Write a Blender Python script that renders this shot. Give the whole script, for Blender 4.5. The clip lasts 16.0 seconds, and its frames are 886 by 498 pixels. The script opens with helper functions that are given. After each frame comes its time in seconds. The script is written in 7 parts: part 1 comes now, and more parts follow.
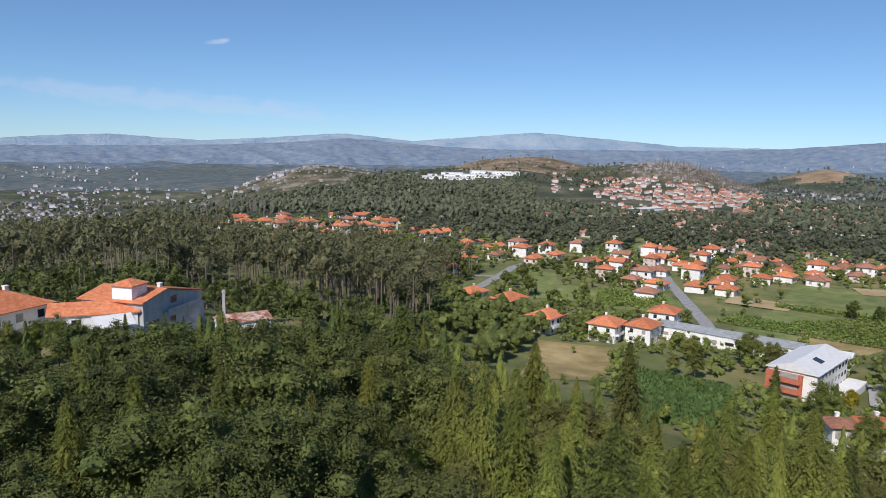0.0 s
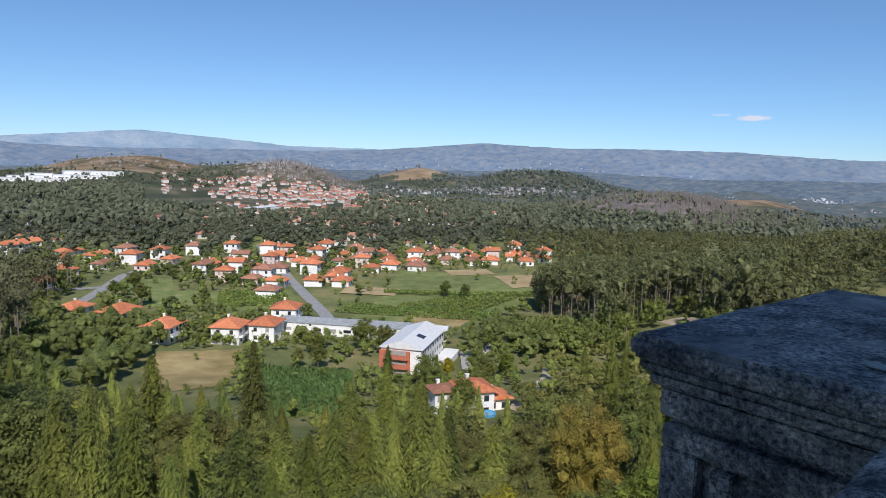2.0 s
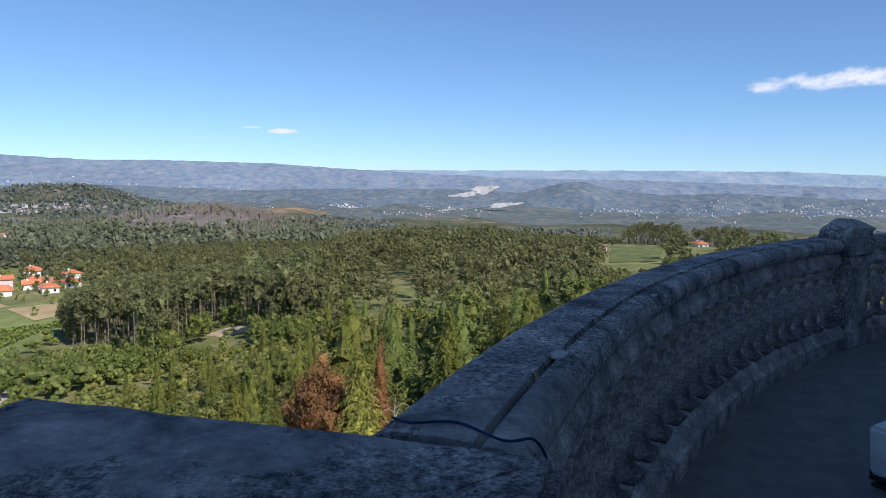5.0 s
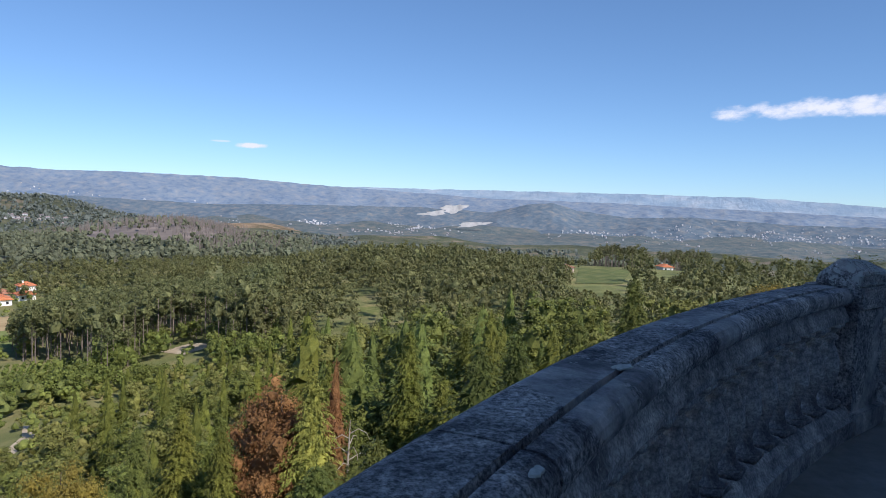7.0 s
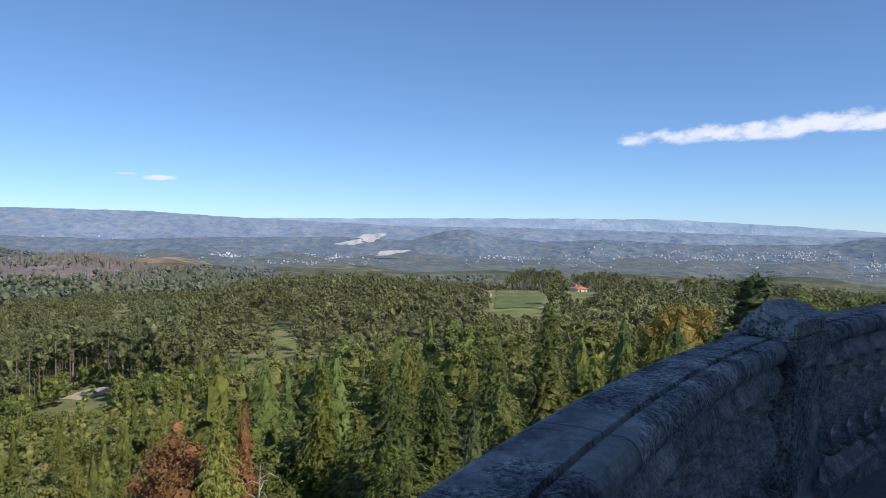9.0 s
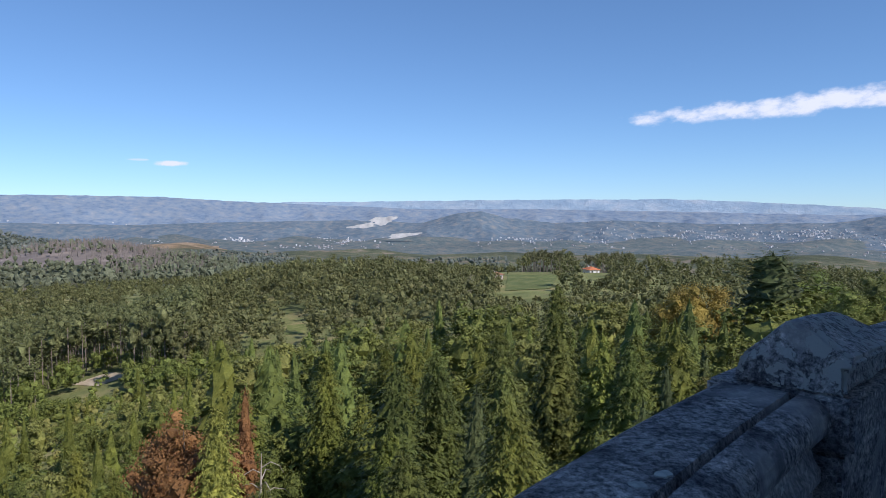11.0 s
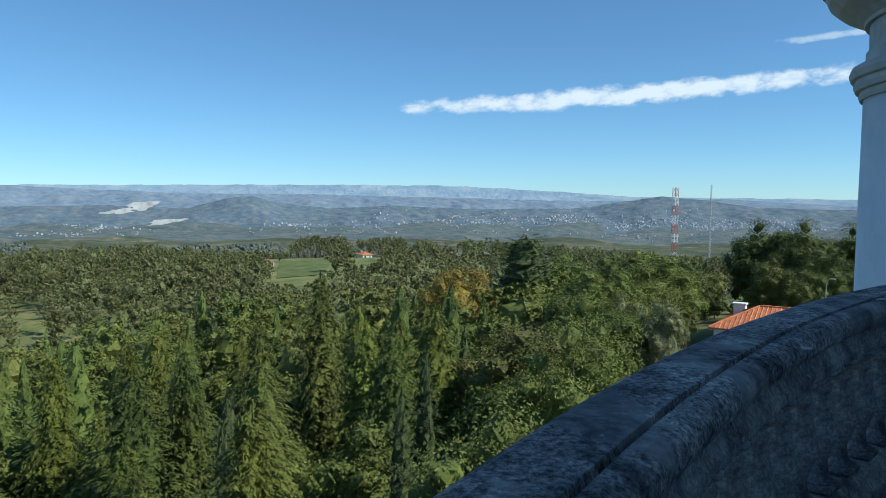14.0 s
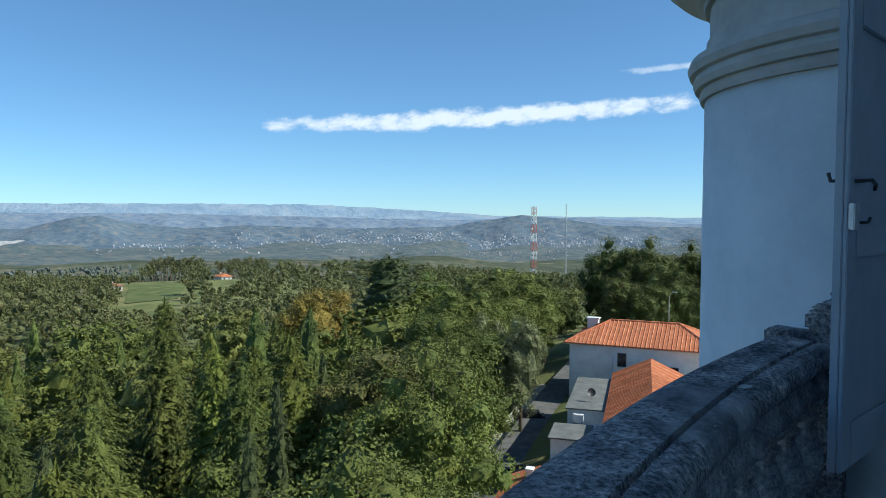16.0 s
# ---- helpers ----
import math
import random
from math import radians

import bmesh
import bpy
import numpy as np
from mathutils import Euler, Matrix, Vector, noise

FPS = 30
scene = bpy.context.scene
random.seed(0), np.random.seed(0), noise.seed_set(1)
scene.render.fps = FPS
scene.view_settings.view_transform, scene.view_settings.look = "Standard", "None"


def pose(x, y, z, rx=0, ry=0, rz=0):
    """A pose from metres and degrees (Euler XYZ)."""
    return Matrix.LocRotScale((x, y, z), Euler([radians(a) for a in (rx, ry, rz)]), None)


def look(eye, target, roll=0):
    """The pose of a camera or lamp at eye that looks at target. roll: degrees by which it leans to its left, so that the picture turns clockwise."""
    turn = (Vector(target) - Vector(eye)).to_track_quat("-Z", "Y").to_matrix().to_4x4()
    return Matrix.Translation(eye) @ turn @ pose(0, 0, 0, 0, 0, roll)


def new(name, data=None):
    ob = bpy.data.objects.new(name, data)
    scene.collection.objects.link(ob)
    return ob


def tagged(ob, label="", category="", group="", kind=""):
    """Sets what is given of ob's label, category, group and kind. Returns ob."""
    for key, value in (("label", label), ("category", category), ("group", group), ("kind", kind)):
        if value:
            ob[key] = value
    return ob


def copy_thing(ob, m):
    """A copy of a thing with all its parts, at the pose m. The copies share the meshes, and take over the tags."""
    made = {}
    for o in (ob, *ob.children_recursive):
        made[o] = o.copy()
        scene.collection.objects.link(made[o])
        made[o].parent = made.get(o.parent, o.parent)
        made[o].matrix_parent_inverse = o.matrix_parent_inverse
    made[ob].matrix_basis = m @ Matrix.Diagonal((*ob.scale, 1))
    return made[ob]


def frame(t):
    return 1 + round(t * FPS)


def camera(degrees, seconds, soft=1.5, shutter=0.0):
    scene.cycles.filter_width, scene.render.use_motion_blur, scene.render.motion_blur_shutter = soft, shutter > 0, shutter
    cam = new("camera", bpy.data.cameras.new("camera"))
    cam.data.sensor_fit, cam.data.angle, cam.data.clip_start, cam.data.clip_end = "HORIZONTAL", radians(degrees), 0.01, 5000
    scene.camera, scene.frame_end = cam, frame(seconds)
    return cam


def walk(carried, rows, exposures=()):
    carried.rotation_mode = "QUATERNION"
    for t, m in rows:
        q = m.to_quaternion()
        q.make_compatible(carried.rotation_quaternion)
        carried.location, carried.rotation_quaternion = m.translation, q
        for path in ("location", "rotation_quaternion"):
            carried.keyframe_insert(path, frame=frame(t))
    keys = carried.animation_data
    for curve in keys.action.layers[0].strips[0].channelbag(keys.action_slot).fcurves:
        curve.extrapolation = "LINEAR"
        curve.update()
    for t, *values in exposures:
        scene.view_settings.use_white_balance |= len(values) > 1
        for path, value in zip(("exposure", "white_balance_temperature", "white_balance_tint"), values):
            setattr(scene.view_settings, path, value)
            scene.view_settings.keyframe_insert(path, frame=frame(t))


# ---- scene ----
cam = camera(64.14, 16.0, soft=0.6)

# seconds, x, y, z, heading (clockwise from +y), degrees down, lean
PATH = [
    (0, -0.500, 1.140, 1.620, 19.76, 8.01, 1.27),
    (0.5, -0.430, 1.160, 1.653, 29.24, 8.53, 0.96),
    (1, -0.310, 1.160, 1.641, 38.89, 8.91, 0.50),
    (1.5, -0.165, 1.130, 1.640, 44.45, 8.54, 0.78),
    (2, 0.030, 1.090, 1.631, 50.11, 7.32, 1.59),
    (2.5, 0.225, 1.020, 1.636, 55.14, 6.82, 1.28),
    (3, 0.523, 1.007, 1.624, 64.23, 6.47, 1.66),
    (3.5, 0.871, 0.995, 1.622, 74.40, 6.10, -0.14),
    (4, 1.422, 0.887, 1.601, 77.75, 5.86, -1.34),
    (4.5, 1.810, 0.766, 1.599, 80.16, 5.52, 0.20),
    (5, 2.268, 0.711, 1.585, 86.03, 5.67, 0.82),
    (5.2, 2.427, 0.667, 1.581, 88.94, 5.59, 1.06),
    (7.3, 4.459, 0.021, 1.590, 88.38, 3.94, 2.01),
    (7.5, 4.583, -0.038, 1.592, 87.69, 4.30, 1.53),
    (8, 4.950, -0.159, 1.617, 92.58, 1.44, 3.56),
    (8.5, 5.264, -0.308, 1.626, 95.83, 1.35, 0.94),
    (8.7, 5.436, -0.380, 1.636, 95.45, 1.32, 0.81),
    (10.8, 7.315, -1.403, 1.586, 94.04, 3.34, 0.04),
    (11, 7.433, -1.467, 1.580, 94.11, 3.13, -0.01),
    (11.5, 7.651, -1.591, 1.615, 101.64, 3.08, -0.61),
    (12, 8.025, -1.923, 1.613, 104.64, 2.99, -0.32),
    (12.5, 8.357, -2.188, 1.617, 107.82, 3.57, 0.58),
    (13, 8.753, -2.479, 1.640, 114.74, 3.28, -1.83),
    (13.5, 9.119, -2.897, 1.604, 114.18, 2.95, -0.95),
    (14, 9.302, -3.154, 1.616, 112.23, 4.27, 0.33),
    (14.5, 9.583, -3.424, 1.650, 117.27, 2.68, -0.08),
    (15, 9.910, -3.824, 1.635, 118.46, 3.06, -1.73),
    (15.5, 10.128, -4.183, 1.666, 119.04, 3.22, -0.47),
    (16, 10.480, -4.608, 1.669, 123.03, 2.69, 0.21),
]
rows = []
for t, x, y, z, az, down, lean in PATH:
    a, d = radians(az), radians(down)
    aim = (x + math.sin(a) * math.cos(d), y + math.cos(a) * math.cos(d), z - math.sin(d))
    rows.append((t, look((x, y, z), aim, lean)))
walk(cam, rows, [(0, -0.19, 5980, 15), (3.5, -0.02, 5800, 14), (5, 0.13, 5960, 16), (8.5, 0.11, 5900, 17), (11, 0.08, 5820, 17), (12, 0.1, 5700, 11), (13, 0.07, 5640, 2), (14.5, 0.09, 5640, -1), (16, 0.19, 5720, 1)])

# ---- light ----
SUN_AZ, SUN_EL = 224.0, 42.0
world = bpy.data.worlds.new("sky")
scene.world = world
world.use_nodes = True
wn = world.node_tree.nodes
sky = wn.new("ShaderNodeTexSky")
sky.sky_type = "NISHITA"
sky.sun_disc = False
sky.sun_elevation = radians(SUN_EL)
sky.sun_rotation = radians(SUN_AZ)
sky.air_density, sky.dust_density, sky.ozone_density, sky.altitude = 1.0, 0.25, 2.2, 3000
wn["Background"].inputs["Strength"].default_value = 0.129
gam = wn.new("ShaderNodeGamma")
gam.inputs["Gamma"].default_value = 0.80
tint = wn.new("ShaderNodeMix")
tint.data_type, tint.blend_type = "RGBA", "MULTIPLY"
tint.inputs[0].default_value = 1.0
tint.inputs[7].default_value = (0.855, 1.105, 1.27, 1)
world.node_tree.links.new(sky.outputs[0], gam.inputs["Color"])
world.node_tree.links.new(gam.outputs[0], tint.inputs[6])
world.node_tree.links.new(tint.outputs[2], wn["Background"].inputs["Color"])
sun = new("sun", bpy.data.lights.new("sun", "SUN"))
sun.data.energy, sun.data.angle, sun.data.color = 4.9, radians(0.55), (1.0, 0.905, 0.75)
sun_dir = Vector((math.sin(radians(SUN_AZ)) * math.cos(radians(SUN_EL)), math.cos(radians(SUN_AZ)) * math.cos(radians(SUN_EL)), math.sin(radians(SUN_EL))))
sun.matrix_world = look(sun_dir * 300, (0, 0, 0))

# ---- materials ----
def material(name, stops, scale=2.0, detail=6.0, rough=0.85, bump=0.0, bump_scale=20.0, coarse=None, island=0.0, per_object=0.0, metal=0.0, dist=0.02, transl=0.0, stretch=None, hue=0.0):
    """Noise between colour stops, a second coarse noise that shifts the value, random value per piece, bump."""
    m = bpy.data.materials.new(name)
    m.use_nodes = True
    nt = m.node_tree
    N, L = nt.nodes, nt.links
    b = N["Principled BSDF"]
    b.inputs["Roughness"].default_value = rough
    b.inputs["Metallic"].default_value = metal
    if rough > 0.6:
        b.inputs["Specular IOR Level"].default_value = 0.25
    tc = N.new("ShaderNodeTexCoord")
    src = tc.outputs["Object"]
    if island or per_object:
        geo = N.new("ShaderNodeNewGeometry")
        src = geo.outputs["Position"]
    if stretch:
        mp = N.new("ShaderNodeMapping")
        mp.inputs["Scale"].default_value = stretch
        L.new(src, mp.inputs["Vector"])
        src = mp.outputs[0]
    n1 = N.new("ShaderNodeTexNoise")
    n1.inputs["Scale"].default_value = scale
    n1.inputs["Detail"].default_value = detail
    n1.inputs["Roughness"].default_value = 0.65
    L.new(src, n1.inputs["Vector"])
    ramp = N.new("ShaderNodeValToRGB")
    el = ramp.color_ramp.elements
    while len(el) < len(stops):
        el.new(0.5)
    for e, (p, c) in zip(el, stops):
        e.position, e.color = p, (*c, 1)
    L.new(n1.outputs["Fac"], ramp.inputs["Fac"])
    col = ramp.outputs["Color"]
    def vary(col, value, amount):
        mr = N.new("ShaderNodeMapRange")
        mr.inputs["To Min"].default_value, mr.inputs["To Max"].default_value = 1 - amount, 1 + amount
        L.new(value, mr.inputs["Value"])
        hs = N.new("ShaderNodeHueSaturation")
        L.new(mr.outputs[0], hs.inputs["Value"])
        L.new(col, hs.inputs["Color"])
        return hs.outputs["Color"]
    if coarse:
        n2 = N.new("ShaderNodeTexNoise")
        n2.inputs["Scale"].default_value = coarse[0]
        n2.inputs["Detail"].default_value = 3
        L.new(src, n2.inputs["Vector"])
        col = vary(col, n2.outputs["Fac"], coarse[1])
    if hue:
        n3 = N.new("ShaderNodeTexNoise")
        n3.inputs["Scale"].default_value, n3.inputs["Detail"].default_value = 0.075, 3
        L.new(src, n3.inputs["Vector"])
        mh = N.new("ShaderNodeMapRange")
        mh.inputs["From Min"].default_value, mh.inputs["From Max"].default_value = 0.3, 0.7
        mh.inputs["To Min"].default_value, mh.inputs["To Max"].default_value = 0.5 - hue, 0.5 + hue
        L.new(n3.outputs["Fac"], mh.inputs["Value"])
        hh = N.new("ShaderNodeHueSaturation")
        L.new(mh.outputs[0], hh.inputs["Hue"])
        L.new(col, hh.inputs["Color"])
        col = hh.outputs["Color"]
    if island:
        col = vary(col, geo.outputs["Random Per Island"], island)
    if per_object:
        oi = N.new("ShaderNodeObjectInfo")
        col = vary(col, oi.outputs["Random"], per_object)
        if hue:
            mr = N.new("ShaderNodeMapRange")
            mr.inputs["To Min"].default_value, mr.inputs["To Max"].default_value = 0.5 - 1.3 * hue, 0.5 + 1.3 * hue
            wn_ = N.new("ShaderNodeTexWhiteNoise")
            wn_.noise_dimensions = "1D"
            L.new(oi.outputs["Random"], wn_.inputs["W"])
            L.new(wn_.outputs["Value"], mr.inputs["Value"])
            hs = N.new("ShaderNodeHueSaturation")
            L.new(mr.outputs[0], hs.inputs["Hue"])
            L.new(col, hs.inputs["Color"])
            col = hs.outputs["Color"]
    L.new(col, b.inputs["Base Color"])
    if bump:
        nb = N.new("ShaderNodeTexNoise")
        nb.inputs["Scale"].default_value = bump_scale
        nb.inputs["Detail"].default_value = 8
        nb.inputs["Roughness"].default_value = 0.7
        L.new(src, nb.inputs["Vector"])
        bp = N.new("ShaderNodeBump")
        bp.inputs["Strength"].default_value = bump
        bp.inputs["Distance"].default_value = dist
        L.new(nb.outputs["Fac"], bp.inputs["Height"])
        L.new(bp.outputs["Normal"], b.inputs["Normal"])
    if transl:
        tr = N.new("ShaderNodeBsdfTranslucent")
        L.new(col, tr.inputs["Color"])
        mix = N.new("ShaderNodeMixShader")
        mix.inputs["Fac"].default_value = transl
        L.new(b.outputs[0], mix.inputs[1])
        L.new(tr.outputs[0], mix.inputs[2])
        L.new(mix.outputs[0], N["Material Output"].inputs["Surface"])
    return m


def leafmat(name, dark, light, spread=0.24):
    return material(name, [(0.32, dark), (0.68, light)], scale=0.9, detail=9, rough=0.65, island=spread, per_object=0.22, transl=0.18, coarse=(0.13, 0.45), hue=0.010, bump=0.8, bump_scale=3.5, dist=0.2)


def stone(name, lichen, spread, crust_scale=16, pitted=True):
    """Weathered granite: fine grain, broad dark stains and pale crusts of lichen."""
    m = bpy.data.materials.new(name)
    m.use_nodes = True
    N, L = m.node_tree.nodes, m.node_tree.links
    b = N["Principled BSDF"]
    b.inputs["Roughness"].default_value = 0.92
    b.inputs["Specular IOR Level"].default_value = 0.2
    tc = N.new("ShaderNodeTexCoord")

    def tex(scale, detail, rough, distort=0.0):
        n = N.new("ShaderNodeTexNoise")
        n.inputs["Scale"].default_value, n.inputs["Detail"].default_value = scale, detail
        n.inputs["Roughness"].default_value, n.inputs["Distortion"].default_value = rough, distort
        L.new(tc.outputs["Object"], n.inputs["Vector"])
        return n.outputs["Fac"]

    def ramp(src, stops):
        r = N.new("ShaderNodeValToRGB")
        el = r.color_ramp.elements
        while len(el) < len(stops):
            el.new(0.5)
        for e, (p, c) in zip(el, stops):
            e.position, e.color = p, (*c, 1)
        L.new(src, r.inputs["Fac"])
        return r.outputs["Color"]

    def mix(fac, a, c, mode="MIX"):
        x = N.new("ShaderNodeMix")
        x.data_type, x.blend_type = "RGBA", mode
        if isinstance(fac, float):
            x.inputs[0].default_value = fac
        else:
            L.new(fac, x.inputs[0])
        for s, v in ((6, a), (7, c)):
            if isinstance(v, tuple):
                x.inputs[s].default_value = (*v, 1)
            else:
                L.new(v, x.inputs[s])
        return x.outputs[2]

    if pitted:
        grain = ramp(tex(48, 5, 0.85), [(0.40, (0.11, 0.106, 0.118)), (0.47, (0.29, 0.283, 0.29)), (0.54, (0.46, 0.448, 0.455)), (0.62, (0.74, 0.72, 0.72))])
        grain = mix(ramp(tex(1.3, 5, 0.55, 0.4), [(0.555, (0, 0, 0)), (0.575, (0.8, 0.8, 0.8))]), grain, (0.43, 0.422, 0.43))
    else:
        grain = ramp(tex(60, 4, 0.8), [(0.38, (0.20, 0.195, 0.21)), (0.50, (0.34, 0.33, 0.335)), (0.63, (0.52, 0.505, 0.50))])
    stain = ramp(tex(4.5, 14, 0.66, 0.3), [(0.36, (0.30, 0.30, 0.33)), (0.48, (0.72, 0.71, 0.72)), (0.56, (1.0, 0.98, 0.96)), (0.66, (1.45, 1.42, 1.36))])
    col = mix(1.0, grain, stain, "MULTIPLY")
    crust = ramp(tex(crust_scale, 10, 0.66, 0.6), [(lichen, (0, 0, 0)), (lichen + spread, (1, 1, 1))])
    col = mix(crust, col, (0.46, 0.47, 0.46))
    L.new(col, b.inputs["Base Color"])
    bp = N.new("ShaderNodeBump")
    bp.inputs["Strength"].default_value, bp.inputs["Distance"].default_value = 1.0 if pitted else 0.6, 0.022 if pitted else 0.008
    L.new(tex(34, 10, 0.75), bp.inputs["Height"])
    L.new(bp.outputs["Normal"], b.inputs["Normal"])
    return m


M_STONE = stone("granite_weathered", 0.625, 0.02, 26)
M_TURNED = stone("granite_turned", 0.625, 0.02, 26, False)
M_LICHENED = stone("granite_under_lichen", 0.505, 0.012)
M_LICHEN = material("pale_lichen", [(0.35, (0.40, 0.42, 0.41)), (0.65, (0.62, 0.64, 0.60))], scale=45, rough=0.95, bump=0.8, bump_scale=110)
M_FLOOR = material("gallery_paving", [(0.35, (0.156, 0.150, 0.144)), (0.65, (0.216, 0.210, 0.204))], scale=6, rough=0.85, bump=0.3, bump_scale=50)
M_WHITEWASH = material("white_limewash", [(0.35, (0.66, 0.67, 0.68)), (0.65, (0.78, 0.78, 0.78))], scale=2.5, rough=0.9, coarse=(0.6, 0.06), bump=0.15, bump_scale=60)
M_TRIM = material("grey_painted_moulding", [(0.35, (0.42, 0.42, 0.42)), (0.65, (0.52, 0.52, 0.51))], scale=5, rough=0.9, bump=0.3, bump_scale=60)
M_DOORPAINT = material("grey_blue_door_paint", [(0.35, (0.30, 0.33, 0.38)), (0.65, (0.38, 0.41, 0.46))], scale=4, rough=0.55, bump=0.2, bump_scale=40)
M_STEEL = material("galvanised_steel", [(0.4, (0.45, 0.46, 0.47)), (0.6, (0.6, 0.6, 0.6))], scale=20, rough=0.4, metal=0.8)
M_BLACK = material("black_plastic", [(0.4, (0.015, 0.015, 0.016)), (0.6, (0.03, 0.03, 0.03))], scale=10, rough=0.5)
M_CABLE = material("blue_black_cable", [(0.4, (0.014, 0.02, 0.06)), (0.6, (0.02, 0.032, 0.10))], scale=10, rough=0.8)
M_BLUECABLE = material("blue_cable", [(0.4, (0.02, 0.035, 0.20)), (0.6, (0.03, 0.05, 0.28))], scale=10, rough=0.6)
M_RUST = material("rust_streaked_sheet", [(0.38, (0.62, 0.56, 0.50)), (0.5, (0.42, 0.22, 0.15)), (0.62, (0.30, 0.11, 0.07))], scale=0.8, detail=8, rough=0.75, coarse=(0.3, 0.3))
M_LAMPBODY = material("grey_floodlight_metal", [(0.4, (0.60, 0.61, 0.60)), (0.6, (0.70, 0.71, 0.70))], scale=12, rough=0.5)
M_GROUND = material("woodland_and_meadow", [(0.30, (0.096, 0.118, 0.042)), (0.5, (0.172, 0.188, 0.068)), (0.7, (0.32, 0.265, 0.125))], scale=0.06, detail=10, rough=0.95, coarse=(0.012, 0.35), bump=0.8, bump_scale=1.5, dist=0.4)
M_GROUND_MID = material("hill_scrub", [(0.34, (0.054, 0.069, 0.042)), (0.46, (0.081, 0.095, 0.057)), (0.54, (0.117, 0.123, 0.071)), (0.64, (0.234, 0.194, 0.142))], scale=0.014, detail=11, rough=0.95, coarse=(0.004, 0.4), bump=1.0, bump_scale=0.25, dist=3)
# The valley floor's colour is greyed towards blue to carry distance haze.
M_GROUND_FAR = material("hazed_valley_ground", [(0.40, (0.082, 0.112, 0.122)), (0.47, (0.108, 0.138, 0.142)), (0.53, (0.132, 0.152, 0.148)), (0.62, (0.180, 0.180, 0.160))], scale=0.030, detail=12, rough=0.95, coarse=(0.002, 0.13), bump=1.0, bump_scale=0.06, dist=4)
# Distance haze is painted into these blues, palest on the farthest range.
M_MOUNT_A = material("near_haze_blue_mountain", [(0.38, (0.140, 0.200, 0.290)), (0.46, (0.175, 0.235, 0.320)), (0.53, (0.205, 0.258, 0.325)), (0.60, (0.240, 0.280, 0.330)), (0.68, (0.285, 0.308, 0.340))], scale=0.022, detail=13, rough=1.0, bump=1.0, bump_scale=0.02, dist=9, coarse=(0.0016, 0.12))
M_MOUNT_B = material("far_haze_blue_mountain", [(0.38, (0.235, 0.330, 0.440)), (0.5, (0.285, 0.375, 0.475)), (0.62, (0.350, 0.420, 0.500))], scale=0.006, detail=11, rough=1.0, bump=1.0, bump_scale=0.02, dist=18, coarse=(0.001, 0.12))
M_MOUNT_C = material("hazed_middle_hills", [(0.38, (0.090, 0.132, 0.178)), (0.46, (0.116, 0.160, 0.204)), (0.53, (0.142, 0.180, 0.216)), (0.60, (0.178, 0.200, 0.216)), (0.68, (0.245, 0.240, 0.232))], scale=0.030, detail=13, rough=1.0, bump=1.0, bump_scale=0.04, dist=5, coarse=(0.002, 0.13))
M_HEATH = material("rocky_heath", [(0.34, (0.055, 0.068, 0.036)), (0.46, (0.11, 0.108, 0.060)), (0.54, (0.21, 0.175, 0.115)), (0.64, (0.36, 0.32, 0.27))], scale=0.022, detail=12, rough=0.95, coarse=(0.006, 0.3), bump=1.0, bump_scale=0.2, dist=4)
M_OCHRE = material("bare_ochre_hillside", [(0.34, (0.085, 0.082, 0.045)), (0.44, (0.20, 0.155, 0.090)), (0.54, (0.34, 0.245, 0.150)), (0.66, (0.46, 0.35, 0.24))], scale=0.012, detail=12, rough=0.95, coarse=(0.005, 0.3), bump=1.0, bump_scale=0.15, dist=5)
M_TILE = material("terracotta_tiles", [(0.3, (0.43, 0.135, 0.060)), (0.5, (0.56, 0.195, 0.090)), (0.7, (0.65, 0.29, 0.16))], scale=1.4, detail=8, rough=0.85, coarse=(0.25, 0.2), per_object=0.22)
M_TILE_OLD = material("weathered_tiles", [(0.3, (0.24, 0.11, 0.07)), (0.5, (0.36, 0.17, 0.11)), (0.7, (0.46, 0.27, 0.19))], scale=1.4, detail=8, rough=0.9, coarse=(0.25, 0.25), per_object=0.15)
M_WALL = material("white_rendered_wall", [(0.3, (0.76, 0.75, 0.74)), (0.6, (0.89, 0.885, 0.87))], scale=0.8, detail=8, rough=0.9, coarse=(0.2, 0.06), per_object=0.06)
M_WALL_PINK = material("pale_pink_rendered_wall", [(0.3, (0.60, 0.46, 0.42)), (0.6, (0.74, 0.62, 0.58))], scale=0.8, detail=8, rough=0.9)
M_WALL_GREY = material("bare_grey_render", [(0.3, (0.34, 0.34, 0.345)), (0.6, (0.50, 0.50, 0.515))], scale=0.7, detail=8, rough=0.92, coarse=(0.2, 0.15))
M_BRICK = material("red_brick_cladding", [(0.35, (0.406, 0.123, 0.072)), (0.65, (0.580, 0.203, 0.123))], scale=3, rough=0.85, bump=0.3, bump_scale=14)
M_METALROOF = material("white_sheet_roof", [(0.35, (0.68, 0.68, 0.68)), (0.65, (0.80, 0.80, 0.79))], scale=0.8, rough=0.5)
M_GREYROOF = material("grey_fibre_cement_roof", [(0.35, (0.28, 0.30, 0.31)), (0.65, (0.40, 0.42, 0.43))], scale=0.8, rough=0.7, coarse=(0.2, 0.2))
M_FLATROOF = material("flat_roof_felt", [(0.35, (0.13, 0.135, 0.13)), (0.65, (0.20, 0.205, 0.195))], scale=0.9, rough=0.9, coarse=(0.25, 0.2))
M_PANE = material("dark_window_glass", [(0.4, (0.02, 0.024, 0.03)), (0.6, (0.04, 0.046, 0.055))], scale=1, rough=0.12)
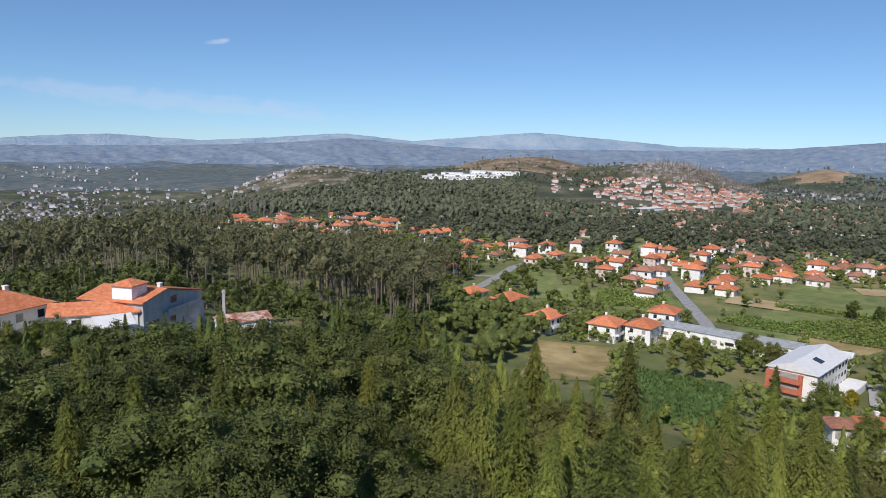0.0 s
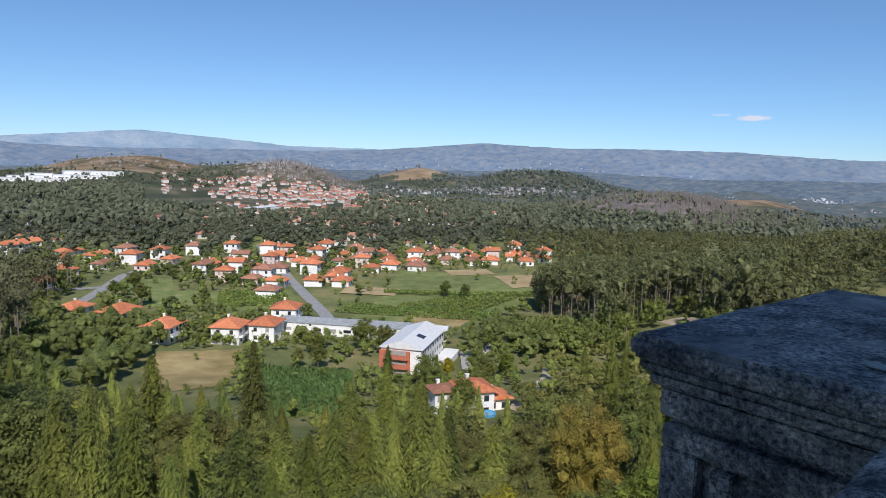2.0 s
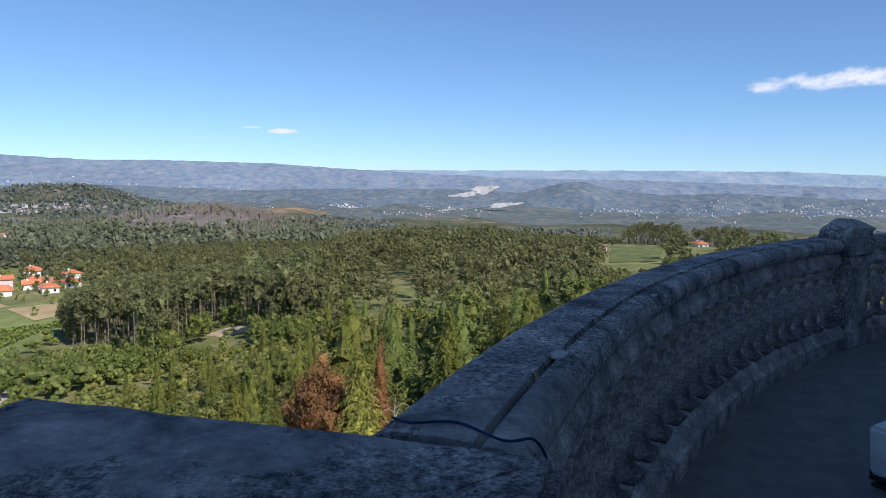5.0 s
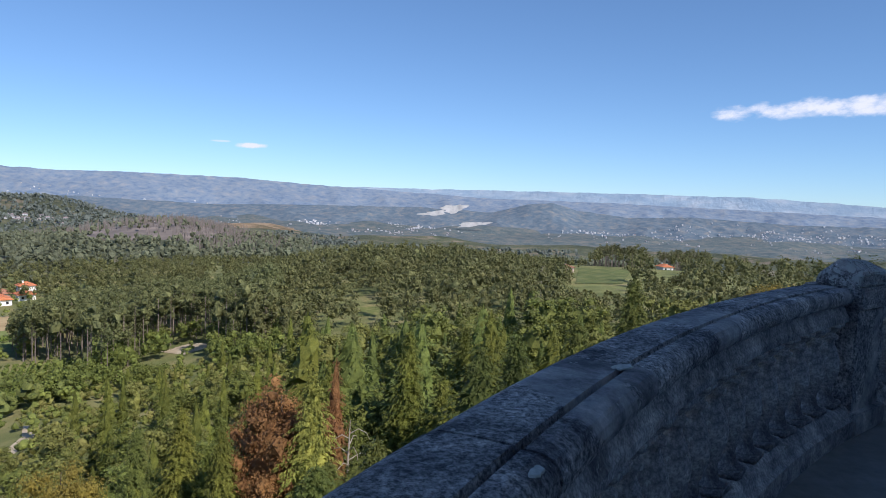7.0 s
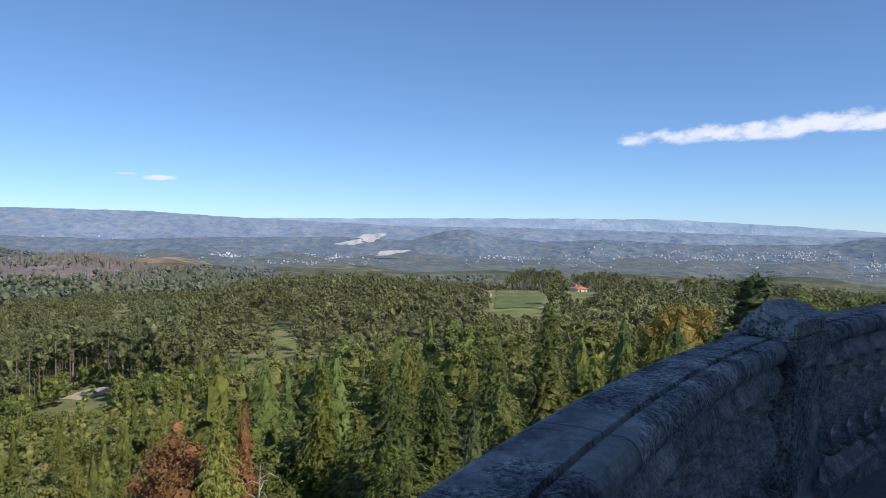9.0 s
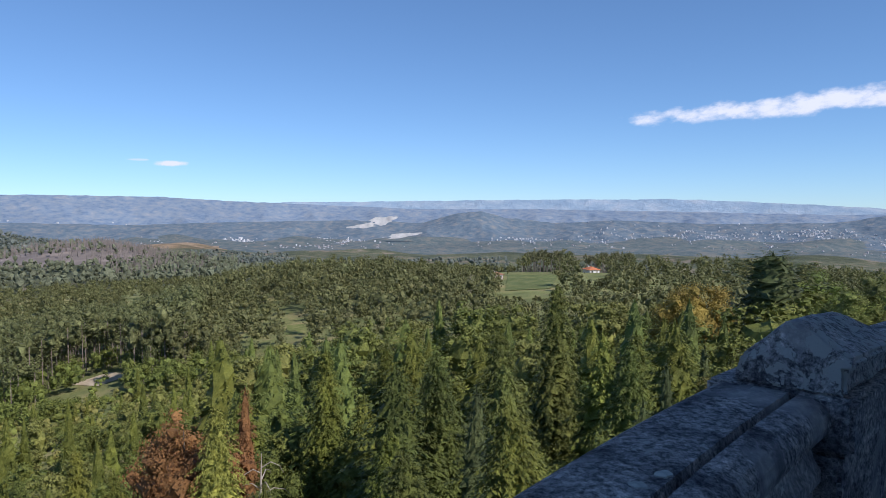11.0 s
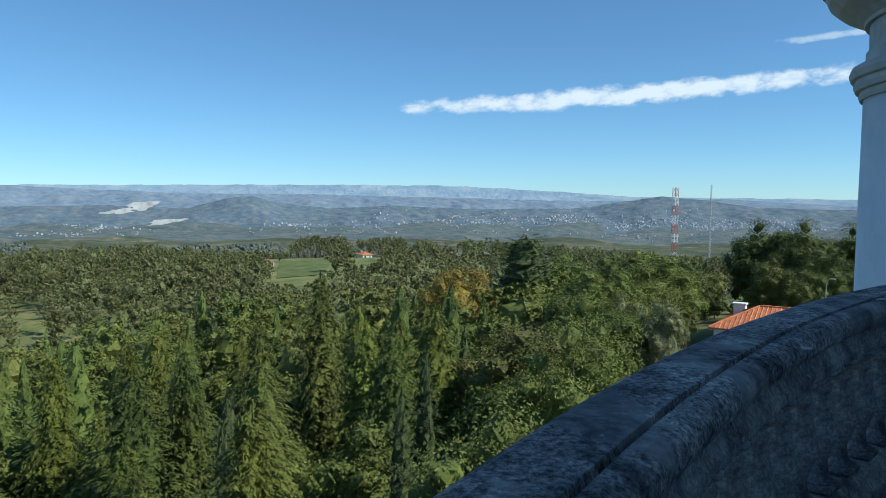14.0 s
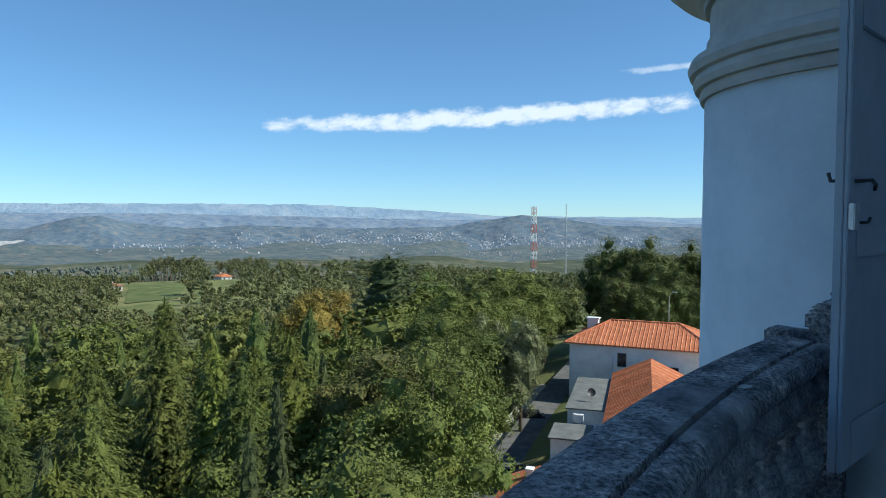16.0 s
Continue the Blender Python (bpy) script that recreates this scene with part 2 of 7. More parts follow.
M_SHUTTER = material("roller_shutter", [(0.4, (0.30, 0.28, 0.25)), (0.6, (0.42, 0.40, 0.36))], scale=2, rough=0.6)
M_ROAD = material("sunbleached_asphalt", [(0.35, (0.255, 0.255, 0.255)), (0.65, (0.375, 0.375, 0.367))], scale=0.6, detail=8, rough=0.9)
# Darker asphalt: the buildings' shade over the street is put into its colour.
M_STREET = material("shade_darkened_asphalt", [(0.35, (0.10, 0.10, 0.10)), (0.65, (0.17, 0.168, 0.162))], scale=0.8, detail=8, rough=0.9, coarse=(0.2, 0.15))
M_PAVE = material("concrete_paving", [(0.35, (0.34, 0.33, 0.31)), (0.65, (0.48, 0.46, 0.43))], scale=0.8, detail=8, rough=0.9)
M_TRACK = material("sandy_track", [(0.35, (0.396, 0.319, 0.220)), (0.65, (0.572, 0.484, 0.363))], scale=0.3, detail=8, rough=0.95)
M_DRY = material("dry_grass_field", [(0.3, (0.215, 0.180, 0.072)), (0.5, (0.345, 0.265, 0.115)), (0.7, (0.470, 0.375, 0.185))], scale=0.12, detail=10, rough=0.95, coarse=(0.03, 0.3), bump=0.5, bump_scale=1.2, dist=0.3)
M_STRAW = material("straw_field", [(0.3, (0.345, 0.253, 0.127)), (0.7, (0.506, 0.402, 0.230))], scale=0.1, detail=9, rough=0.95, coarse=(0.03, 0.2))
M_GRASS = material("green_field", [(0.3, (0.125, 0.165, 0.050)), (0.5, (0.185, 0.225, 0.072)), (0.7, (0.300, 0.280, 0.115))], scale=0.16, detail=11, rough=0.95, coarse=(0.03, 0.35), bump=0.3, bump_scale=1.5, dist=0.4)
M_LAWN = material("meadow_grass", [(0.3, (0.085, 0.112, 0.036)), (0.5, (0.120, 0.148, 0.048)), (0.7, (0.195, 0.195, 0.075))], scale=0.2, detail=10, rough=0.95, coarse=(0.05, 0.3), bump=0.6, bump_scale=1.5, dist=0.3)
M_VINE = material("vineyard_green", [(0.3, (0.111, 0.144, 0.041)), (0.5, (0.176, 0.201, 0.060)), (0.7, (0.299, 0.265, 0.114))], scale=0.3, detail=9, rough=0.95, coarse=(0.03, 0.3))
M_BURNT = material("cleared_hillside", [(0.3, (0.12, 0.105, 0.095)), (0.5, (0.20, 0.17, 0.15)), (0.7, (0.33, 0.27, 0.23))], scale=0.03, detail=10, rough=0.95)
M_QUARRY = material("pale_quarry_rock", [(0.35, (0.38, 0.38, 0.39)), (0.5, (0.54, 0.53, 0.52)), (0.65, (0.68, 0.66, 0.64))], scale=0.03, detail=9, rough=0.95)
M_ROCK = material("granite_outcrop", [(0.3, (0.20, 0.19, 0.18)), (0.6, (0.36, 0.34, 0.32))], scale=0.2, detail=8, rough=0.95)
M_BARK = material("grey_brown_bark", [(0.3, (0.06, 0.045, 0.032)), (0.7, (0.16, 0.125, 0.095))], scale=3, rough=0.95, per_object=0.2)
M_PALEBARK = material("pale_eucalyptus_bark", [(0.3, (0.16, 0.13, 0.11)), (0.7, (0.33, 0.28, 0.24))], scale=2, rough=0.95)
M_DEADWOOD = material("bleached_dead_wood", [(0.3, (0.26, 0.23, 0.19)), (0.7, (0.44, 0.40, 0.35))], scale=3, rough=0.95)
L_SPRUCE = leafmat("spruce_needles", (0.076, 0.095, 0.025), (0.155, 0.180, 0.040))
L_CYPRESS = leafmat("cypress_sprays", (0.094, 0.112, 0.021), (0.199, 0.216, 0.039))
L_GOLD = leafmat("golden_cypress_sprays", (0.140, 0.165, 0.036), (0.310, 0.335, 0.070))
# Leaf green lightened and blued to paint haze over the far woods.
L_HAZEWOOD = leafmat("haze_tinted_foliage", (0.085, 0.105, 0.095), (0.160, 0.180, 0.150), 0.16)
L_DARKFIR = leafmat("dark_fir_needles", (0.050, 0.066, 0.026), (0.105, 0.130, 0.046))
L_CEDAR = leafmat("blue_cedar_needles", (0.065, 0.095, 0.052), (0.145, 0.185, 0.105))
L_OAK = leafmat("oak_leaves", (0.094, 0.120, 0.030), (0.218, 0.246, 0.054))
# Dark leaf green; near the church it also carries the building's shadow.
L_HOLM = leafmat("holm_oak_leaves", (0.068, 0.088, 0.026), (0.165, 0.186, 0.048))
L_OLIVE = leafmat("olive_green_leaves", (0.118, 0.124, 0.034), (0.245, 0.240, 0.066))
L_FRESH = leafmat("fresh_green_leaves", (0.123, 0.162, 0.022), (0.255, 0.306, 0.043))
L_MAIZE = leafmat("maize_leaves", (0.075, 0.125, 0.036), (0.150, 0.225, 0.066))
L_VINE = leafmat("vine_leaves", (0.105, 0.150, 0.032), (0.230, 0.290, 0.066))
L_YELLOW = leafmat("yellowing_leaves", (0.20, 0.19, 0.012), (0.42, 0.36, 0.03))
L_ORANGE = leafmat("orange_autumn_leaves", (0.19, 0.16, 0.03), (0.36, 0.28, 0.06))
L_RUST = leafmat("rust_brown_foliage", (0.17, 0.085, 0.035), (0.32, 0.155, 0.06))
L_BLOOM = leafmat("cream_blossom_foliage", (0.11, 0.13, 0.045), (0.31, 0.31, 0.16))
L_EUCA = leafmat("eucalyptus_leaves", (0.112, 0.117, 0.058), (0.220, 0.215, 0.102), 0.26)
L_GROVE = leafmat("dark_grove_leaves", (0.095, 0.106, 0.042), (0.215, 0.218, 0.084), 0.28)
# Dark hill green with some distance haze blended into the colour.
L_HILLWOOD = leafmat("haze_tinted_hill_foliage", (0.080, 0.096, 0.060), (0.172, 0.188, 0.110), 0.3)
L_FARWOOD = leafmat("far_wood_foliage", (0.096, 0.106, 0.042), (0.215, 0.214, 0.080), 0.3)

# ---- terrain ----
EYE = 1.62
RADII = [0, 25, 50, 90, 140, 190, 260, 350, 450, 600, 800, 1050, 1400, 1900, 2600, 3500]
PROFILES = []


def profile(az, *heights):
    PROFILES.append((az, heights))


profile(-180, -26, -26, -26, -26, -28, -30, -34, -40, -46, -58, -75, -95, -105, -115, -122, -124)
profile(-40, -26, -26, -27, -29, -32, -40, -50, -56, -62, -78, -95, -108, -115, -118, -118, -112)
profile(-14, -26, -26, -27, -29, -31, -36, -46, -53, -58, -76, -96, -108, -115, -118, -112, -100)
profile(-4, -26, -26, -28, -30, -31, -35, -44, -50, -52, -60, -84, -104, -115, -118, -108, -92)
profile(6, -26, -26, -28, -32, -36, -42, -50, -52, -48, -52, -66, -88, -106, -112, -100, -92)
profile(20, -26, -27, -31, -38, -47, -53, -56, -56, -55, -53, -52, -54, -52, -76, -104, -104)
profile(35, -26, -28, -33, -41, -50, -56, -57, -57, -57, -57, -58, -57, -32, -76, -110, -112)
profile(50, -26, -28, -34, -42, -50, -56, -57, -57, -57, -57, -60, -64, -72, -98, -115, -112)
profile(62, -26, -28, -34, -41, -48, -53, -55, -55, -55, -57, -62, -70, -80, -100, -115, -112)
profile(75, -26, -28, -32, -37, -42, -46, -48, -47, -46, -53, -62, -76, -90, -110, -118, -116)
profile(90, -26, -28, -31, -35, -39, -41, -41, -39, -38, -52, -68, -86, -100, -114, -122, -118)
profile(105, -26, -27, -29, -32, -35, -36, -36, -36, -37, -52, -70, -90, -104, -116, -124, -120)
profile(120, -26, -26.5, -28, -29, -31, -33, -34, -35, -37, -53, -75, -95, -105, -115, -124, -122)
profile(135, -25.5, -25, -24, -22.5, -23, -25, -29, -36, -44, -56, -75, -95, -105, -115, -124, -122)
profile(180, -26, -26, -26, -26, -28, -30, -34, -40, -46, -58, -75, -95, -105, -115, -122, -124)
P_AZ = np.array([p[0] for p in PROFILES], float)
P_Z = np.array([p[1] for p in PROFILES], float)
P_R = np.array(RADII, float)


# single hills: heading, distance, height above the plain form, half widths in degrees and metres, cover
HILLS = [(9.0, 1150, 58, 7.0, 230, "heath"), (25.5, 1420, 36, 6.0, 300, "ochre"), (37.3, 1300, 27, 4.0, 170, "rock"), (47.6, 1720, 52, 3.2, 190, "ochre"), (58.5, 1650, 58, 7.5, 260, "wood"), (67.0, 870, 27, 7.0, 150, "burnt"), (73.5, 1900, 40, 4.0, 200, "ochre")]


def cover(x, y):
    """The hill a spot belongs to and how far up it lies."""
    r, az = np.hypot(x, y), np.degrees(np.arctan2(x, y))
    best, kind_ = 0.0, ""
    for a, d, h, wa, wr, k in HILLS:
        g = math.exp(-((az - a) / wa) ** 2 - ((r - d) / wr) ** 2)
        if g > best:
            best, kind_ = g, k
    return (kind_, best) if best > 0.42 else ("", best)


def ground_z(x, y):
    """Height of the bare ground, by smooth steps between the radial profiles."""
    x, y = np.asarray(x, float), np.asarray(y, float)
    r = np.hypot(x, y)
    az = np.degrees(np.arctan2(x, y))
    i = np.clip(np.searchsorted(P_AZ, az, side="right") - 1, 0, len(P_AZ) - 2)
    f = np.clip((az - P_AZ[i]) / (P_AZ[i + 1] - P_AZ[i]), 0, 1)
    f = f * f * (3 - 2 * f)
    rr = np.clip(r, 0, P_R[-1])
    j = np.clip(np.searchsorted(P_R, rr, side="right") - 1, 0, len(P_R) - 2)
    g = (rr - P_R[j]) / (P_R[j + 1] - P_R[j])
    g = g * g * (3 - 2 * g) * 0.5 + g * 0.5
    z0 = P_Z[i, j] * (1 - g) + P_Z[i, j + 1] * g
    z1 = P_Z[i + 1, j] * (1 - g) + P_Z[i + 1, j + 1] * g
    z = z0 * (1 - f) + z1 * f
    for a, d, h, wa, wr, _ in HILLS:
        z = z + h * np.exp(-((az - a) / wa) ** 2 - ((r - d) / wr) ** 2)
    k = np.clip((r - 500) / 900, 0, 1)
    roll = np.sin(x / 137 + 1.3 * np.sin(y / 211)) * np.cos(y / 163 + np.sin(x / 189)) + 0.5 * np.sin(x / 61 + y / 83) + 0.3 * np.sin(x / 29 - y / 37)
    return z + roll * k * (6 + 9 * np.clip((r - 1500) / 1500, 0, 1))


def gz(x, y):
    return float(ground_z(x, y))


# ---- building helpers ----
def part(name, bm, mat, parent=None, label="", smooth=False):
    """Link a bmesh as one mesh object, under a thing or a part."""
    me = bpy.data.meshes.new(name)
    bm.normal_update()
    bm.to_mesh(me)
    bm.free()
    for m in mat if isinstance(mat, (list, tuple)) else [mat]:
        me.materials.append(m)
    if smooth:
        me.polygons.foreach_set("use_smooth", [True] * len(me.polygons))
    ob = new(name, me)
    if parent:
        ob.parent = parent
    if label:
        ob["label"] = label
    return ob


def raw(name, verts, faces, mat, parent=None, smooth=False):
    """Link arrays of vertices and faces as one mesh object."""
    me = bpy.data.meshes.new(name)
    me.from_pydata(np.asarray(verts).tolist(), [], faces if isinstance(faces, list) else faces.tolist())
    for m in mat if isinstance(mat, (list, tuple)) else [mat]:
        me.materials.append(m)
    if smooth:
        me.polygons.foreach_set("use_smooth", [True] * len(me.polygons))
    ob = new(name, me)
    if parent:
        ob.parent = parent
    return ob


def thing(name, m, label, category, group="", kind=""):
    e = new(name)
    e.matrix_world = m
    return tagged(e, label, category, group, kind)


def box(bm, x0, x1, y0, y1, z0, z1, bevel=0.0):
    r = bmesh.ops.create_cube(bm, size=1, matrix=Matrix.Translation(((x0 + x1) / 2, (y0 + y1) / 2, (z0 + z1) / 2)) @ Matrix.Diagonal((x1 - x0, y1 - y0, z1 - z0, 1)))
    if bevel:
        es = list({e for v in r["verts"] for e in v.link_edges})
        bmesh.ops.bevel(bm, geom=es, offset=bevel, segments=2, affect="EDGES")
    return bm


def lathe(bm, outline, steps=24, centre=(0, 0), a0=0.0, a1=360.0):
    """Turn an outline of (radius, height) about the upright axis; angles in degrees clockwise from +y."""
    full = abs(a1 - a0 - 360) < 1e-6
    rings = []
    for i in range(steps if full else steps + 1):
        a = radians(a0 + (a1 - a0) * i / steps)
        rings.append([bm.verts.new((centre[0] + r * math.sin(a), centre[1] + r * math.cos(a), z)) for r, z in outline])
    n = len(rings)
    for i in range(n if full else n - 1):
        p, q = rings[i], rings[(i + 1) % n]
        for j in range(len(outline) - 1):
            bm.faces.new((p[j], p[j + 1], q[j + 1], q[j]))
    if not full:
        for ring in (rings[0], rings[-1]):
            try:
                bm.faces.new(ring)
            except ValueError:
                pass
    bmesh.ops.recalc_face_normals(bm, faces=bm.faces[:])
    return bm


def tube(bm, pts, r, sides=8):
    """A round bar along a line of points."""
    pts = [Vector(p) for p in pts]
    rings = []
    for i, p in enumerate(pts):
        d = (pts[min(i + 1, len(pts) - 1)] - pts[max(i - 1, 0)]).normalized()
        u = d.orthogonal().normalized()
        w = d.cross(u)
        rr = r[i] if isinstance(r, (list, tuple)) else r
        rings.append([bm.verts.new(p + (u * math.cos(6.2832 * k / sides) + w * math.sin(6.2832 * k / sides)) * rr) for k in range(sides)])
    for a, b in zip(rings, rings[1:]):
        o = min(range(sides), key=lambda s: sum((a[k].co - b[(k + s) % sides].co).length for k in range(sides)))
        for k in range(sides):
            bm.faces.new((a[k], a[(k + 1) % sides], b[(k + 1 + o) % sides], b[(k + o) % sides]))
    bm.faces.new(rings[0])
    bm.faces.new(rings[-1])
    bmesh.ops.recalc_face_normals(bm, faces=bm.faces[:])
    return bm


# ---- ground sheet ----
az_line = np.concatenate([np.arange(-180, -26, 4.0), np.arange(-26, 150, 0.6), np.arange(150, 180.1, 4.0)])
r_line = np.concatenate([np.arange(8, 300, 6.0), np.geomspace(300, 3500, 70)])
AZ, RR = np.meshgrid(np.radians(az_line), r_line)
gx, gy = RR * np.sin(AZ), RR * np.cos(AZ)
gv = np.stack([gx, gy, ground_z(gx, gy)], -1).reshape(-1, 3)
na, nr = len(az_line), len(r_line)
ii, jj = np.meshgrid(np.arange(na - 1), np.arange(nr - 1))
a = (jj * na + ii).ravel()
gf = np.stack([a, a + 1, a + na + 1, a + na], -1)[:, ::-1]
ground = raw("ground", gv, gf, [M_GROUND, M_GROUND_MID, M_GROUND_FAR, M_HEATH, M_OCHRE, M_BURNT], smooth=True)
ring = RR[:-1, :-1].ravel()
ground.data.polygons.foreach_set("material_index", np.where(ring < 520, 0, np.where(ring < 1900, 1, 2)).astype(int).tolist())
HILL_COVER = {"heath": 3, "ochre": 4, "rock": 3, "burnt": 5}
for p, rad_ in zip(ground.data.polygons, ring):
    if 560 < rad_ < 2100:
        cov = cover(p.center.x, p.center.y)[0]
        if cov in HILL_COVER:
            p.material_index = HILL_COVER[cov]
tagged(ground, "wooded hillside falling to a farmed plain and hills", "ground", kind="structure")


def ridge(name, r0, r1, low, crest, mat, label, seed, rough):
    """A range of hills far behind all the rest: spurs and gullies from its foot up to a crest line of headings and elevations in degrees."""
    aa = np.arange(-34, 160, 0.2)
    top = np.interp(aa, [c[0] for c in crest], [c[1] for c in crest])
    top = top + 0.05 * np.array([noise.fractal(Vector((a * 0.9, seed, 2.0)), 0.8, 2.1, 6) for a in aa])
    rows_n = 30
    vs = []
    for k in range(rows_n + 1):
        f = k / rows_n
        r = r0 + (r1 - r0) * f
        s = f ** 1.15
        wob = rough * np.array([noise.ridged_multi_fractal(Vector((a * 0.22 + seed * 9 + f * 0.7, f * 1.3, seed)), 0.9, 2.1, 6, 1.0, 2.0) - 1.1 for a in aa])
        e = low + (top - low) * s + wob * math.sin(math.pi * f) ** 0.7
        az = np.radians(aa)
        vs.append(np.stack([r * np.sin(az), r * np.cos(az), EYE + r * np.tan(np.radians(e))], -1))
    n = len(aa)
    v = np.concatenate(vs)
    i2, j2 = np.meshgrid(np.arange(n - 1), np.arange(rows_n))
    a2 = (j2 * n + i2).ravel()
    ob = raw(name, v, np.stack([a2, a2 + n, a2 + n + 1, a2 + 1], -1), mat, smooth=True)
    SLOPES[name] = v.reshape(rows_n + 1, n, 3)
    return tagged(ob, label, "mountains", kind="structure")


SLOPES = {}
MIDLINE = [(-34, -1.5), (0, -1.5), (20, -1.3), (45, -1.1), (60, -0.75), (70, -1.1), (76, -0.95), (86, -0.8), (92.5, -1.0), (95.2, -0.25), (97.2, -0.05), (99.2, -0.6), (103, -1.0), (108, -0.8), (115, -1.05), (123, -0.9), (126.5, -0.35), (129.3, 0.1), (132, -0.15), (136, -0.7), (146, -0.9), (160, -1)]
SKYLINE = [(-34, 0.3), (-12.6, 0.1), (-9, 0.42), (-5.5, 0.64), (0.7, 0.3), (6.5, 0.7), (11.8, 1.1), (17, 0.62), (21, 0.95), (27, 1.5), (33, 1.02), (38, 0.62), (46, 0.55), (53, 0.7), (64, 0.8), (78, 0.6), (92, 0.75), (101, 0.85), (112, 0.86), (119, 0.54), (128, 0.0), (160, -0.15)]
NEARLINE = [(-34, -0.3), (-12, -0.35), (0, -0.1), (8, 0.35), (12, 0.75), (18, 0.3), (24, 0.1), (33, 0.25), (40, 0.3), (45.9, 0.62), (53, 1.28), (60, 1.0), (64, 1.1), (72, 1.02), (78, 0.7), (84, 0.45), (92, 0.1), (101, 0.1), (112, -0.1), (124, -0.35), (130, -0.2), (134, -0.1), (142, -0.55), (160, -0.5)]
ridge("backdrop_far_mountains", 4300, 4750, -1.0, SKYLINE, M_MOUNT_B, "mountain range on the horizon, painted pale blue with haze", 1.7, 0.10)
ridge("backdrop_near_mountains", 3400, 4250, -2.2, NEARLINE, M_MOUNT_A, "wooded mountain slopes with blue-green haze in their colour", 4.1, 0.32)
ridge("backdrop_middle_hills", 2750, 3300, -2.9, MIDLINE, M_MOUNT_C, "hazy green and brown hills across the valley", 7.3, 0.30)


# ---- church gallery ----
GX, GY = 0.60, -11.05
TOP = 1.055


def gp(angle, r, z=0.0):
    """A place on the gallery: degrees clockwise from +y about the dome's centre, radius, height."""
    return Vector((GX + r * math.sin(radians(angle)), GY + r * math.cos(radians(angle)), z))


def gpose(angle, r, z=0.0):
    """A frame on the gallery whose y axis points outwards."""
    return Matrix.Translation(gp(angle, r, z)) @ Matrix.Rotation(radians(-angle), 4, "Z")


def ring_part(name, outline, a0, a1, mat, parent=None, step=0.8, label=""):
    bm = bmesh.new()
    lathe(bm, outline, max(6, int((a1 - a0) / step)), (GX, GY), a0, a1)
    return part(name, bm, mat, parent, label)


def shift(outline, dr=0.0, dz=0.0):
    return [(r + dr, z + dz) for r, z in outline]


COPING = [(12.115, 0.925), (12.085, 0.94), (12.066, 0.962), (12.060, 0.988), (12.066, 1.015), (12.084, 1.038), (12.115, 1.050), (12.152, 1.051), (12.158, 1.032), (12.168, 1.032), (12.175, TOP), (12.25, TOP + 0.003), (12.36, TOP), (12.395, 1.038), (12.40, 0.99), (12.37, 0.96), (12.35, 0.935), (12.33, 0.925), (12.20, 0.925)]
FRIEZE = [(12.12, 0.924), (12.10, 0.87), (12.085, 0.85), (12.085, 0.815), (12.33, 0.815), (12.33, 0.845), (12.325, 0.86), (12.32, 0.924)]
PLINTH = [(12.00, 0.0), (12.00, 0.12), (12.03, 0.14), (12.05, 0.19), (12.08, 0.215), (12.35, 0.215), (12.37, 0.19), (12.39, 0.15), (12.39, -0.1), (12.2, -0.1)]
BALUSTER = [(0.0, 0.215), (0.092, 0.215), (0.092, 0.262), (0.066, 0.275), (0.055, 0.295), (0.048, 0.335), (0.052, 0.365), (0.074, 0.425), (0.088, 0.48), (0.090, 0.52), (0.080, 0.575), (0.060, 0.63), (0.046, 0.665), (0.045, 0.69), (0.066, 0.705), (0.066, 0.725), (0.048, 0.735), (0.050, 0.752), (0.072, 0.766), (0.080, 0.782), (0.080, 0.815), (0.0, 0.815)]


def balustrade(a0, a1, count):
    """One curved bay between two piers: plinth, turned balusters, frieze and coping stones."""
    mid = (a0 + a1) / 2
    t = thing("balustrade", Matrix.Translation(gp(mid, 12.2)), "curved weathered granite balustrade with turned balusters", "balustrade", "gallery balustrade bays")
    inv = t.matrix_world.inverted()
    obs = [ring_part("plinth", PLINTH, a0, a1, M_TURNED), ring_part("frieze", FRIEZE, a0, a1, M_TURNED)]
    stones = max(2, round((a1 - a0) / 11))
    for k in range(stones):
        w = (a1 - a0) / stones
        obs.append(ring_part("coping_stone", shift(COPING, random.uniform(-0.004, 0.004), random.uniform(-0.003, 0.003)), a0 + k * w + 0.03, a0 + (k + 1) * w - 0.03, M_STONE, step=0.6))
    first = None
    for k in range(count):
        ang = a0 + (a1 - a0) * (k + 0.5) / count
        if first is None:
            bm = bmesh.new()
            lathe(bm, BALUSTER[2:-2], 14)
            box(bm, -0.095, 0.095, -0.095, 0.095, 0.215, 0.258, 0.008)
            box(bm, -0.085, 0.085, -0.085, 0.085, 0.784, 0.815, 0.006)
            ob = part("baluster", bm, M_TURNED, smooth=False)
            for p in ob.data.polygons:
                p.use_smooth = len(p.vertices) == 4 and abs(p.normal.z) < 0.95
            first = ob
        else:
            ob = new("baluster", first.data)
        ob.matrix_world = gpose(ang, 12.165) @ Matrix.Rotation(random.uniform(-0.1, 0.1), 4, "Z")
        obs.append(ob)
    for o in obs:
        o.parent = t
        o.matrix_parent_inverse = inv
    return t


balustrade(-26.0, 6.85, 22)
balustrade(14.45, 46.1, 22)
balustrade(48.7, 75.8, 18)


def wear(bm, cut, depth):
    """Fine cuts and a slight unevenness, as on weathered edges."""
    bmesh.ops.triangulate(bm, faces=bm.faces[:])
    for _ in range(5):
        bmesh.ops.subdivide_edges(bm, edges=[e for e in bm.edges if e.calc_length() > cut], cuts=1)
    for v in bm.verts:
        v.co += noise.noise_vector(v.co * 6) * depth + noise.noise_vector(v.co * 25) * depth * 0.4


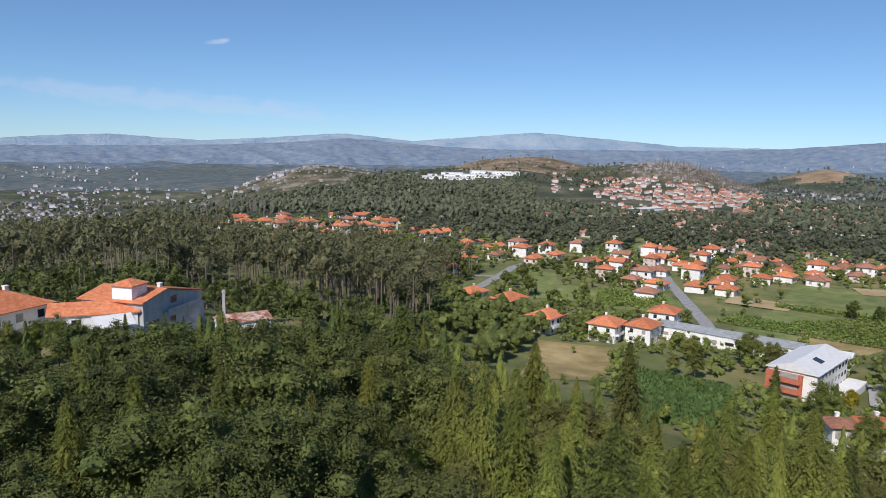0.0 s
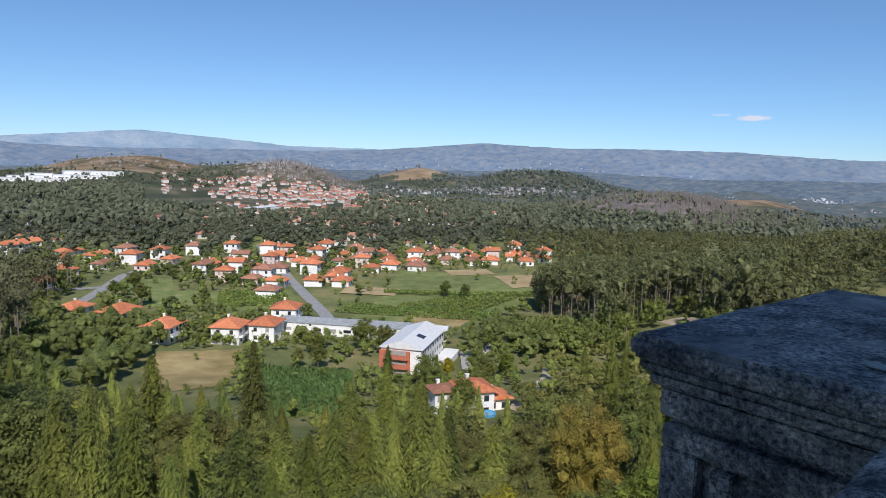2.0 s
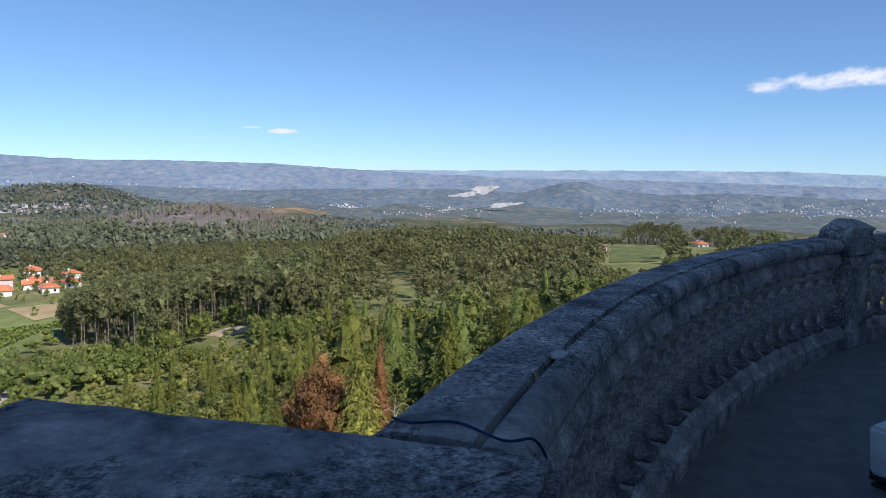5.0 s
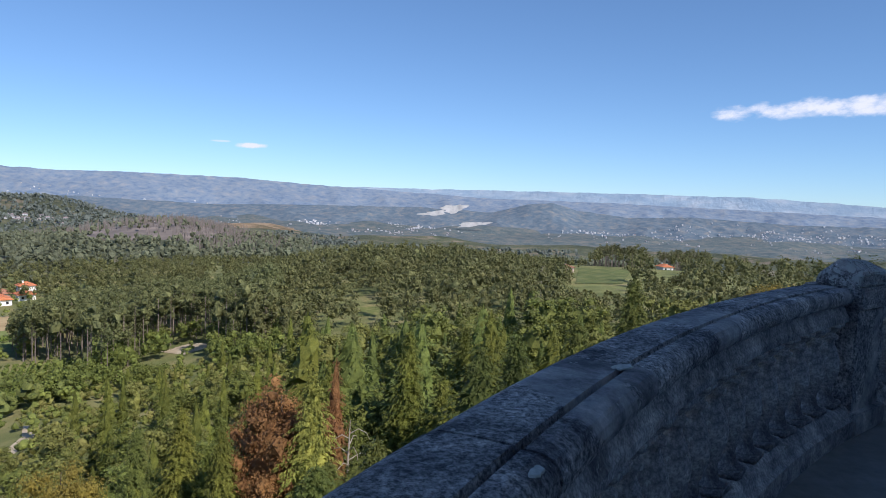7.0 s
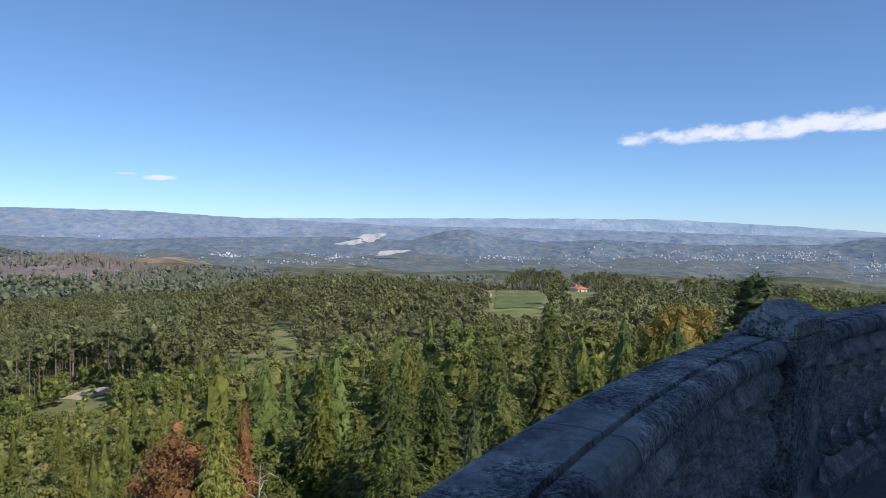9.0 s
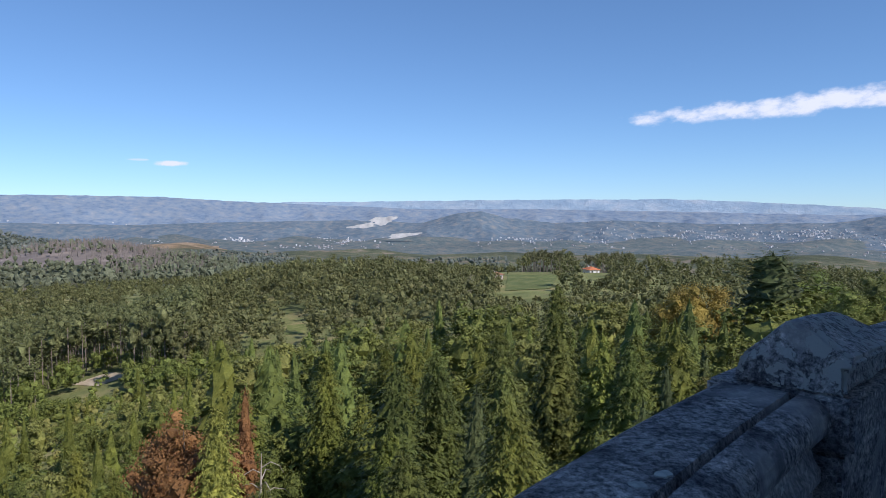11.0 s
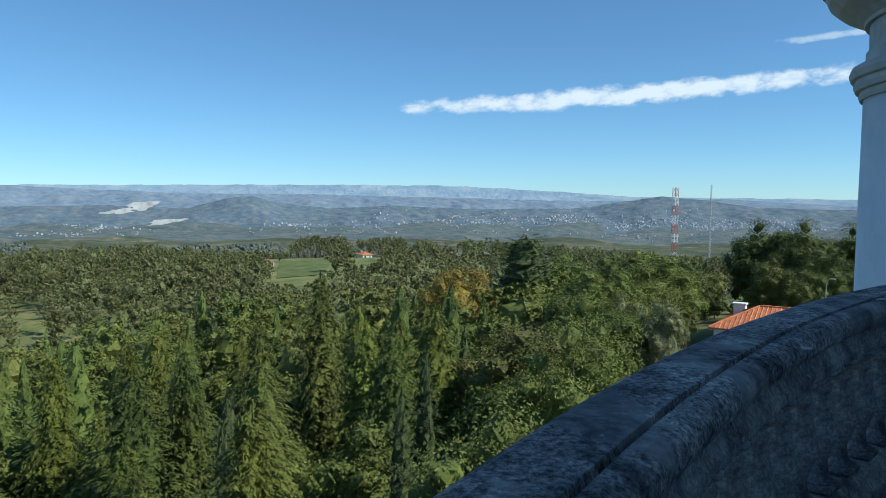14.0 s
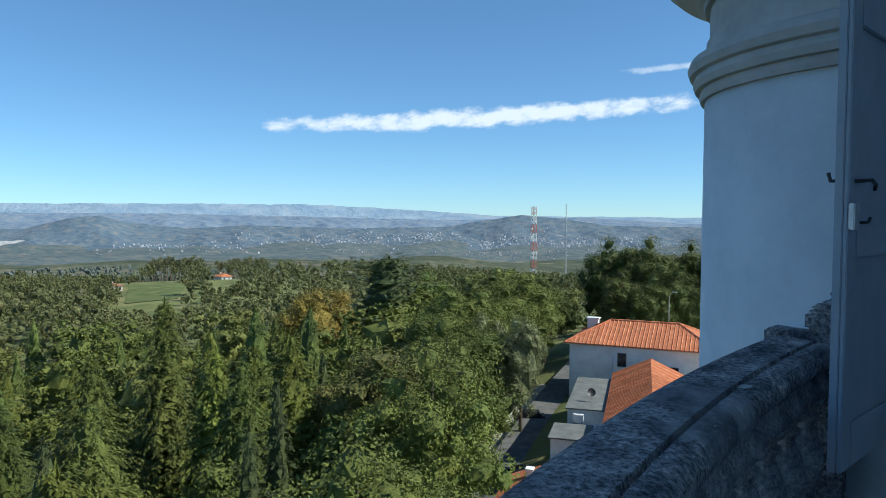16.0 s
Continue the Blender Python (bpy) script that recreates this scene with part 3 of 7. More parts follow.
def great_pier():
    """The broad pier that carries a moulded slab and stands out from the wall, with sunk panels."""
    t = thing("stone_pier", gpose(10.66, 12.9, -26), "broad weathered granite pier with a moulded cap slab", "pier")
    inv = t.matrix_world.inverted()
    g = gpose(10.66, 0)
    bm = bmesh.new()
    # slab of the cap, stepped mouldings beneath, set from the coping's inner line outwards
    w, y0, y1 = 0.81, 11.97, 13.245
    box(bm, -w, w, y0, y1, 0.975, TOP, 0.022)
    wear(bm, 0.05, 0.006)
    cap = part("cap_slab", bm, M_STONE)
    mouldings = []
    for d, z0, z1 in ((0.028, 0.935, 0.973), (0.055, 0.885, 0.933), (0.085, 0.775, 0.883)):
        bm = bmesh.new()
        box(bm, -w + d, w - d, y0 + 0.05, y1 - d, z0, z1, 0.012)
        mouldings.append(part("cap_moulding", bm, M_STONE))
    s, yf = w - 0.095, y1 - 0.095
    extra = []

    def piece(name, x0, x1, q0, q1, z0, z1, bev):
        bm = bmesh.new()
        box(bm, min(x0, x1), max(x0, x1), q0, q1, z0, z1, bev)
        extra.append(part(name, bm, M_STONE))

    piece("core_block", -s + 0.052, s - 0.052, 12.06, yf - 0.053, -0.3, 0.772, 0.004)
    for sx in (-1, 1):
        for q0, q1, z1 in ((12.20, 12.84, 0.60), (12.885, 12.965, 0.64), (13.01, yf - 0.002, 0.664)):
            piece("panel", sx * s, sx * (s - 0.05), q0, q1, -0.078, z1, 0.006)
        piece("band", sx * s, sx * (s - 0.05), 12.1, yf - 0.002, 0.667, 0.745, 0.006)
    piece("front_panel", -s + 0.052, s - 0.052, yf - 0.05, yf, -0.078, 0.745, 0.006)
    piece("base_course", -s - 0.06, s + 0.06, 12.04, yf + 0.06, -0.30, -0.08, 0.02)
    bm = bmesh.new()
    box(bm, -0.72, 0.72, 12.02, 13.06, -26, -0.302)
    shaft = part("shaft", bm, M_WHITEWASH)
    for o in (cap, *mouldings, shaft, *extra):
        o.matrix_world = g
        o.parent = t
        o.matrix_parent_inverse = inv
    return t


great_pier()


def post(ang0, ang1, urn, label):
    """A narrow post in the balustrade's line, with a raised block on the coping."""
    mid = (ang0 + ang1) / 2
    half = radians(ang1 - ang0) / 2 * 12.2
    t = thing("stone_post", gpose(mid, 12.2, 0), label, "pier")
    inv = t.matrix_world.inverted()
    g = gpose(mid, 0)
    bm = bmesh.new()
    box(bm, -half, half, 12.03, 12.37, 0, 0.90, 0.012)
    box(bm, -half - 0.02, half + 0.02, 11.98, 12.40, 0.0, 0.16, 0.01)
    obs = [part("shaft", bm, M_STONE)]
    bm = bmesh.new()
    box(bm, -half - 0.012, half + 0.012, 12.0, 12.412, 0.902, TOP + (0.038 if urn else 0.006), 0.012)
    obs.append(part("cap", bm, M_STONE))
    bm = bmesh.new()
    if urn:
        box(bm, -half + 0.005, half, 11.96, 12.225, TOP + 0.04, TOP + 0.145, 0.02)
        box(bm, -half + 0.025, half, 11.985, 12.195, TOP + 0.147, TOP + 0.178, 0.012)
        obs.append(part("block", bm, M_STONE))
        bm = bmesh.new()
        lathe(bm, [(0.0, 0), (0.09, 0), (0.085, 0.015), (0.065, 0.025), (0.055, 0.04), (0.065, 0.055), (0.05, 0.075), (0.0, 0.09)], 20)
        u = part("finial", bm, M_STONE, smooth=True)
        u.matrix_world = Matrix.Translation((-0.09, 12.09, TOP + 0.175))
        obs.append(u)
    else:
        # weathered block with a gabled top and a lip towards the walkway
        w, lo = half - 0.005, TOP + 0.004
        prof = [(12.03, lo), (12.03, lo + 0.075), (12.0, lo + 0.085), (12.0, lo + 0.115), (12.15, lo + 0.20), (12.195, lo + 0.198), (12.315, lo + 0.09), (12.335, lo)]
        ends = [[bm.verts.new((sx * w * (1 if z < lo + 0.15 else 0.8), q, z - (0.02 if sx > 0 and z > lo + 0.1 else 0))) for q, z in prof] for sx in (-1, 1)]
        bm.faces.new(ends[0])
        bm.faces.new(ends[1][::-1])
        for k in range(len(prof)):
            n = (k + 1) % len(prof)
            bm.faces.new((ends[0][k], ends[1][k], ends[1][n], ends[0][n]))
        bmesh.ops.recalc_face_normals(bm, faces=bm.faces[:])
        bmesh.ops.bevel(bm, geom=bm.edges[:], offset=0.010, segments=2, affect="EDGES")
        bmesh.ops.triangulate(bm, faces=bm.faces[:])
        for _ in range(2):
            bmesh.ops.subdivide_edges(bm, edges=[e for e in bm.edges if e.calc_length() > 0.035], cuts=1)
        for v in bm.verts:
            v.co += noise.noise_vector(v.co * 7) * 0.011 + noise.noise_vector(v.co * 23) * 0.005
        obs.append(part("block", bm, M_LICHENED, smooth=False))
    for o in obs:
        o.matrix_world = g @ o.matrix_world
        o.parent = t
        o.matrix_parent_inverse = inv
    return t


post(46.1, 48.7, False, "worn granite post with a lichen-spotted broken top")
post(75.8, 78.0, True, "granite post with a stepped block and finial")

# gallery floor and the wall below it
bm = bmesh.new()
lathe(bm, [(10.6, 0.0), (12.45, 0.0), (12.45, -0.25), (10.6, -0.25)], 180, (GX, GY))
tagged(part("floor", bm, M_FLOOR), "grey paved gallery floor in shade", "floor", kind="structure")
bm = bmesh.new()
lathe(bm, [(12.36, -0.252), (12.60, -0.30), (12.60, -0.55), (12.40, -0.70), (12.30, -0.72), (12.30, -26.5), (11.8, -26.5), (11.8, -0.252)], 120, (GX, GY))
tagged(part("wall_outer", bm, M_WHITEWASH), "white rendered church wall below the gallery", "wall", kind="structure")
# unseen block added west of the dome to keep sun off the gallery
bm = bmesh.new()
box(bm, -22.0, -13.4, -10.0, 6.0, -26.5, 15.0)
box(bm, -22.4, -13.0, -10.4, 6.4, 15.0, 15.8, 0.1)
tagged(part("wall_tower", bm, M_WHITEWASH), "unseen white block added to shade the gallery", "wall", kind="structure")
# drum of the dome behind the walkway, and the dome
bm = bmesh.new()
lathe(bm, [(10.55, -0.2), (10.55, 7.2), (11.1, 7.4), (11.3, 7.9), (11.2, 8.3), (10.4, 8.4), (10.3, 8.42), (10.0, -0.2)], 120, (GX, GY))
tagged(part("wall_drum", bm, M_WHITEWASH), "white rendered drum of the church dome", "wall", kind="structure")
bm = bmesh.new()
lathe(bm, [(10.35 * math.cos(radians(k * 7.5)), 8.43 + 10.5 * math.sin(radians(k * 7.5))) for k in range(12)] + [(0.9, 19.0), (0.9, 22.0), (0.0, 23.5)], 72, (GX, GY))
tagged(part("ceiling_dome", bm, M_GREYROOF, smooth=True), "grey church dome over the drum", "dome", kind="structure")
for k in range(14):
    ang = 15.5 + 12.0 + k * 25.714
    bm = bmesh.new()
    box(bm, -0.45, 0.45, 10.50, 11.02, 0.0, 7.1, 0.015)
    box(bm, -0.47, 0.47, 10.48, 11.05, 0.0, 0.10, 0.01)
    o = part("wall_pilaster", bm, M_WHITEWASH)
    o.matrix_world = gpose(ang, 0)
    tagged(o, "white rendered pilaster on the dome drum", "pilaster", kind="structure")


# round turret with its cornice, pilaster and open door
TX, TY = 12.52, -9.41
E0 = EYE


def turret():
    t = thing("round_turret", Matrix.Translation((TX, TY, 0)), "white round stair turret with grey mouldings and cornice", "turret")
    inv = t.matrix_world.inverted()
    bm = bmesh.new()
    lathe(bm, [(1.25, -3.0), (1.25, 2.42), (1.20, 2.42), (1.20, -3.0)], 72, (TX, TY))
    obs = [part("wall", bm, M_WHITEWASH, smooth=True)]
    bm = bmesh.new()
    lathe(bm, [(1.22, 2.42), (1.275, 2.42), (1.285, 2.45), (1.275, 2.485), (1.31, 2.49), (1.325, 2.53), (1.315, 2.57), (1.345, 2.58), (1.36, 2.625), (1.345, 2.67), (1.27, 2.70), (1.22, 2.70)], 72, (TX, TY))
    obs.append(part("ring_moulding", bm, M_TRIM))
    bm = bmesh.new()
    lathe(bm, [(1.20, 2.70), (1.245, 2.70), (1.245, 2.80), (1.225, 2.805), (1.225, 3.02), (1.20, 3.02)], 72, (TX, TY))
    obs.append(part("frieze", bm, M_TRIM))
    bm = bmesh.new()
    lathe(bm, [(1.20, 3.02), (1.26, 3.02), (1.27, 3.05), (1.29, 3.06), (1.33, 3.09), (1.45, 3.15), (1.53, 3.22), (1.56, 3.29), (1.56, 3.33), (1.60, 3.34), (1.61, 3.42), (1.56, 3.47), (1.20, 3.50)], 72, (TX, TY))
    obs.append(part("cornice", bm, M_TRIM))
    bm = bmesh.new()
    lathe(bm, [(1.5, 3.48)] + [(1.42 * math.cos(radians(a)), 3.5 + 1.5 * math.sin(radians(a))) for a in range(0, 90, 12)] + [(0.0, 5.02)], 48, (TX, TY))
    obs.append(part("cupola", bm, M_GREYROOF, smooth=True))
    # flat pilaster against the wall
    bm = bmesh.new()
    box(bm, -0.16, 0.16, -0.12, 0.12, 0.2, 3.0, 0.006)
    p = part("pilaster", bm, M_TRIM)
    p.matrix_world = Matrix.Translation((12.19, -8.28, 0)) @ Matrix.Rotation(radians(-5), 4, "Z")
    obs.append(p)
    for o in obs:
        o.parent = t
        o.matrix_parent_inverse = inv


turret()


def door_leaf():
    """An open door leaf seen from its free edge, panelled, with bolt and latch."""
    x0, y0 = 11.82, -7.18
    m = Matrix.Translation((x0, y0, 0.74)) @ Matrix.Rotation(radians(-169), 4, "Z")
    t = thing("open_door", m, "open grey-painted panelled door leaf with iron latch", "door")
    inv = m.inverted()
    L, H, d = 1.0, 2.15, 0.045
    obs = []
    bm = bmesh.new()
    box(bm, -0.030, 0.0, 0.0, L, 0.0, H, 0.003)
    obs.append(part("leaf", bm, M_DOORPAINT))
    for y_0, y_1, z0, z1, n in ((0.0, 0.10, 0, H, "stile"), (L - 0.10, L, 0, H, "stile"), (0.102, L - 0.102, 0, 0.16, "rail"), (0.102, L - 0.102, 0.78, 0.90, "rail"), (0.102, L - 0.102, 1.62, 1.74, "rail"), (0.102, L - 0.102, H - 0.12, H, "rail")):
        bm = bmesh.new()
        box(bm, 0.001, 0.018, y_0, y_1, z0, z1, 0.004)
        obs.append(part(n, bm, M_DOORPAINT))
    bm = bmesh.new()
    box(bm, 0.019, 0.040, -0.005, 0.055, 0.885, 0.98, 0.004)
    obs.append(part("lock_plate", bm, M_STEEL, label="steel lock plate"))
    bm = bmesh.new()
    tube(bm, [(0.02, 0.06, 1.06), (0.055, 0.06, 1.06), (0.065, 0.09, 1.062), (0.062, 0.15, 1.05), (0.055, 0.165, 1.03)], 0.007)
    obs.append(part("latch_handle", bm, M_BLACK, label="dark iron latch handle"))
    bm = bmesh.new()
    tube(bm, [(0.02, 0.08, 0.91), (0.05, 0.08, 0.91), (0.055, 0.10, 0.912), (0.052, 0.13, 0.925)], 0.006)
    obs.append(part("bolt", bm, M_BLACK, label="dark iron bolt"))
    bm = bmesh.new()
    tube(bm, [(-0.03, 0.02, 1.06), (-0.05, 0.02, 1.06), (-0.058, 0.02, 1.09)], 0.007)
    obs.append(part("hook", bm, M_BLACK, label="dark iron hook"))
    for o in obs:
        o.parent = t
    return t


door_leaf()


def floodlight(x, y, z, rz, tilt, label):
    t = thing("floodlight", Matrix.Translation((x, y, z)) @ Matrix.Rotation(radians(rz), 4, "Z"), label, "floodlight", "floodlights on the gallery")
    bm = bmesh.new()
    box(bm, -0.10, 0.10, -0.07, 0.07, -0.14, 0.14, 0.022)
    h = part("housing", bm, M_LAMPBODY, t)
    h.matrix_local = Matrix.Translation((0, 0, 0.20)) @ Matrix.Rotation(radians(tilt), 4, "X")
    bm = bmesh.new()
    box(bm, -0.092, 0.092, -0.062, 0.062, -0.165, -0.138, 0.006)
    part("lens_hood", bm, M_BLACK, h, "black lens hood")
    bm = bmesh.new()
    tube(bm, [(-0.115, 0, 0.20), (-0.115, 0, 0.02), (0.115, 0, 0.02), (0.115, 0, 0.20)], 0.010)
    part("bracket", bm, M_BLACK, t, "black steel bracket")
    bm = bmesh.new()
    box(bm, -0.08, 0.08, -0.05, 0.05, 0.0, 0.02, 0.004)
    part("base_plate", bm, M_BLACK, t)
    return t


floodlight(5.98, -1.40, 0.0, 28, -8, "grey metal floodlight standing on the gallery floor")
floodlight(7.26, -2.20, 0.0, 35, -48, "grey metal floodlight tilted back on the gallery floor")


def cable(pts, r, label, mat=M_CABLE):
    pts = [Vector(p) for p in pts]
    line = []
    for k in range(len(pts) - 1):
        a, b, c, d = pts[max(k - 1, 0)], pts[k], pts[k + 1], pts[min(k + 2, len(pts) - 1)]
        for f in (0.0, 0.2, 0.4, 0.6, 0.8):
            line.append(0.5 * (2 * b + (c - a) * f + (2 * a - 5 * b + 4 * c - d) * f ** 2 + (3 * b - a - 3 * c + d) * f ** 3))
    bm = bmesh.new()
    tube(bm, line + [pts[-1]], r, 7)
    return tagged(part("cable", bm, mat), label, "cable")


cable([gp(14.85, 12.385, TOP + 0.004), gp(14.7, 12.33, TOP + 0.010), gp(14.9, 12.24, TOP + 0.008), gp(14.6, 12.12, TOP + 0.006), gp(14.9, 12.07, TOP - 0.008), gp(14.9, 12.036, 0.99), gp(14.9, 12.04, 0.93), gp(14.8, 12.08, 0.88), gp(14.8, 12.07, 0.4)], 0.0032, "thin dark cable lying over the stone joint")
cable([gp(6.5, 12.37, TOP + 0.012), gp(6.9, 12.3, TOP + 0.012), gp(6.6, 12.2, TOP + 0.010), gp(6.3, 12.1, TOP + 0.008), gp(6.0, 12.05, TOP - 0.02), gp(5.9, 12.036, 0.98), gp(5.9, 12.06, 0.5)], 0.0046, "thin blue cable draped over the coping", M_BLUECABLE)


def lichen(x, y, z, r, stretch=1.0, rot=0.0, normal=None, seed=0):
    """A thin crusty patch with a ragged rim."""
    rng = random.Random(seed)
    bm = bmesh.new()
    n = 22
    rim = [1 + 0.22 * math.sin(2 * k * 6.28 / n + seed) + 0.12 * math.sin(5 * k * 6.28 / n + 2 * seed) + rng.uniform(-0.1, 0.1) for k in range(n)]
    top = [bm.verts.new((r * stretch * 0.92 * q * math.cos(6.2832 * k / n), r * 0.92 * q * math.sin(6.2832 * k / n), 0.0015)) for k, q in enumerate(rim)]
    bot = [bm.verts.new((r * stretch * q * math.cos(6.2832 * k / n), r * q * math.sin(6.2832 * k / n), -0.004)) for k, q in enumerate(rim)]
    c = bm.verts.new((0, 0, 0.002))
    for k in range(n):
        bm.faces.new((top[k], top[(k + 1) % n], c))
        bm.faces.new((bot[k], bot[(k + 1) % n], top[(k + 1) % n], top[k]))
    o = part("lichen_patch", bm, M_LICHEN)
    q = Vector(normal or (0, 0, 1)).to_track_quat("Z", "Y").to_matrix().to_4x4()
    o.matrix_world = Matrix.Translation((x, y, z)) @ q @ Matrix.Rotation(radians(rot), 4, "Z")
    return tagged(o, "pale crusty lichen patch on weathered granite", "lichen", "lichen patches")


for k, (x, y, r, st, rot) in enumerate([(2.40, 1.40, 0.030, 1.3, 20), (2.35, 1.26, 0.036, 1.4, 10), (4.40, 0.50, 0.030, 1.5, -10), (6.54, -0.43, 0.028, 1.6, -30), (8.77, -2.00, 0.017, 1.3, 0), (8.72, -1.93, 0.015, 1.3, 0), (8.60, -1.75, 0.017, 1.2, 40), (10.31, -3.77, 0.017, 1.4, -30), (5.6, -0.05, 0.017, 1.5, -20), (3.2, 1.5, 0.017, 1.5, 0), (2.9, 1.0, 0.014, 1.2, 0), (11.2, -5.4, 0.017, 1.5, 50), (12.0, -6.9, 0.019, 1.5, 60)]):
    lichen(x, y, TOP + (0.010 if k < 2 else 0.004), r, st, rot, None, k)


# ---- trees ----
RNG = np.random.default_rng(7)


def quads(c, u, v):
    """Leaf quads from centres and half axes."""
    n = len(c)
    vs = np.stack([c - u - v, c + u - v * 0.6, c + u * 1.15 + v, c - u + v * 0.8], 1).reshape(-1, 3)
    return vs, np.arange(4 * n).reshape(n, 4)


def unit(a):
    return a / np.maximum(np.linalg.norm(a, axis=-1, keepdims=True), 1e-9)


def blob(c, r, rng, rings=4, seg=7):
    """A lumpy closed core that keeps a crown from being seen through."""
    vs, fs = [], []
    for i in range(rings + 1):
        th = math.pi * i / rings
        for k in range(seg):
            ph = 6.2832 * (k + 0.5 * (i % 2)) / seg
            s = 1 + rng.uniform(-0.18, 0.18)
            vs.append((c[0] + r[0] * s * math.sin(th) * math.cos(ph), c[1] + r[1] * s * math.sin(th) * math.sin(ph), c[2] + r[2] * s * math.cos(th)))
    for i in range(rings):
        for k in range(seg):
            a, b = i * seg + k, i * seg + (k + 1) % seg
            fs.append((a, a + seg, b + seg, b))
    return np.array(vs), np.array(fs)


def joined(parts):
    vs, fs, o = [], [], 0
    for v, f in parts:
        vs.append(v)
        fs.append(f + o)
        o += len(v)
    return np.concatenate(vs), np.concatenate(fs)


def leaves(c, tip, half):
    """Pointed leaf triangles: a base line through c and a tip."""
    n = len(c)
    return np.stack([c - half, c + half, c + tip], 1).reshape(-1, 3), np.arange(3 * n).reshape(n, 3)


def split4(f):
    return np.concatenate([f[:, [0, 1, 2]], f[:, [0, 2, 3]]])


def core(c, r, rng, rings=4, seg=7):
    v, f = blob(c, r, rng, rings, seg)
    return v, split4(f)


def ico_form(sub):
    bm = bmesh.new()
    bmesh.ops.create_icosphere(bm, subdivisions=sub, radius=1)
    v = np.array([p.co[:] for p in bm.verts])
    f = np.array([[p.index for p in q.verts] for q in bm.faces])
    bm.free()
    return v, f


ICO = {1: ico_form(1), 2: ico_form(2)}


def tuft(c, r, rng, sub=1, rough=0.2):
    """A rounded bough of close foliage with an uneven skin."""
    v, f = ICO[sub]
    k = 1 + rough * rng.uniform(-1, 1, (len(v), 1))
    a = rng.random() * 6.2832
    x, y = v[:, 0] * math.cos(a) - v[:, 1] * math.sin(a), v[:, 0] * math.sin(a) + v[:, 1] * math.cos(a)
    return np.asarray(c) + np.stack([x, y, v[:, 2]], -1) * k * np.asarray(r), f


def conifer_crown(seed, h, r, whorls, arms, per, droop, bare=0.03, power=0.8, hang=0.35, ragged=0.2, levels=44, seg=16):
    """A dense body of twigs in ragged tiers, clothed in drooping fronds that shorten to a pointed leader."""
    rng = np.random.default_rng(seed)
    lv = bare + (0.985 - bare) * (np.arange(whorls) / whorls) ** 0.94
    t = np.repeat(lv, arms) + rng.normal(0, 0.8 / whorls, whorls * arms)
    t = np.clip(t, 0.02, 0.985)
    n = len(t)
    ph = np.tile(np.arange(arms) * 6.2832 / arms, whorls) + np.repeat(rng.random(whorls) * 6.28, arms) + rng.normal(0, 0.22, n)
    p1, p2 = rng.random(2) * 6.28

    def lobes(p, q):
        return 1 + 0.11 * np.sin(2 * p + p1 + 5 * q) + 0.10 * np.sin(3 * p + p2 - 11 * q) + 0.07 * np.sin(5 * p + 23 * q)

    R = (r * (1 - t) ** power * np.clip(rng.normal(1, ragged, n), 0.6, 1.4) + 0.16) * lobes(ph, t)
    R = R * np.where(t < 0.18, 0.75 + 1.4 * t, 1)
    out = np.stack([np.cos(ph), np.sin(ph), 0 * ph], -1)
    side = np.stack([-np.sin(ph), np.cos(ph), 0 * ph], -1)
    up = np.array([0, 0, 1.0])
    lift = 0.25 + 0.25 * t
    s = 0.40 + 0.60 * (np.arange(per)[None, :] + rng.uniform(0.1, 0.9, (n, per))) / per
    groups = []
    for sg in (-1, 1):
        rr = s * R[:, None]
        z = (h * t)[:, None] + lift[:, None] * rr - droop * s ** 2 * R[:, None]
        c = out[:, None, :] * rr[..., None] + up * z[..., None] + rng.normal(0, 0.06, (n, per, 3))
        ln = (R[:, None] * 0.105 * (1.15 - 0.55 * s) + 0.11) * rng.uniform(0.7, 1.3, s.shape)
        slope = (lift[:, None] - 2 * droop * s)[..., None]
        ax = unit(out[:, None, :] + up * slope)
        d = unit(sg * side[:, None, :] * 0.7 + ax * 0.62 - up * hang + rng.normal(0, 0.28, c.shape))
        half = ax * (0.24 * R[:, None] / per + 0.035)[..., None] * rng.uniform(0.7, 1.2, s.shape)[..., None]
        groups.append(leaves(c.reshape(-1, 3), (d * ln[..., None]).reshape(-1, 3), half.reshape(-1, 3)))
    z = h * t + lift * R - droop * R
    c = out * (R * 0.9)[:, None] + up * z[:, None]
    groups.append(leaves(c, unit(out + up * (lift - 2 * droop)[:, None]) * (0.14 * R + 0.12)[:, None], side * (0.035 * R + 0.04)[:, None]))
    lead = np.array([[0, 0, h * 0.955]] * 3)
    groups.append(leaves(lead, np.array([[0.02, 0, h * 0.05], [0, 0.02, h * 0.05], [0.03, 0.03, h * 0.045]]), np.array([[0.14, 0, 0], [0, 0.14, 0], [0.1, -0.1, 0]])))
    # dense inner body in hanging tiers
    tiers = whorls * 0.45
    q = np.linspace(0.02, 0.97, levels)
    Q, P = np.meshgrid(q, np.arange(seg) * 6.2832 / seg, indexing="ij")
    P = P + 0.2 * rng.normal(size=P.shape)
    saw = 1 - ((Q * tiers + P * 0.9 + rng.normal(0, 0.3, Q.shape)) % 1.0)
    w = (r * 0.74 * (1 - Q) ** power * np.where(Q < 0.18, 0.75 + 1.4 * Q, 1) * (0.72 + 0.30 * saw) * lobes(P, Q) * rng.uniform(0.78, 1.12, Q.shape)) + 0.04
    body = np.stack([w * np.cos(P), w * np.sin(P), h * Q - 0.22 * w], -1).reshape(-1, 3)
    i, m = np.meshgrid(np.arange(levels - 1), np.arange(seg), indexing="ij")
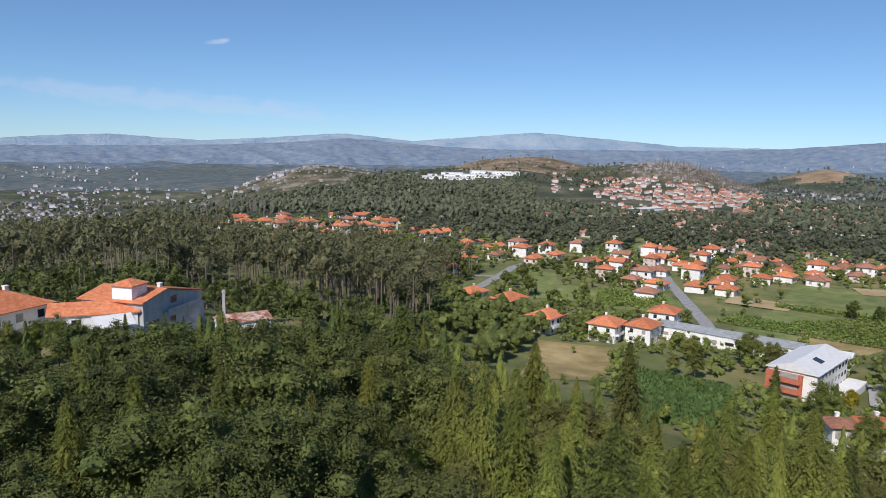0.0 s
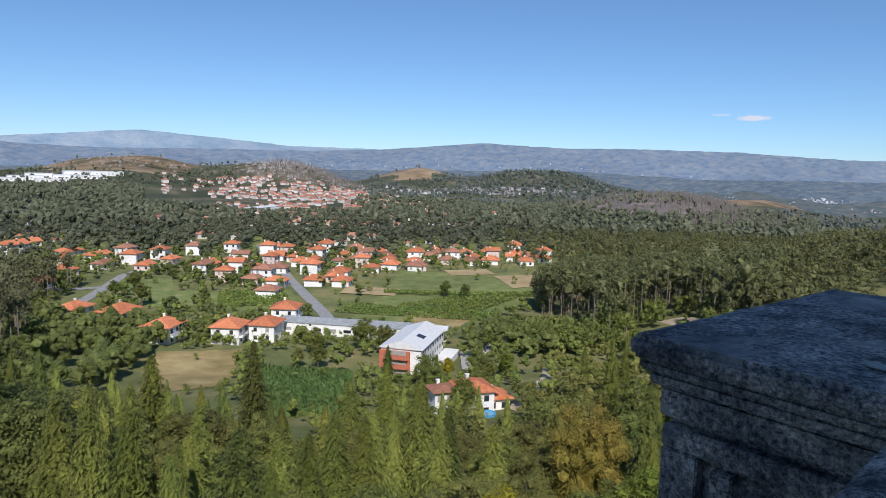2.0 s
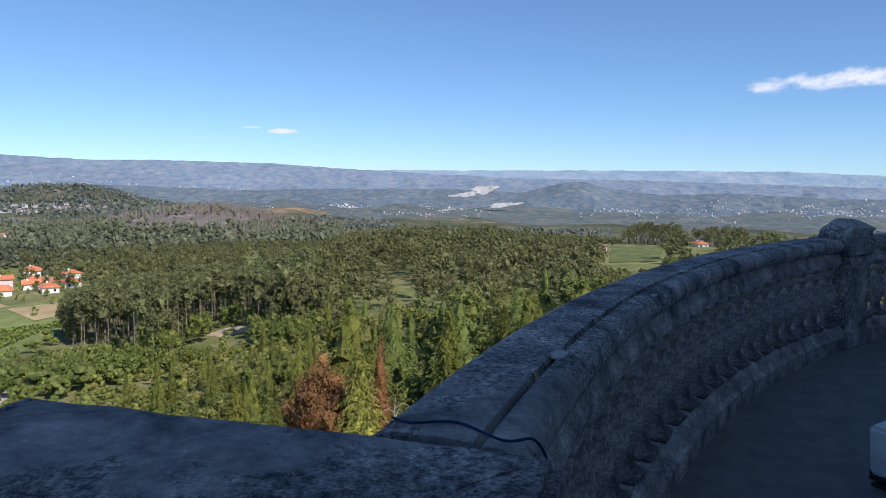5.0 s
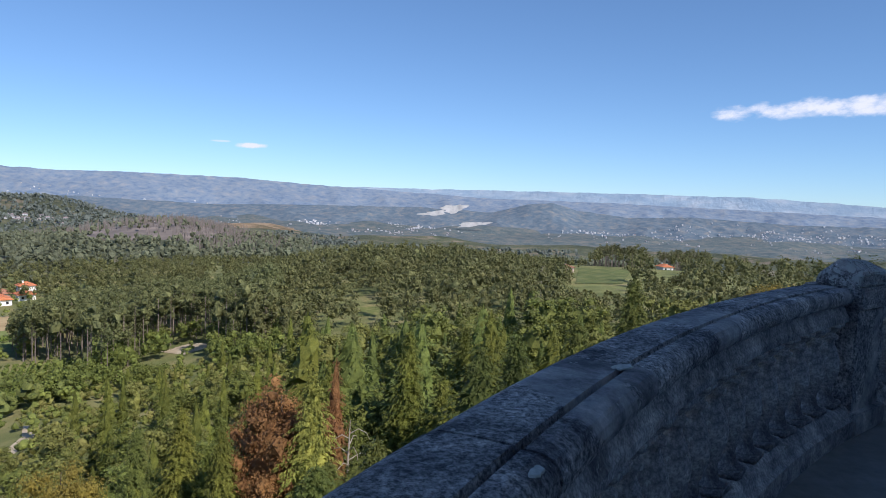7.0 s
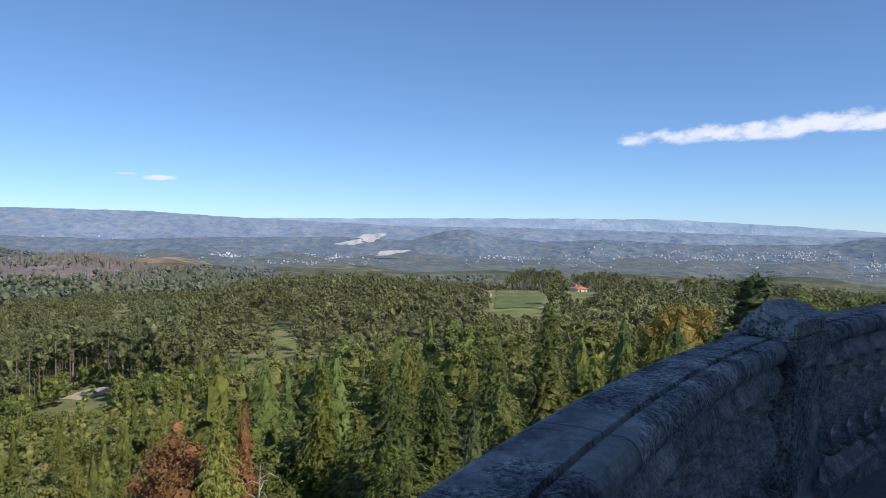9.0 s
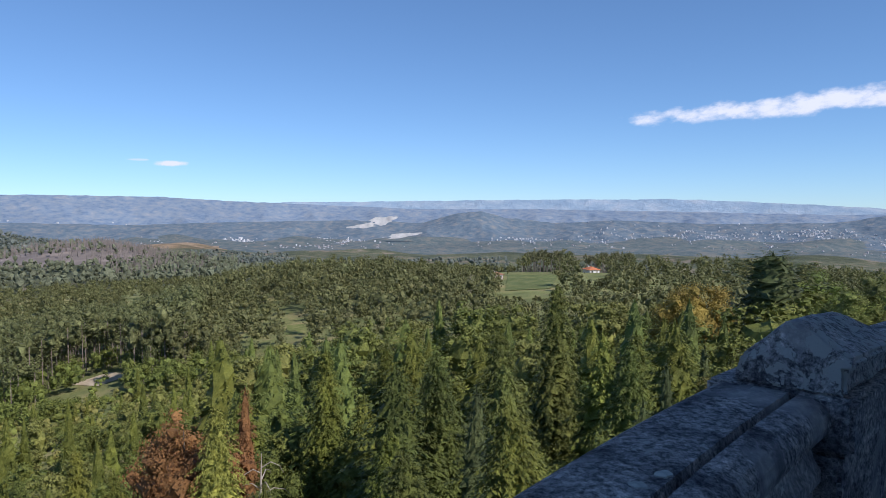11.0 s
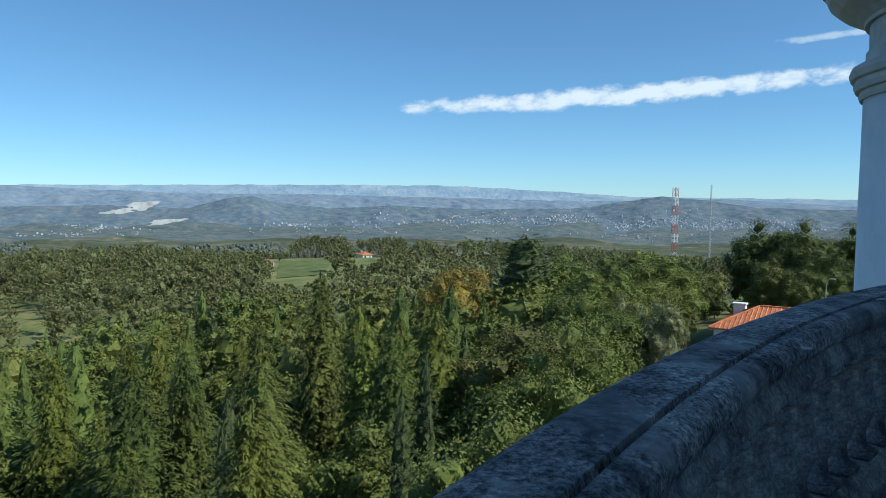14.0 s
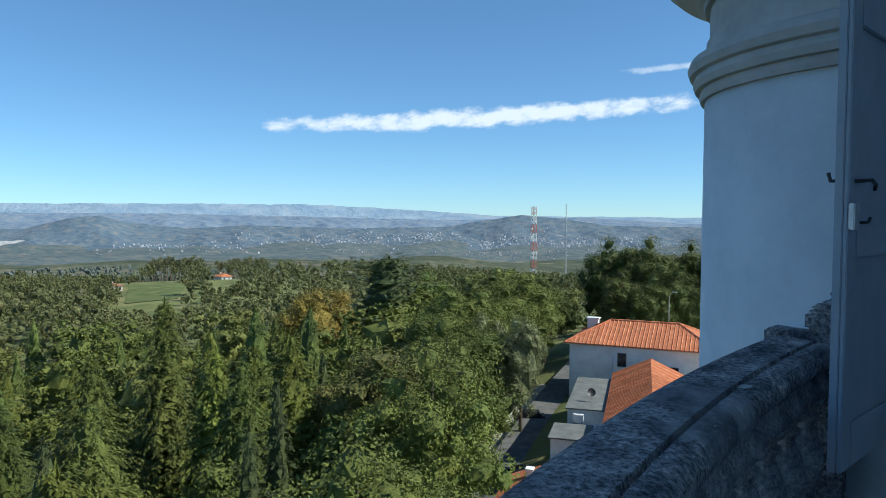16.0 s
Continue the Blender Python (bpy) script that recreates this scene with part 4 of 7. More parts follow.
    a, b = (i * seg + m).ravel(), (i * seg + (m + 1) % seg).ravel()
    groups.append((body, split4(np.stack([a, b, b + seg, a + seg], -1))))
    return joined(groups)


def broad_crown(seed, h, r, lumps, per, size, base=0.2, flat=0.8):
    """Rounded boughs clothed in small leaves, uneven, with dark gaps between."""
    rng = np.random.default_rng(seed)
    cz, hz = h * (base + 1) / 2, h * (1 - base) / 2
    d = unit(rng.normal(size=(lumps, 3)) + np.array([0, 0, 0.35]))
    f = rng.uniform(0.55, 0.92, lumps)[:, None]
    c = d * f * np.array([r, r, hz]) * (1 + 0.14 * np.sin(3 * np.arctan2(d[:, 1:2], d[:, :1]) + seed)) + np.array([0, 0, cz])
    lr = rng.uniform(0.15, 0.30, lumps) * r
    parts = []
    for ci, ri in zip(c, lr):
        parts.append(tuft(ci, (ri * 0.54, ri * 0.54, ri * 0.54 * flat), rng, 1, 0.42))
        m = max(6, int(per * (ri / (0.22 * r)) ** 2))
        dd = unit(rng.normal(size=(m, 3)) + np.array([0, 0, 0.4]))
        p = ci + dd * (ri * rng.uniform(0.7, 1.16, m))[:, None] * np.array([1, 1, flat])
        nrm = unit(dd + np.array([0, 0, 0.2]) + rng.normal(0, 0.5, (m, 3)))
        u = unit(np.cross(nrm, rng.normal(size=(m, 3))))
        v = np.cross(nrm, u)
        k = size * rng.uniform(0.6, 1.35, (m, 1))
        parts.append(leaves(p, u * k * 1.6, v * k * 0.6))
    m = lumps * per // 12
    dd = unit(rng.normal(size=(m, 3)) + np.array([0, 0, 0.3]))
    p = dd * np.array([r, r, hz]) * rng.uniform(0.6, 1.0, (m, 1)) + np.array([0, 0, cz])
    u = unit(rng.normal(size=(m, 3)))
    k = size * rng.uniform(0.6, 1.35, (m, 1))
    parts.append(leaves(p, u * k * 1.6, unit(np.cross(u, dd)) * k * 0.6))
    parts.append(core((0, 0, cz), (r * 0.5, r * 0.5, hz * 0.6), rng))
    return joined(parts)


def layered_crown(seed, h, r, tiers, per, size):
    """Spreading level boughs of a cedar, each a thick mat of short sprays."""
    rng = np.random.default_rng(seed)
    parts = []
    for k in range(tiers):
        t = 0.16 + 0.80 * k / (tiers - 1)
        for b in range(7):
            ph = rng.random() * 6.2832
            L = r * (1.06 - t) ** 0.8 * rng.uniform(0.65, 1.15) + 0.5
            s = rng.random(per) ** 0.6
            out, side = np.array([math.cos(ph), math.sin(ph), 0]), np.array([-math.sin(ph), math.cos(ph), 0])
            c = out * (s * L)[:, None] + side * (rng.normal(0, 0.30, per) * L * (0.3 + 0.5 * s))[:, None]
            c[:, 2] = h * t + 0.14 * s * L + rng.normal(0, 0.16, per)
            u = unit(out + rng.normal(0, 0.6, (per, 3)) * np.array([1, 1, 0.3]))
            v = unit(np.cross(u, np.array([0, 0, 1.0])) + rng.normal(0, 0.25, (per, 3)))
            kk = size * rng.uniform(0.6, 1.3, (per, 1))
            parts.append(leaves(c, u * kk * 1.6, v * kk * 0.55))
            
    parts.append(core((0, 0, h * 0.5), (r * 0.16, r * 0.16, h * 0.44), rng))
    return joined(parts)


def trunk_mesh(h, r, limbs=5, seed=1, reach=2.0):
    rng = np.random.default_rng(seed)
    bm = bmesh.new()
    tube(bm, [(0, 0, -0.6), (0.03, 0.02, h * 0.3), (-0.03, 0.05, h * 0.62), (0.02, 0, h * 0.94)], [r * 1.25, r, r * 0.6, r * 0.12], 8)
    for k in range(limbs):
        a, z = rng.random() * 6.2832, h * rng.uniform(0.3, 0.7)
        e = Vector((math.cos(a), math.sin(a), 0)) * reach * rng.uniform(0.6, 1)
        tube(bm, [(0, 0, z), e * 0.5 + Vector((0, 0, z + reach * 0.35)), e + Vector((0, 0, z + reach * 0.9))], [r * 0.5, r * 0.32, r * 0.1], 6)
    me = bpy.data.meshes.new("trunk")
    bm.to_mesh(me)
    bm.free()
    return me


def mesh_of(name, vf):
    me = bpy.data.meshes.new(name)
    me.from_pydata(vf[0].tolist(), [], vf[1].tolist())
    return me


KINDS = {}


def kind(key, name, label, mats, trunk, crowns, group, bark=M_BARK, height=20.0):
    KINDS[key] = dict(name=name, label=label, mats=mats, trunk=trunk, crowns=crowns, group=group, height=height, bark=bark, made={})
    trunk.materials.append(bark)


T_CON = trunk_mesh(20, 0.30, 0)
T_BRO = trunk_mesh(14, 0.30, 6, 3, 2.4)
CON, BRO = "conifers on the slope", "broadleaf trees on the slope"
# full, middling and slight crowns for near, farther and far trees
for sfx, wh, arms, per, lumps, lper, lsize in (("", 74, 10, 10, 84, 200, 0.105), ("2", 50, 9, 6, 64, 120, 0.155), ("3", 26, 7, 3, 34, 46, 0.26)):
    far = " among other trees" if sfx else ""
    lvl, sg = {"": (84, 22), "2": (44, 14), "3": (24, 10)}[sfx]
    o = {"": 0, "2": 200, "3": 400}[sfx]
    kind("cypress" + sfx, "conifer_tree", "tall fresh-green cypress" + (far or " with drooping sprays"), [L_CYPRESS], T_CON, [mesh_of("crown", conifer_crown(s + o, 20, rr, wh, arms, per, dr, hang=0.6, levels=lvl, seg=sg)) for s, rr, dr in ((11, 3.9, 0.60), (12, 3.3, 0.75), (13, 4.4, 0.55))], CON)
    kind("gold" + sfx, "conifer_tree", "yellow-green cypress" + (far or " with a pointed crown"), [L_GOLD], T_CON, [me.copy() for me in KINDS["cypress" + sfx]["crowns"]], CON)
    kind("spruce" + sfx, "conifer_tree", "tall dark-green spruce" + (far or " with hanging branches"), [L_SPRUCE], T_CON, [mesh_of("crown", conifer_crown(s + o, 20, rr, wh, arms, per, dr, hang=0.45, levels=lvl, seg=sg)) for s, rr, dr in ((21, 4.1, 0.55), (22, 3.5, 0.70), (23, 4.6, 0.50))], CON)
    kind("oak" + sfx, "broadleaf_tree", "green oak tree" + (far or " with a rounded crown in full leaf"), [L_OAK], T_BRO, [mesh_of("crown", broad_crown(s + o, 14, 4.7, lumps, lper, lsize)) for s in (61, 62, 63)], BRO, height=14)
    kind("holm" + sfx, "broadleaf_tree", "dark green holm oak" + (far or " with a dense rounded crown"), [L_HOLM], T_BRO, [me.copy() for me in KINDS["oak" + sfx]["crowns"]], BRO, height=14)
    kind("olive" + sfx, "broadleaf_tree", "olive-green broadleaf tree" + (far or " in full leaf"), [L_OLIVE], T_BRO, [mesh_of("crown", broad_crown(s + o, 14, 4.3, lumps, lper, lsize * 0.95)) for s in (71, 72)], BRO, height=14)
kind("fir", "conifer_tree", "slender dark fir tree", [L_DARKFIR], T_CON, [mesh_of("crown", conifer_crown(s, 20, rr, 38, 6, 9, 0.42, hang=0.2)) for s, rr in ((31, 2.9), (32, 3.3))], CON)
kind("fresh", "broadleaf_tree", "bright green young broadleaf tree", [L_FRESH], T_BRO, [mesh_of("crown", broad_crown(s, 14, 3.9, 80, 190, 0.11)) for s in (81, 82)], BRO, height=14)
kind("yellow", "broadleaf_tree", "small tree with bright yellow leaves", [L_YELLOW], T_BRO, [mesh_of("crown", broad_crown(101, 14, 4.0, 80, 190, 0.11))], "", height=14)
kind("orange", "broadleaf_tree", "rounded tree with orange-tinted autumn leaves", [L_ORANGE], T_BRO, [mesh_of("crown", broad_crown(102, 14, 4.6, 80, 190, 0.11))], "", height=14)
kind("rustbush", "broadleaf_tree", "broad tree with withered rust-brown foliage", [L_RUST], T_BRO, [mesh_of("crown", broad_crown(103, 14, 4.6, 80, 190, 0.11))], "", height=14)
kind("rustfir", "conifer_tree", "dead conifer with reddish-brown needles", [L_RUST], T_CON, [mesh_of("crown", conifer_crown(104, 20, 2.7, 36, 6, 8, 0.6))], "")
kind("bloom", "broadleaf_tree", "broadleaf tree dusted with cream blossom", [L_BLOOM], T_BRO, [mesh_of("crown", broad_crown(105, 14, 4.6, 80, 190, 0.11))], "", height=14)
kind("cedar", "cedar_tree", "blue-green cedar with flat layered branches", [L_CEDAR], T_CON, [mesh_of("crown", layered_crown(106, 20, 6.5, 12, 90, 0.36))], "")
kind("darkcedar", "cedar_tree", "dark spreading cedar with layered branches", [L_DARKFIR], T_CON, [mesh_of("crown", conifer_crown(107, 20, 6.5, 34, 9, 9, 0.12, power=0.5, hang=0.1, ragged=0.36))], "")


def tree(key, x, y, h, wide=1.0, sink=0.0):
    """Plant a tree of a kind; the first of each form is built, the others are copies."""
    k = KINDS[key]
    i = random.randrange(len(k["crowns"]))
    s = h / k["height"]
    m = Matrix.Translation((x, y, gz(x, y) - 0.15 - sink)) @ Matrix.Rotation(random.uniform(0, 6.28), 4, "Z") @ Matrix.Diagonal((s * wide, s * wide, s, 1))
    if i in k["made"]:
        src = k["made"][i]
        return copy_thing(src, m @ Matrix.Diagonal([1 / c for c in src.scale] + [1]))
    e = thing(k["name"], Matrix.Identity(4), k["label"], "tree", k["group"])
    tr = new("trunk", k["trunk"])
    cr = new("crown", k["crowns"][i])
    if not cr.data.materials:
        cr.data.materials.append(k["mats"][0])
    tr.parent = cr.parent = e
    k["made"][i] = e
    f = copy_thing(e, m)
    for o in (*e.children, e):
        bpy.data.objects.remove(o)
    k["made"][i] = f
    return f


GROVE = {}


def grove_tree(key, x, y, h, wide=1.0):
    """A tree too far off to be told apart: kept as arrays, joined later with its like."""
    k = KINDS[key]
    me = random.choice(k["crowns"])
    if me.name not in ARRAYS:
        v = np.empty(len(me.vertices) * 3)
        me.vertices.foreach_get("co", v)
        ARRAYS[me.name] = (v.reshape(-1, 3), np.array([p.vertices[:] for p in me.polygons]))
    v, f = ARRAYS[me.name]
    s, a = h / k["height"], random.uniform(0, 6.28)
    w = s * wide
    c, n = math.cos(a) * w, math.sin(a) * w
    z = gz(x, y) - 0.15
    GROVE.setdefault(key, []).append((np.stack([v[:, 0] * c - v[:, 1] * n + x, v[:, 0] * n + v[:, 1] * c + y, v[:, 2] * s + z], -1), f))
    o = 0.16
    GROVE.setdefault("stem", []).append((np.array([[x - o, y, z], [x + o, y, z], [x, y, z + h * 0.6], [x, y - o, z], [x, y + o, z], [x, y, z + h * 0.6]]), np.array([[0, 1, 2, 2], [3, 4, 5, 5]])))


ARRAYS = {}


def polar(az, r):
    return r * math.sin(radians(az)), r * math.cos(radians(az))


def at_top(key, az, el, r, wide=1.0):
    """A tree whose top shows at a heading and elevation from the gallery, at a distance."""
    x, y = polar(az, r)
    top = EYE + r * math.tan(radians(el))
    return tree(key, x, y, top - gz(x, y), wide)


# single trees that stand out
SINGLES = [
    ("spruce", 34.6, -14.3, 104, 1.0), ("cypress", 27.0, -14.9, 92, 1.1), ("spruce", 15.9, -12.3, 78, 1.15),
    ("rustbush", 76.7, -13.8, 66, 0.85), ("rustfir", 80.7, -12.2, 70, 1.0), ("gold", 79.0, -13.1, 62, 0.95),
    ("spruce", 103.1, -5.2, 84, 1.2), ("orange", 113.3, -4.9, 132, 0.95), ("oak", 122.0, -7.6, 78, 1.0), ("olive", 118.5, -8.4, 70, 1.15), ("oak", 120.6, -9.4, 60, 0.9), ("oak", 121.0, -4.6, 160, 1.1), ("oak", 126.5, -4.9, 150, 1.0), ("darkcedar", 118.3, -2.8, 150, 1.7), ("cedar", 116.9, -7.3, 128, 0.9),
    ("bloom", 127.6, -7.4, 98, 0.75), ("bloom", 125.0, -7.2, 104, 0.7), ("bloom", 110.6, -20.2, 42, 0.7), ("yellow", 54.4, -25.0, 42, 0.7), ("orange", 61.8, -18.2, 66, 0.7), ("cypress", 45.3, -16.2, 104, 0.8),
    ("spruce", 99.0, -8.5, 74, 1.1), ("spruce", 94.5, -10.0, 62, 1.1), ("cypress", 90.5, -9.6, 80, 1.0), ("cypress", 86.2, -9.9, 78, 1.0), ("spruce", 108.2, -9.0, 66, 1.1), ("fir", 113.4, -9.2, 84, 1.0),
    ("fir", 110.5, -10.0, 60, 1.0),
]
# spires that rise above the mixed wood
SPIRES = [(6.8, -15.2, 70), (8.8, -14.8, 74), (13.2, -16.2, 62), (20.3, -17.0, 60), (23.6, -17.4, 66), (25.4, -16.8, 76), (30.2, -18.8, 62), (36.2, -21.2, 56), (38.6, -21.4, 62), (40.9, -19.7, 70), (42.2, -17.5, 84), (47.9, -17.4, 78), (50.2, -19.6, 64), (43.9, -20.0, 60), (33.0, -20.4, 58), (54.0, -20.6, 62), (66.5, -16.6, 70), (69.5, -15.4, 76), (72.5, -16.8, 62)]
SINGLES += [("spruce" if k % 4 == 0 else "gold" if 18 < az < 64 else "cypress", az, el, r, 1.1) for k, (az, el, r) in enumerate(SPIRES)]
for key, az, el, r, wide in SINGLES:
    at_top(key, az, el, r, wide)
for az, el, r in ((134.6, -2.0, 150), (137.4, -1.9, 146), (136.0, -2.7, 156), (140.2, -2.1, 150), (142.6, -2.3, 146), (139.0, -3.4, 138), (135.4, -4.2, 136), (137.2, -4.6, 134)):
    at_top("holm", az, el, r, 0.95)
for key, az, el, r in (("oak", -12.6, -12.3, 112), ("oak", -11.0, -12.4, 114), ("oak", -9.6, -12.2, 110), ("oak", -8.2, -12.7, 108), ("oak", -6.9, -13.2, 110), ("spruce", -5.1, -12.3, 108), ("oak", -5.8, -13.4, 105), ("oak", -4.2, -13.6, 108), ("spruce", -2.4, -12.4, 112), ("oak", -3.0, -13.9, 106), ("spruce", -1.0, -12.8, 116), ("oak", -0.2, -14.2, 112), ("oak", 1.6, -14.7, 116), ("cypress", 3.4, -14.0, 112), ("oak", 5.2, -14.2, 118), ("oak", 4.0, -15.0, 108)):
    at_top(key, az, el, r, 0.8)
for key, x, y, top, wide in (("oak", 98, -76, -8.0, 1.15), ("oak", 104, -82, -8.6, 1.1), ("holm", 108, -90, -9.5, 1.1), ("oak", 93, -69, -9.5, 1.15), ("oak", 88, -62, -10.5, 1.1), ("holm", 99, -69, -7.5, 1.1), ("oak", 83, -56, -11.8, 1.05), ("oak", 92, -60, -8.8, 1.15), ("olive", 78, -48, -12.8, 1.1), ("fresh", 72, -46, -19.5, 1.0), ("oak", 112, -84, -8.2, 1.15)):
    tree(key, x, y, top - gz(x, y), wide)
TAKEN = [(*polar(az, r), 3.2) for key, az, el, r, wide in SINGLES]

# clear ground: streets, houses and fields, as circles
CLEAR = [(-7, 133, 11), (-1, 137, 6), (-15, 128, 8), (-13, 120, 5), (-31, 133, 8), (8, 137, 7), (92, 165, 26), (80, 158, 16), (100, 135, 22), (90, 120, 10), (112, 92, 15), (126, 88, 10), (145, 92, 6), (135, 122, 26), (118, 128, 14), (138, 117, 15), (126, 114, 8), (231, 88, 9), (281, 37, 10), (96, -90, 22), (112, -106, 16), (86, -80, 9), (78, -70, 9), (72, -62, 9), (68, -54, 9), (63, -46, 8), (58, -38, 7), (52, -30, 6), (80, -66, 7), (74, -57, 6)]


FIELDS = [
    ("maize", [(80, 110), (110, 157), (123, 134), (95, 103)]), ("dry", [(70, 144), (97, 188), (119, 177), (94, 146)]),
    ("meadow", [(166, 184), (189, 146), (252, 158), (212, 210)]), ("pasture", [(213, 212), (252, 160), (300, 200), (264, 250)]),
    ("garden", [(128, 250), (143, 240), (160, 268), (140, 282)]), ("green", [(142, 230), (172, 214), (190, 246), (160, 262)]),
    ("yard", [(128, 262), (142, 255), (165, 300), (146, 312)]), ("vines", [(186, 126), (212, 140), (226, 118), (196, 104)]),
]


def in_field(x, y):
    for _, q in FIELDS:
        s = [(q[(k + 1) % 4][0] - q[k][0]) * (y - q[k][1]) - (q[(k + 1) % 4][1] - q[k][1]) * (x - q[k][0]) for k in range(4)]
        if max(s) < 0 or min(s) > 0:
            return True
    return False


def open_ground(x, y):
    return in_field(x, y) or any((x - a) ** 2 + (y - b) ** 2 < c * c for a, b, c in CLEAR)


def pick(az, r):
    """What grows where: kind, height and width for a heading and a distance."""
    u, v = random.random(), random.random()
    fine = r < 58
    two = "" if fine else "2" if r < 84 else "3"
    # darker oaks on this side stand in for the church's shadow
    if az < 20:
        if u < 0.66:
            return "holm" + two, 11 + 4 * v, 1.05
        if u < 0.75 and fine:
            return "fresh", 10 + 3 * v, 1.0
        return ("spruce" + two if u < 0.88 else "cypress" + two), 13 + 4 * v, 0.95
    if az < 44:
        if u < 0.50:
            return ("gold" if u < 0.26 else "cypress") + two, 13 + 5 * v, 1.05
        if u < 0.62:
            return "spruce" + two, 13 + 5 * v, 1.0
        return (("olive" if u < 0.85 else "oak") + two), 9 + 4 * v, 1.0
    if az < 60:
        if u < 0.28:
            return "gold" + two, 12 + 4 * v, 1.0
        return (("olive" if u < 0.72 else "oak") + two), 9 + 4 * v, 1.0
    if az < 78:
        if u < 0.36 and fine:
            return "fresh", 9 + 4 * v, 1.0
        if u < 0.40:
            return "cypress" + two, 11 + 4 * v, 0.95
        return (("oak" if u < 0.72 else "olive") + two), 8 + 4 * v, 1.0
    if az < 114:
        if r < 112:
            if u < 0.42:
                return "spruce" + two, 18 + 8 * v, 1.4
            if u < 0.80:
                return "cypress" + two, 17 + 8 * v, 1.45
            if u < 0.90 and fine:
                return "fir", 16 + 5 * v, 1.0
            return "oak" + two, 12 + 3 * v, 1.0
        return (("oak3" if u < 0.45 else "olive3" if u < 0.65 else "spruce3")), 8 + 11 * v * v + 3 * u, 1.15
    if r < 120:
        if u < 0.55:
            return "oak" + two, 15 + 3.5 * v, 1.1
        if u < 0.78:
            return "olive" + two, 14 + 3 * v, 1.05
        return "spruce" + two, 15 + 4 * v, 1.0
    return ("oak3" if u < 0.5 else "olive3" if u < 0.7 else "spruce3"), 8 + 12 * v * v + 3 * u, 1.2


# openings in the wood: headings, how far out the low trees reach, and how steeply the view falls to them
GAPS = [(98.6, 103.6, 345, 0.117), (104.8, 107.2, 460, 0.091), (81.6, 84.0, 268, 0.171), (65.0, 70.8, 238, 0.229)]
CAP_AZ = [-30, 5, 12, 18, 24, 33, 38, 44, 52, 62, 70, 76, 80, 84, 100, 142]
CAP_NEAR = [-12.7, -12.7, -12.9, -14.0, -15.6, -16.6, -19.6, -17.6, -19.0, -17.6, -14.6, -12.6, -11.0, -9.0, -8.0, -8.0]
CAP_FAR = [-11.5, -12.4, -12.6, -13.0, -16.4, -18.6, -20.0, -18.4, -19.0, -13.6, -12.4, -10.5, -8.5, -6.5, -5.0, -4.2]


def plant(az0, az1, r0, r1, gap):
    r = r0
    while r < r1:
        n = max(1, int(radians(az1 - az0) * r / gap))
        for k in range(n):
            az = az0 + (az1 - az0) * (k + random.uniform(0.1, 0.9)) / n
            rr = r + random.uniform(-0.4, 0.4) * gap
            x, y = polar(az, rr)
            if open_ground(x, y) or any((x - a) ** 2 + (y - b) ** 2 < c * c for a, b, c in TAKEN):
                continue
            key, h, w = pick(az, rr)
            if rr < 34:
                lim = -22.5
            else:
                lim = float(np.interp(az, CAP_AZ, CAP_NEAR if rr < 95 else CAP_FAR))
            lim += random.choice((0.6, -0.4, -1.4, -2.6, -4.0)) if key[:2] in ("sp", "cy", "fi", "go") else random.uniform(-3.0, -0.6)
            high = EYE + rr * math.tan(radians(lim)) - gz(x, y)
            if high < 3.5:
                continue
            if 73.5 < az < 83.5 and rr < 64:
                high = min(high, EYE - rr * 0.35 - gz(x, y))
                if high < 3.5:
                    continue
            for a0, a1, far_, fall in GAPS:
                if rr > 90 and a0 < az < a1:
                    high = max(3.5, min(high, EYE - rr * fall - gz(x, y)))
            if az > 112 and rr < 125:
                el = math.degrees(math.atan2(gz(x, y) + min(h, high) - EYE, rr)) - 6
                if az > np.interp(el, [-22, -20.7, -17.7, -14.2, -11.5, -7.5], [123.6, 125.2, 127.6, 130, 132, 134]) - math.degrees(5.0 / rr):
                    continue
            (tree if rr < 84 else grove_tree)(key, x, y, min(h, high), w * random.uniform(0.9, 1.15) * (1.25 if high < h * 0.75 else 1.0))
        r += gap * 0.9


plant(-24, 78, 24, 92, 6.4)
plant(78, 114, 26, 92, 7.8)
plant(114, 142, 24, 92, 6.4)
plant(-24, 19, 92, 128, 7.5)
plant(19, 58, 92, 140, 7.5)
plant(58, 80, 92, 215, 8.0)
plant(80, 142, 92, 190, 8.6)


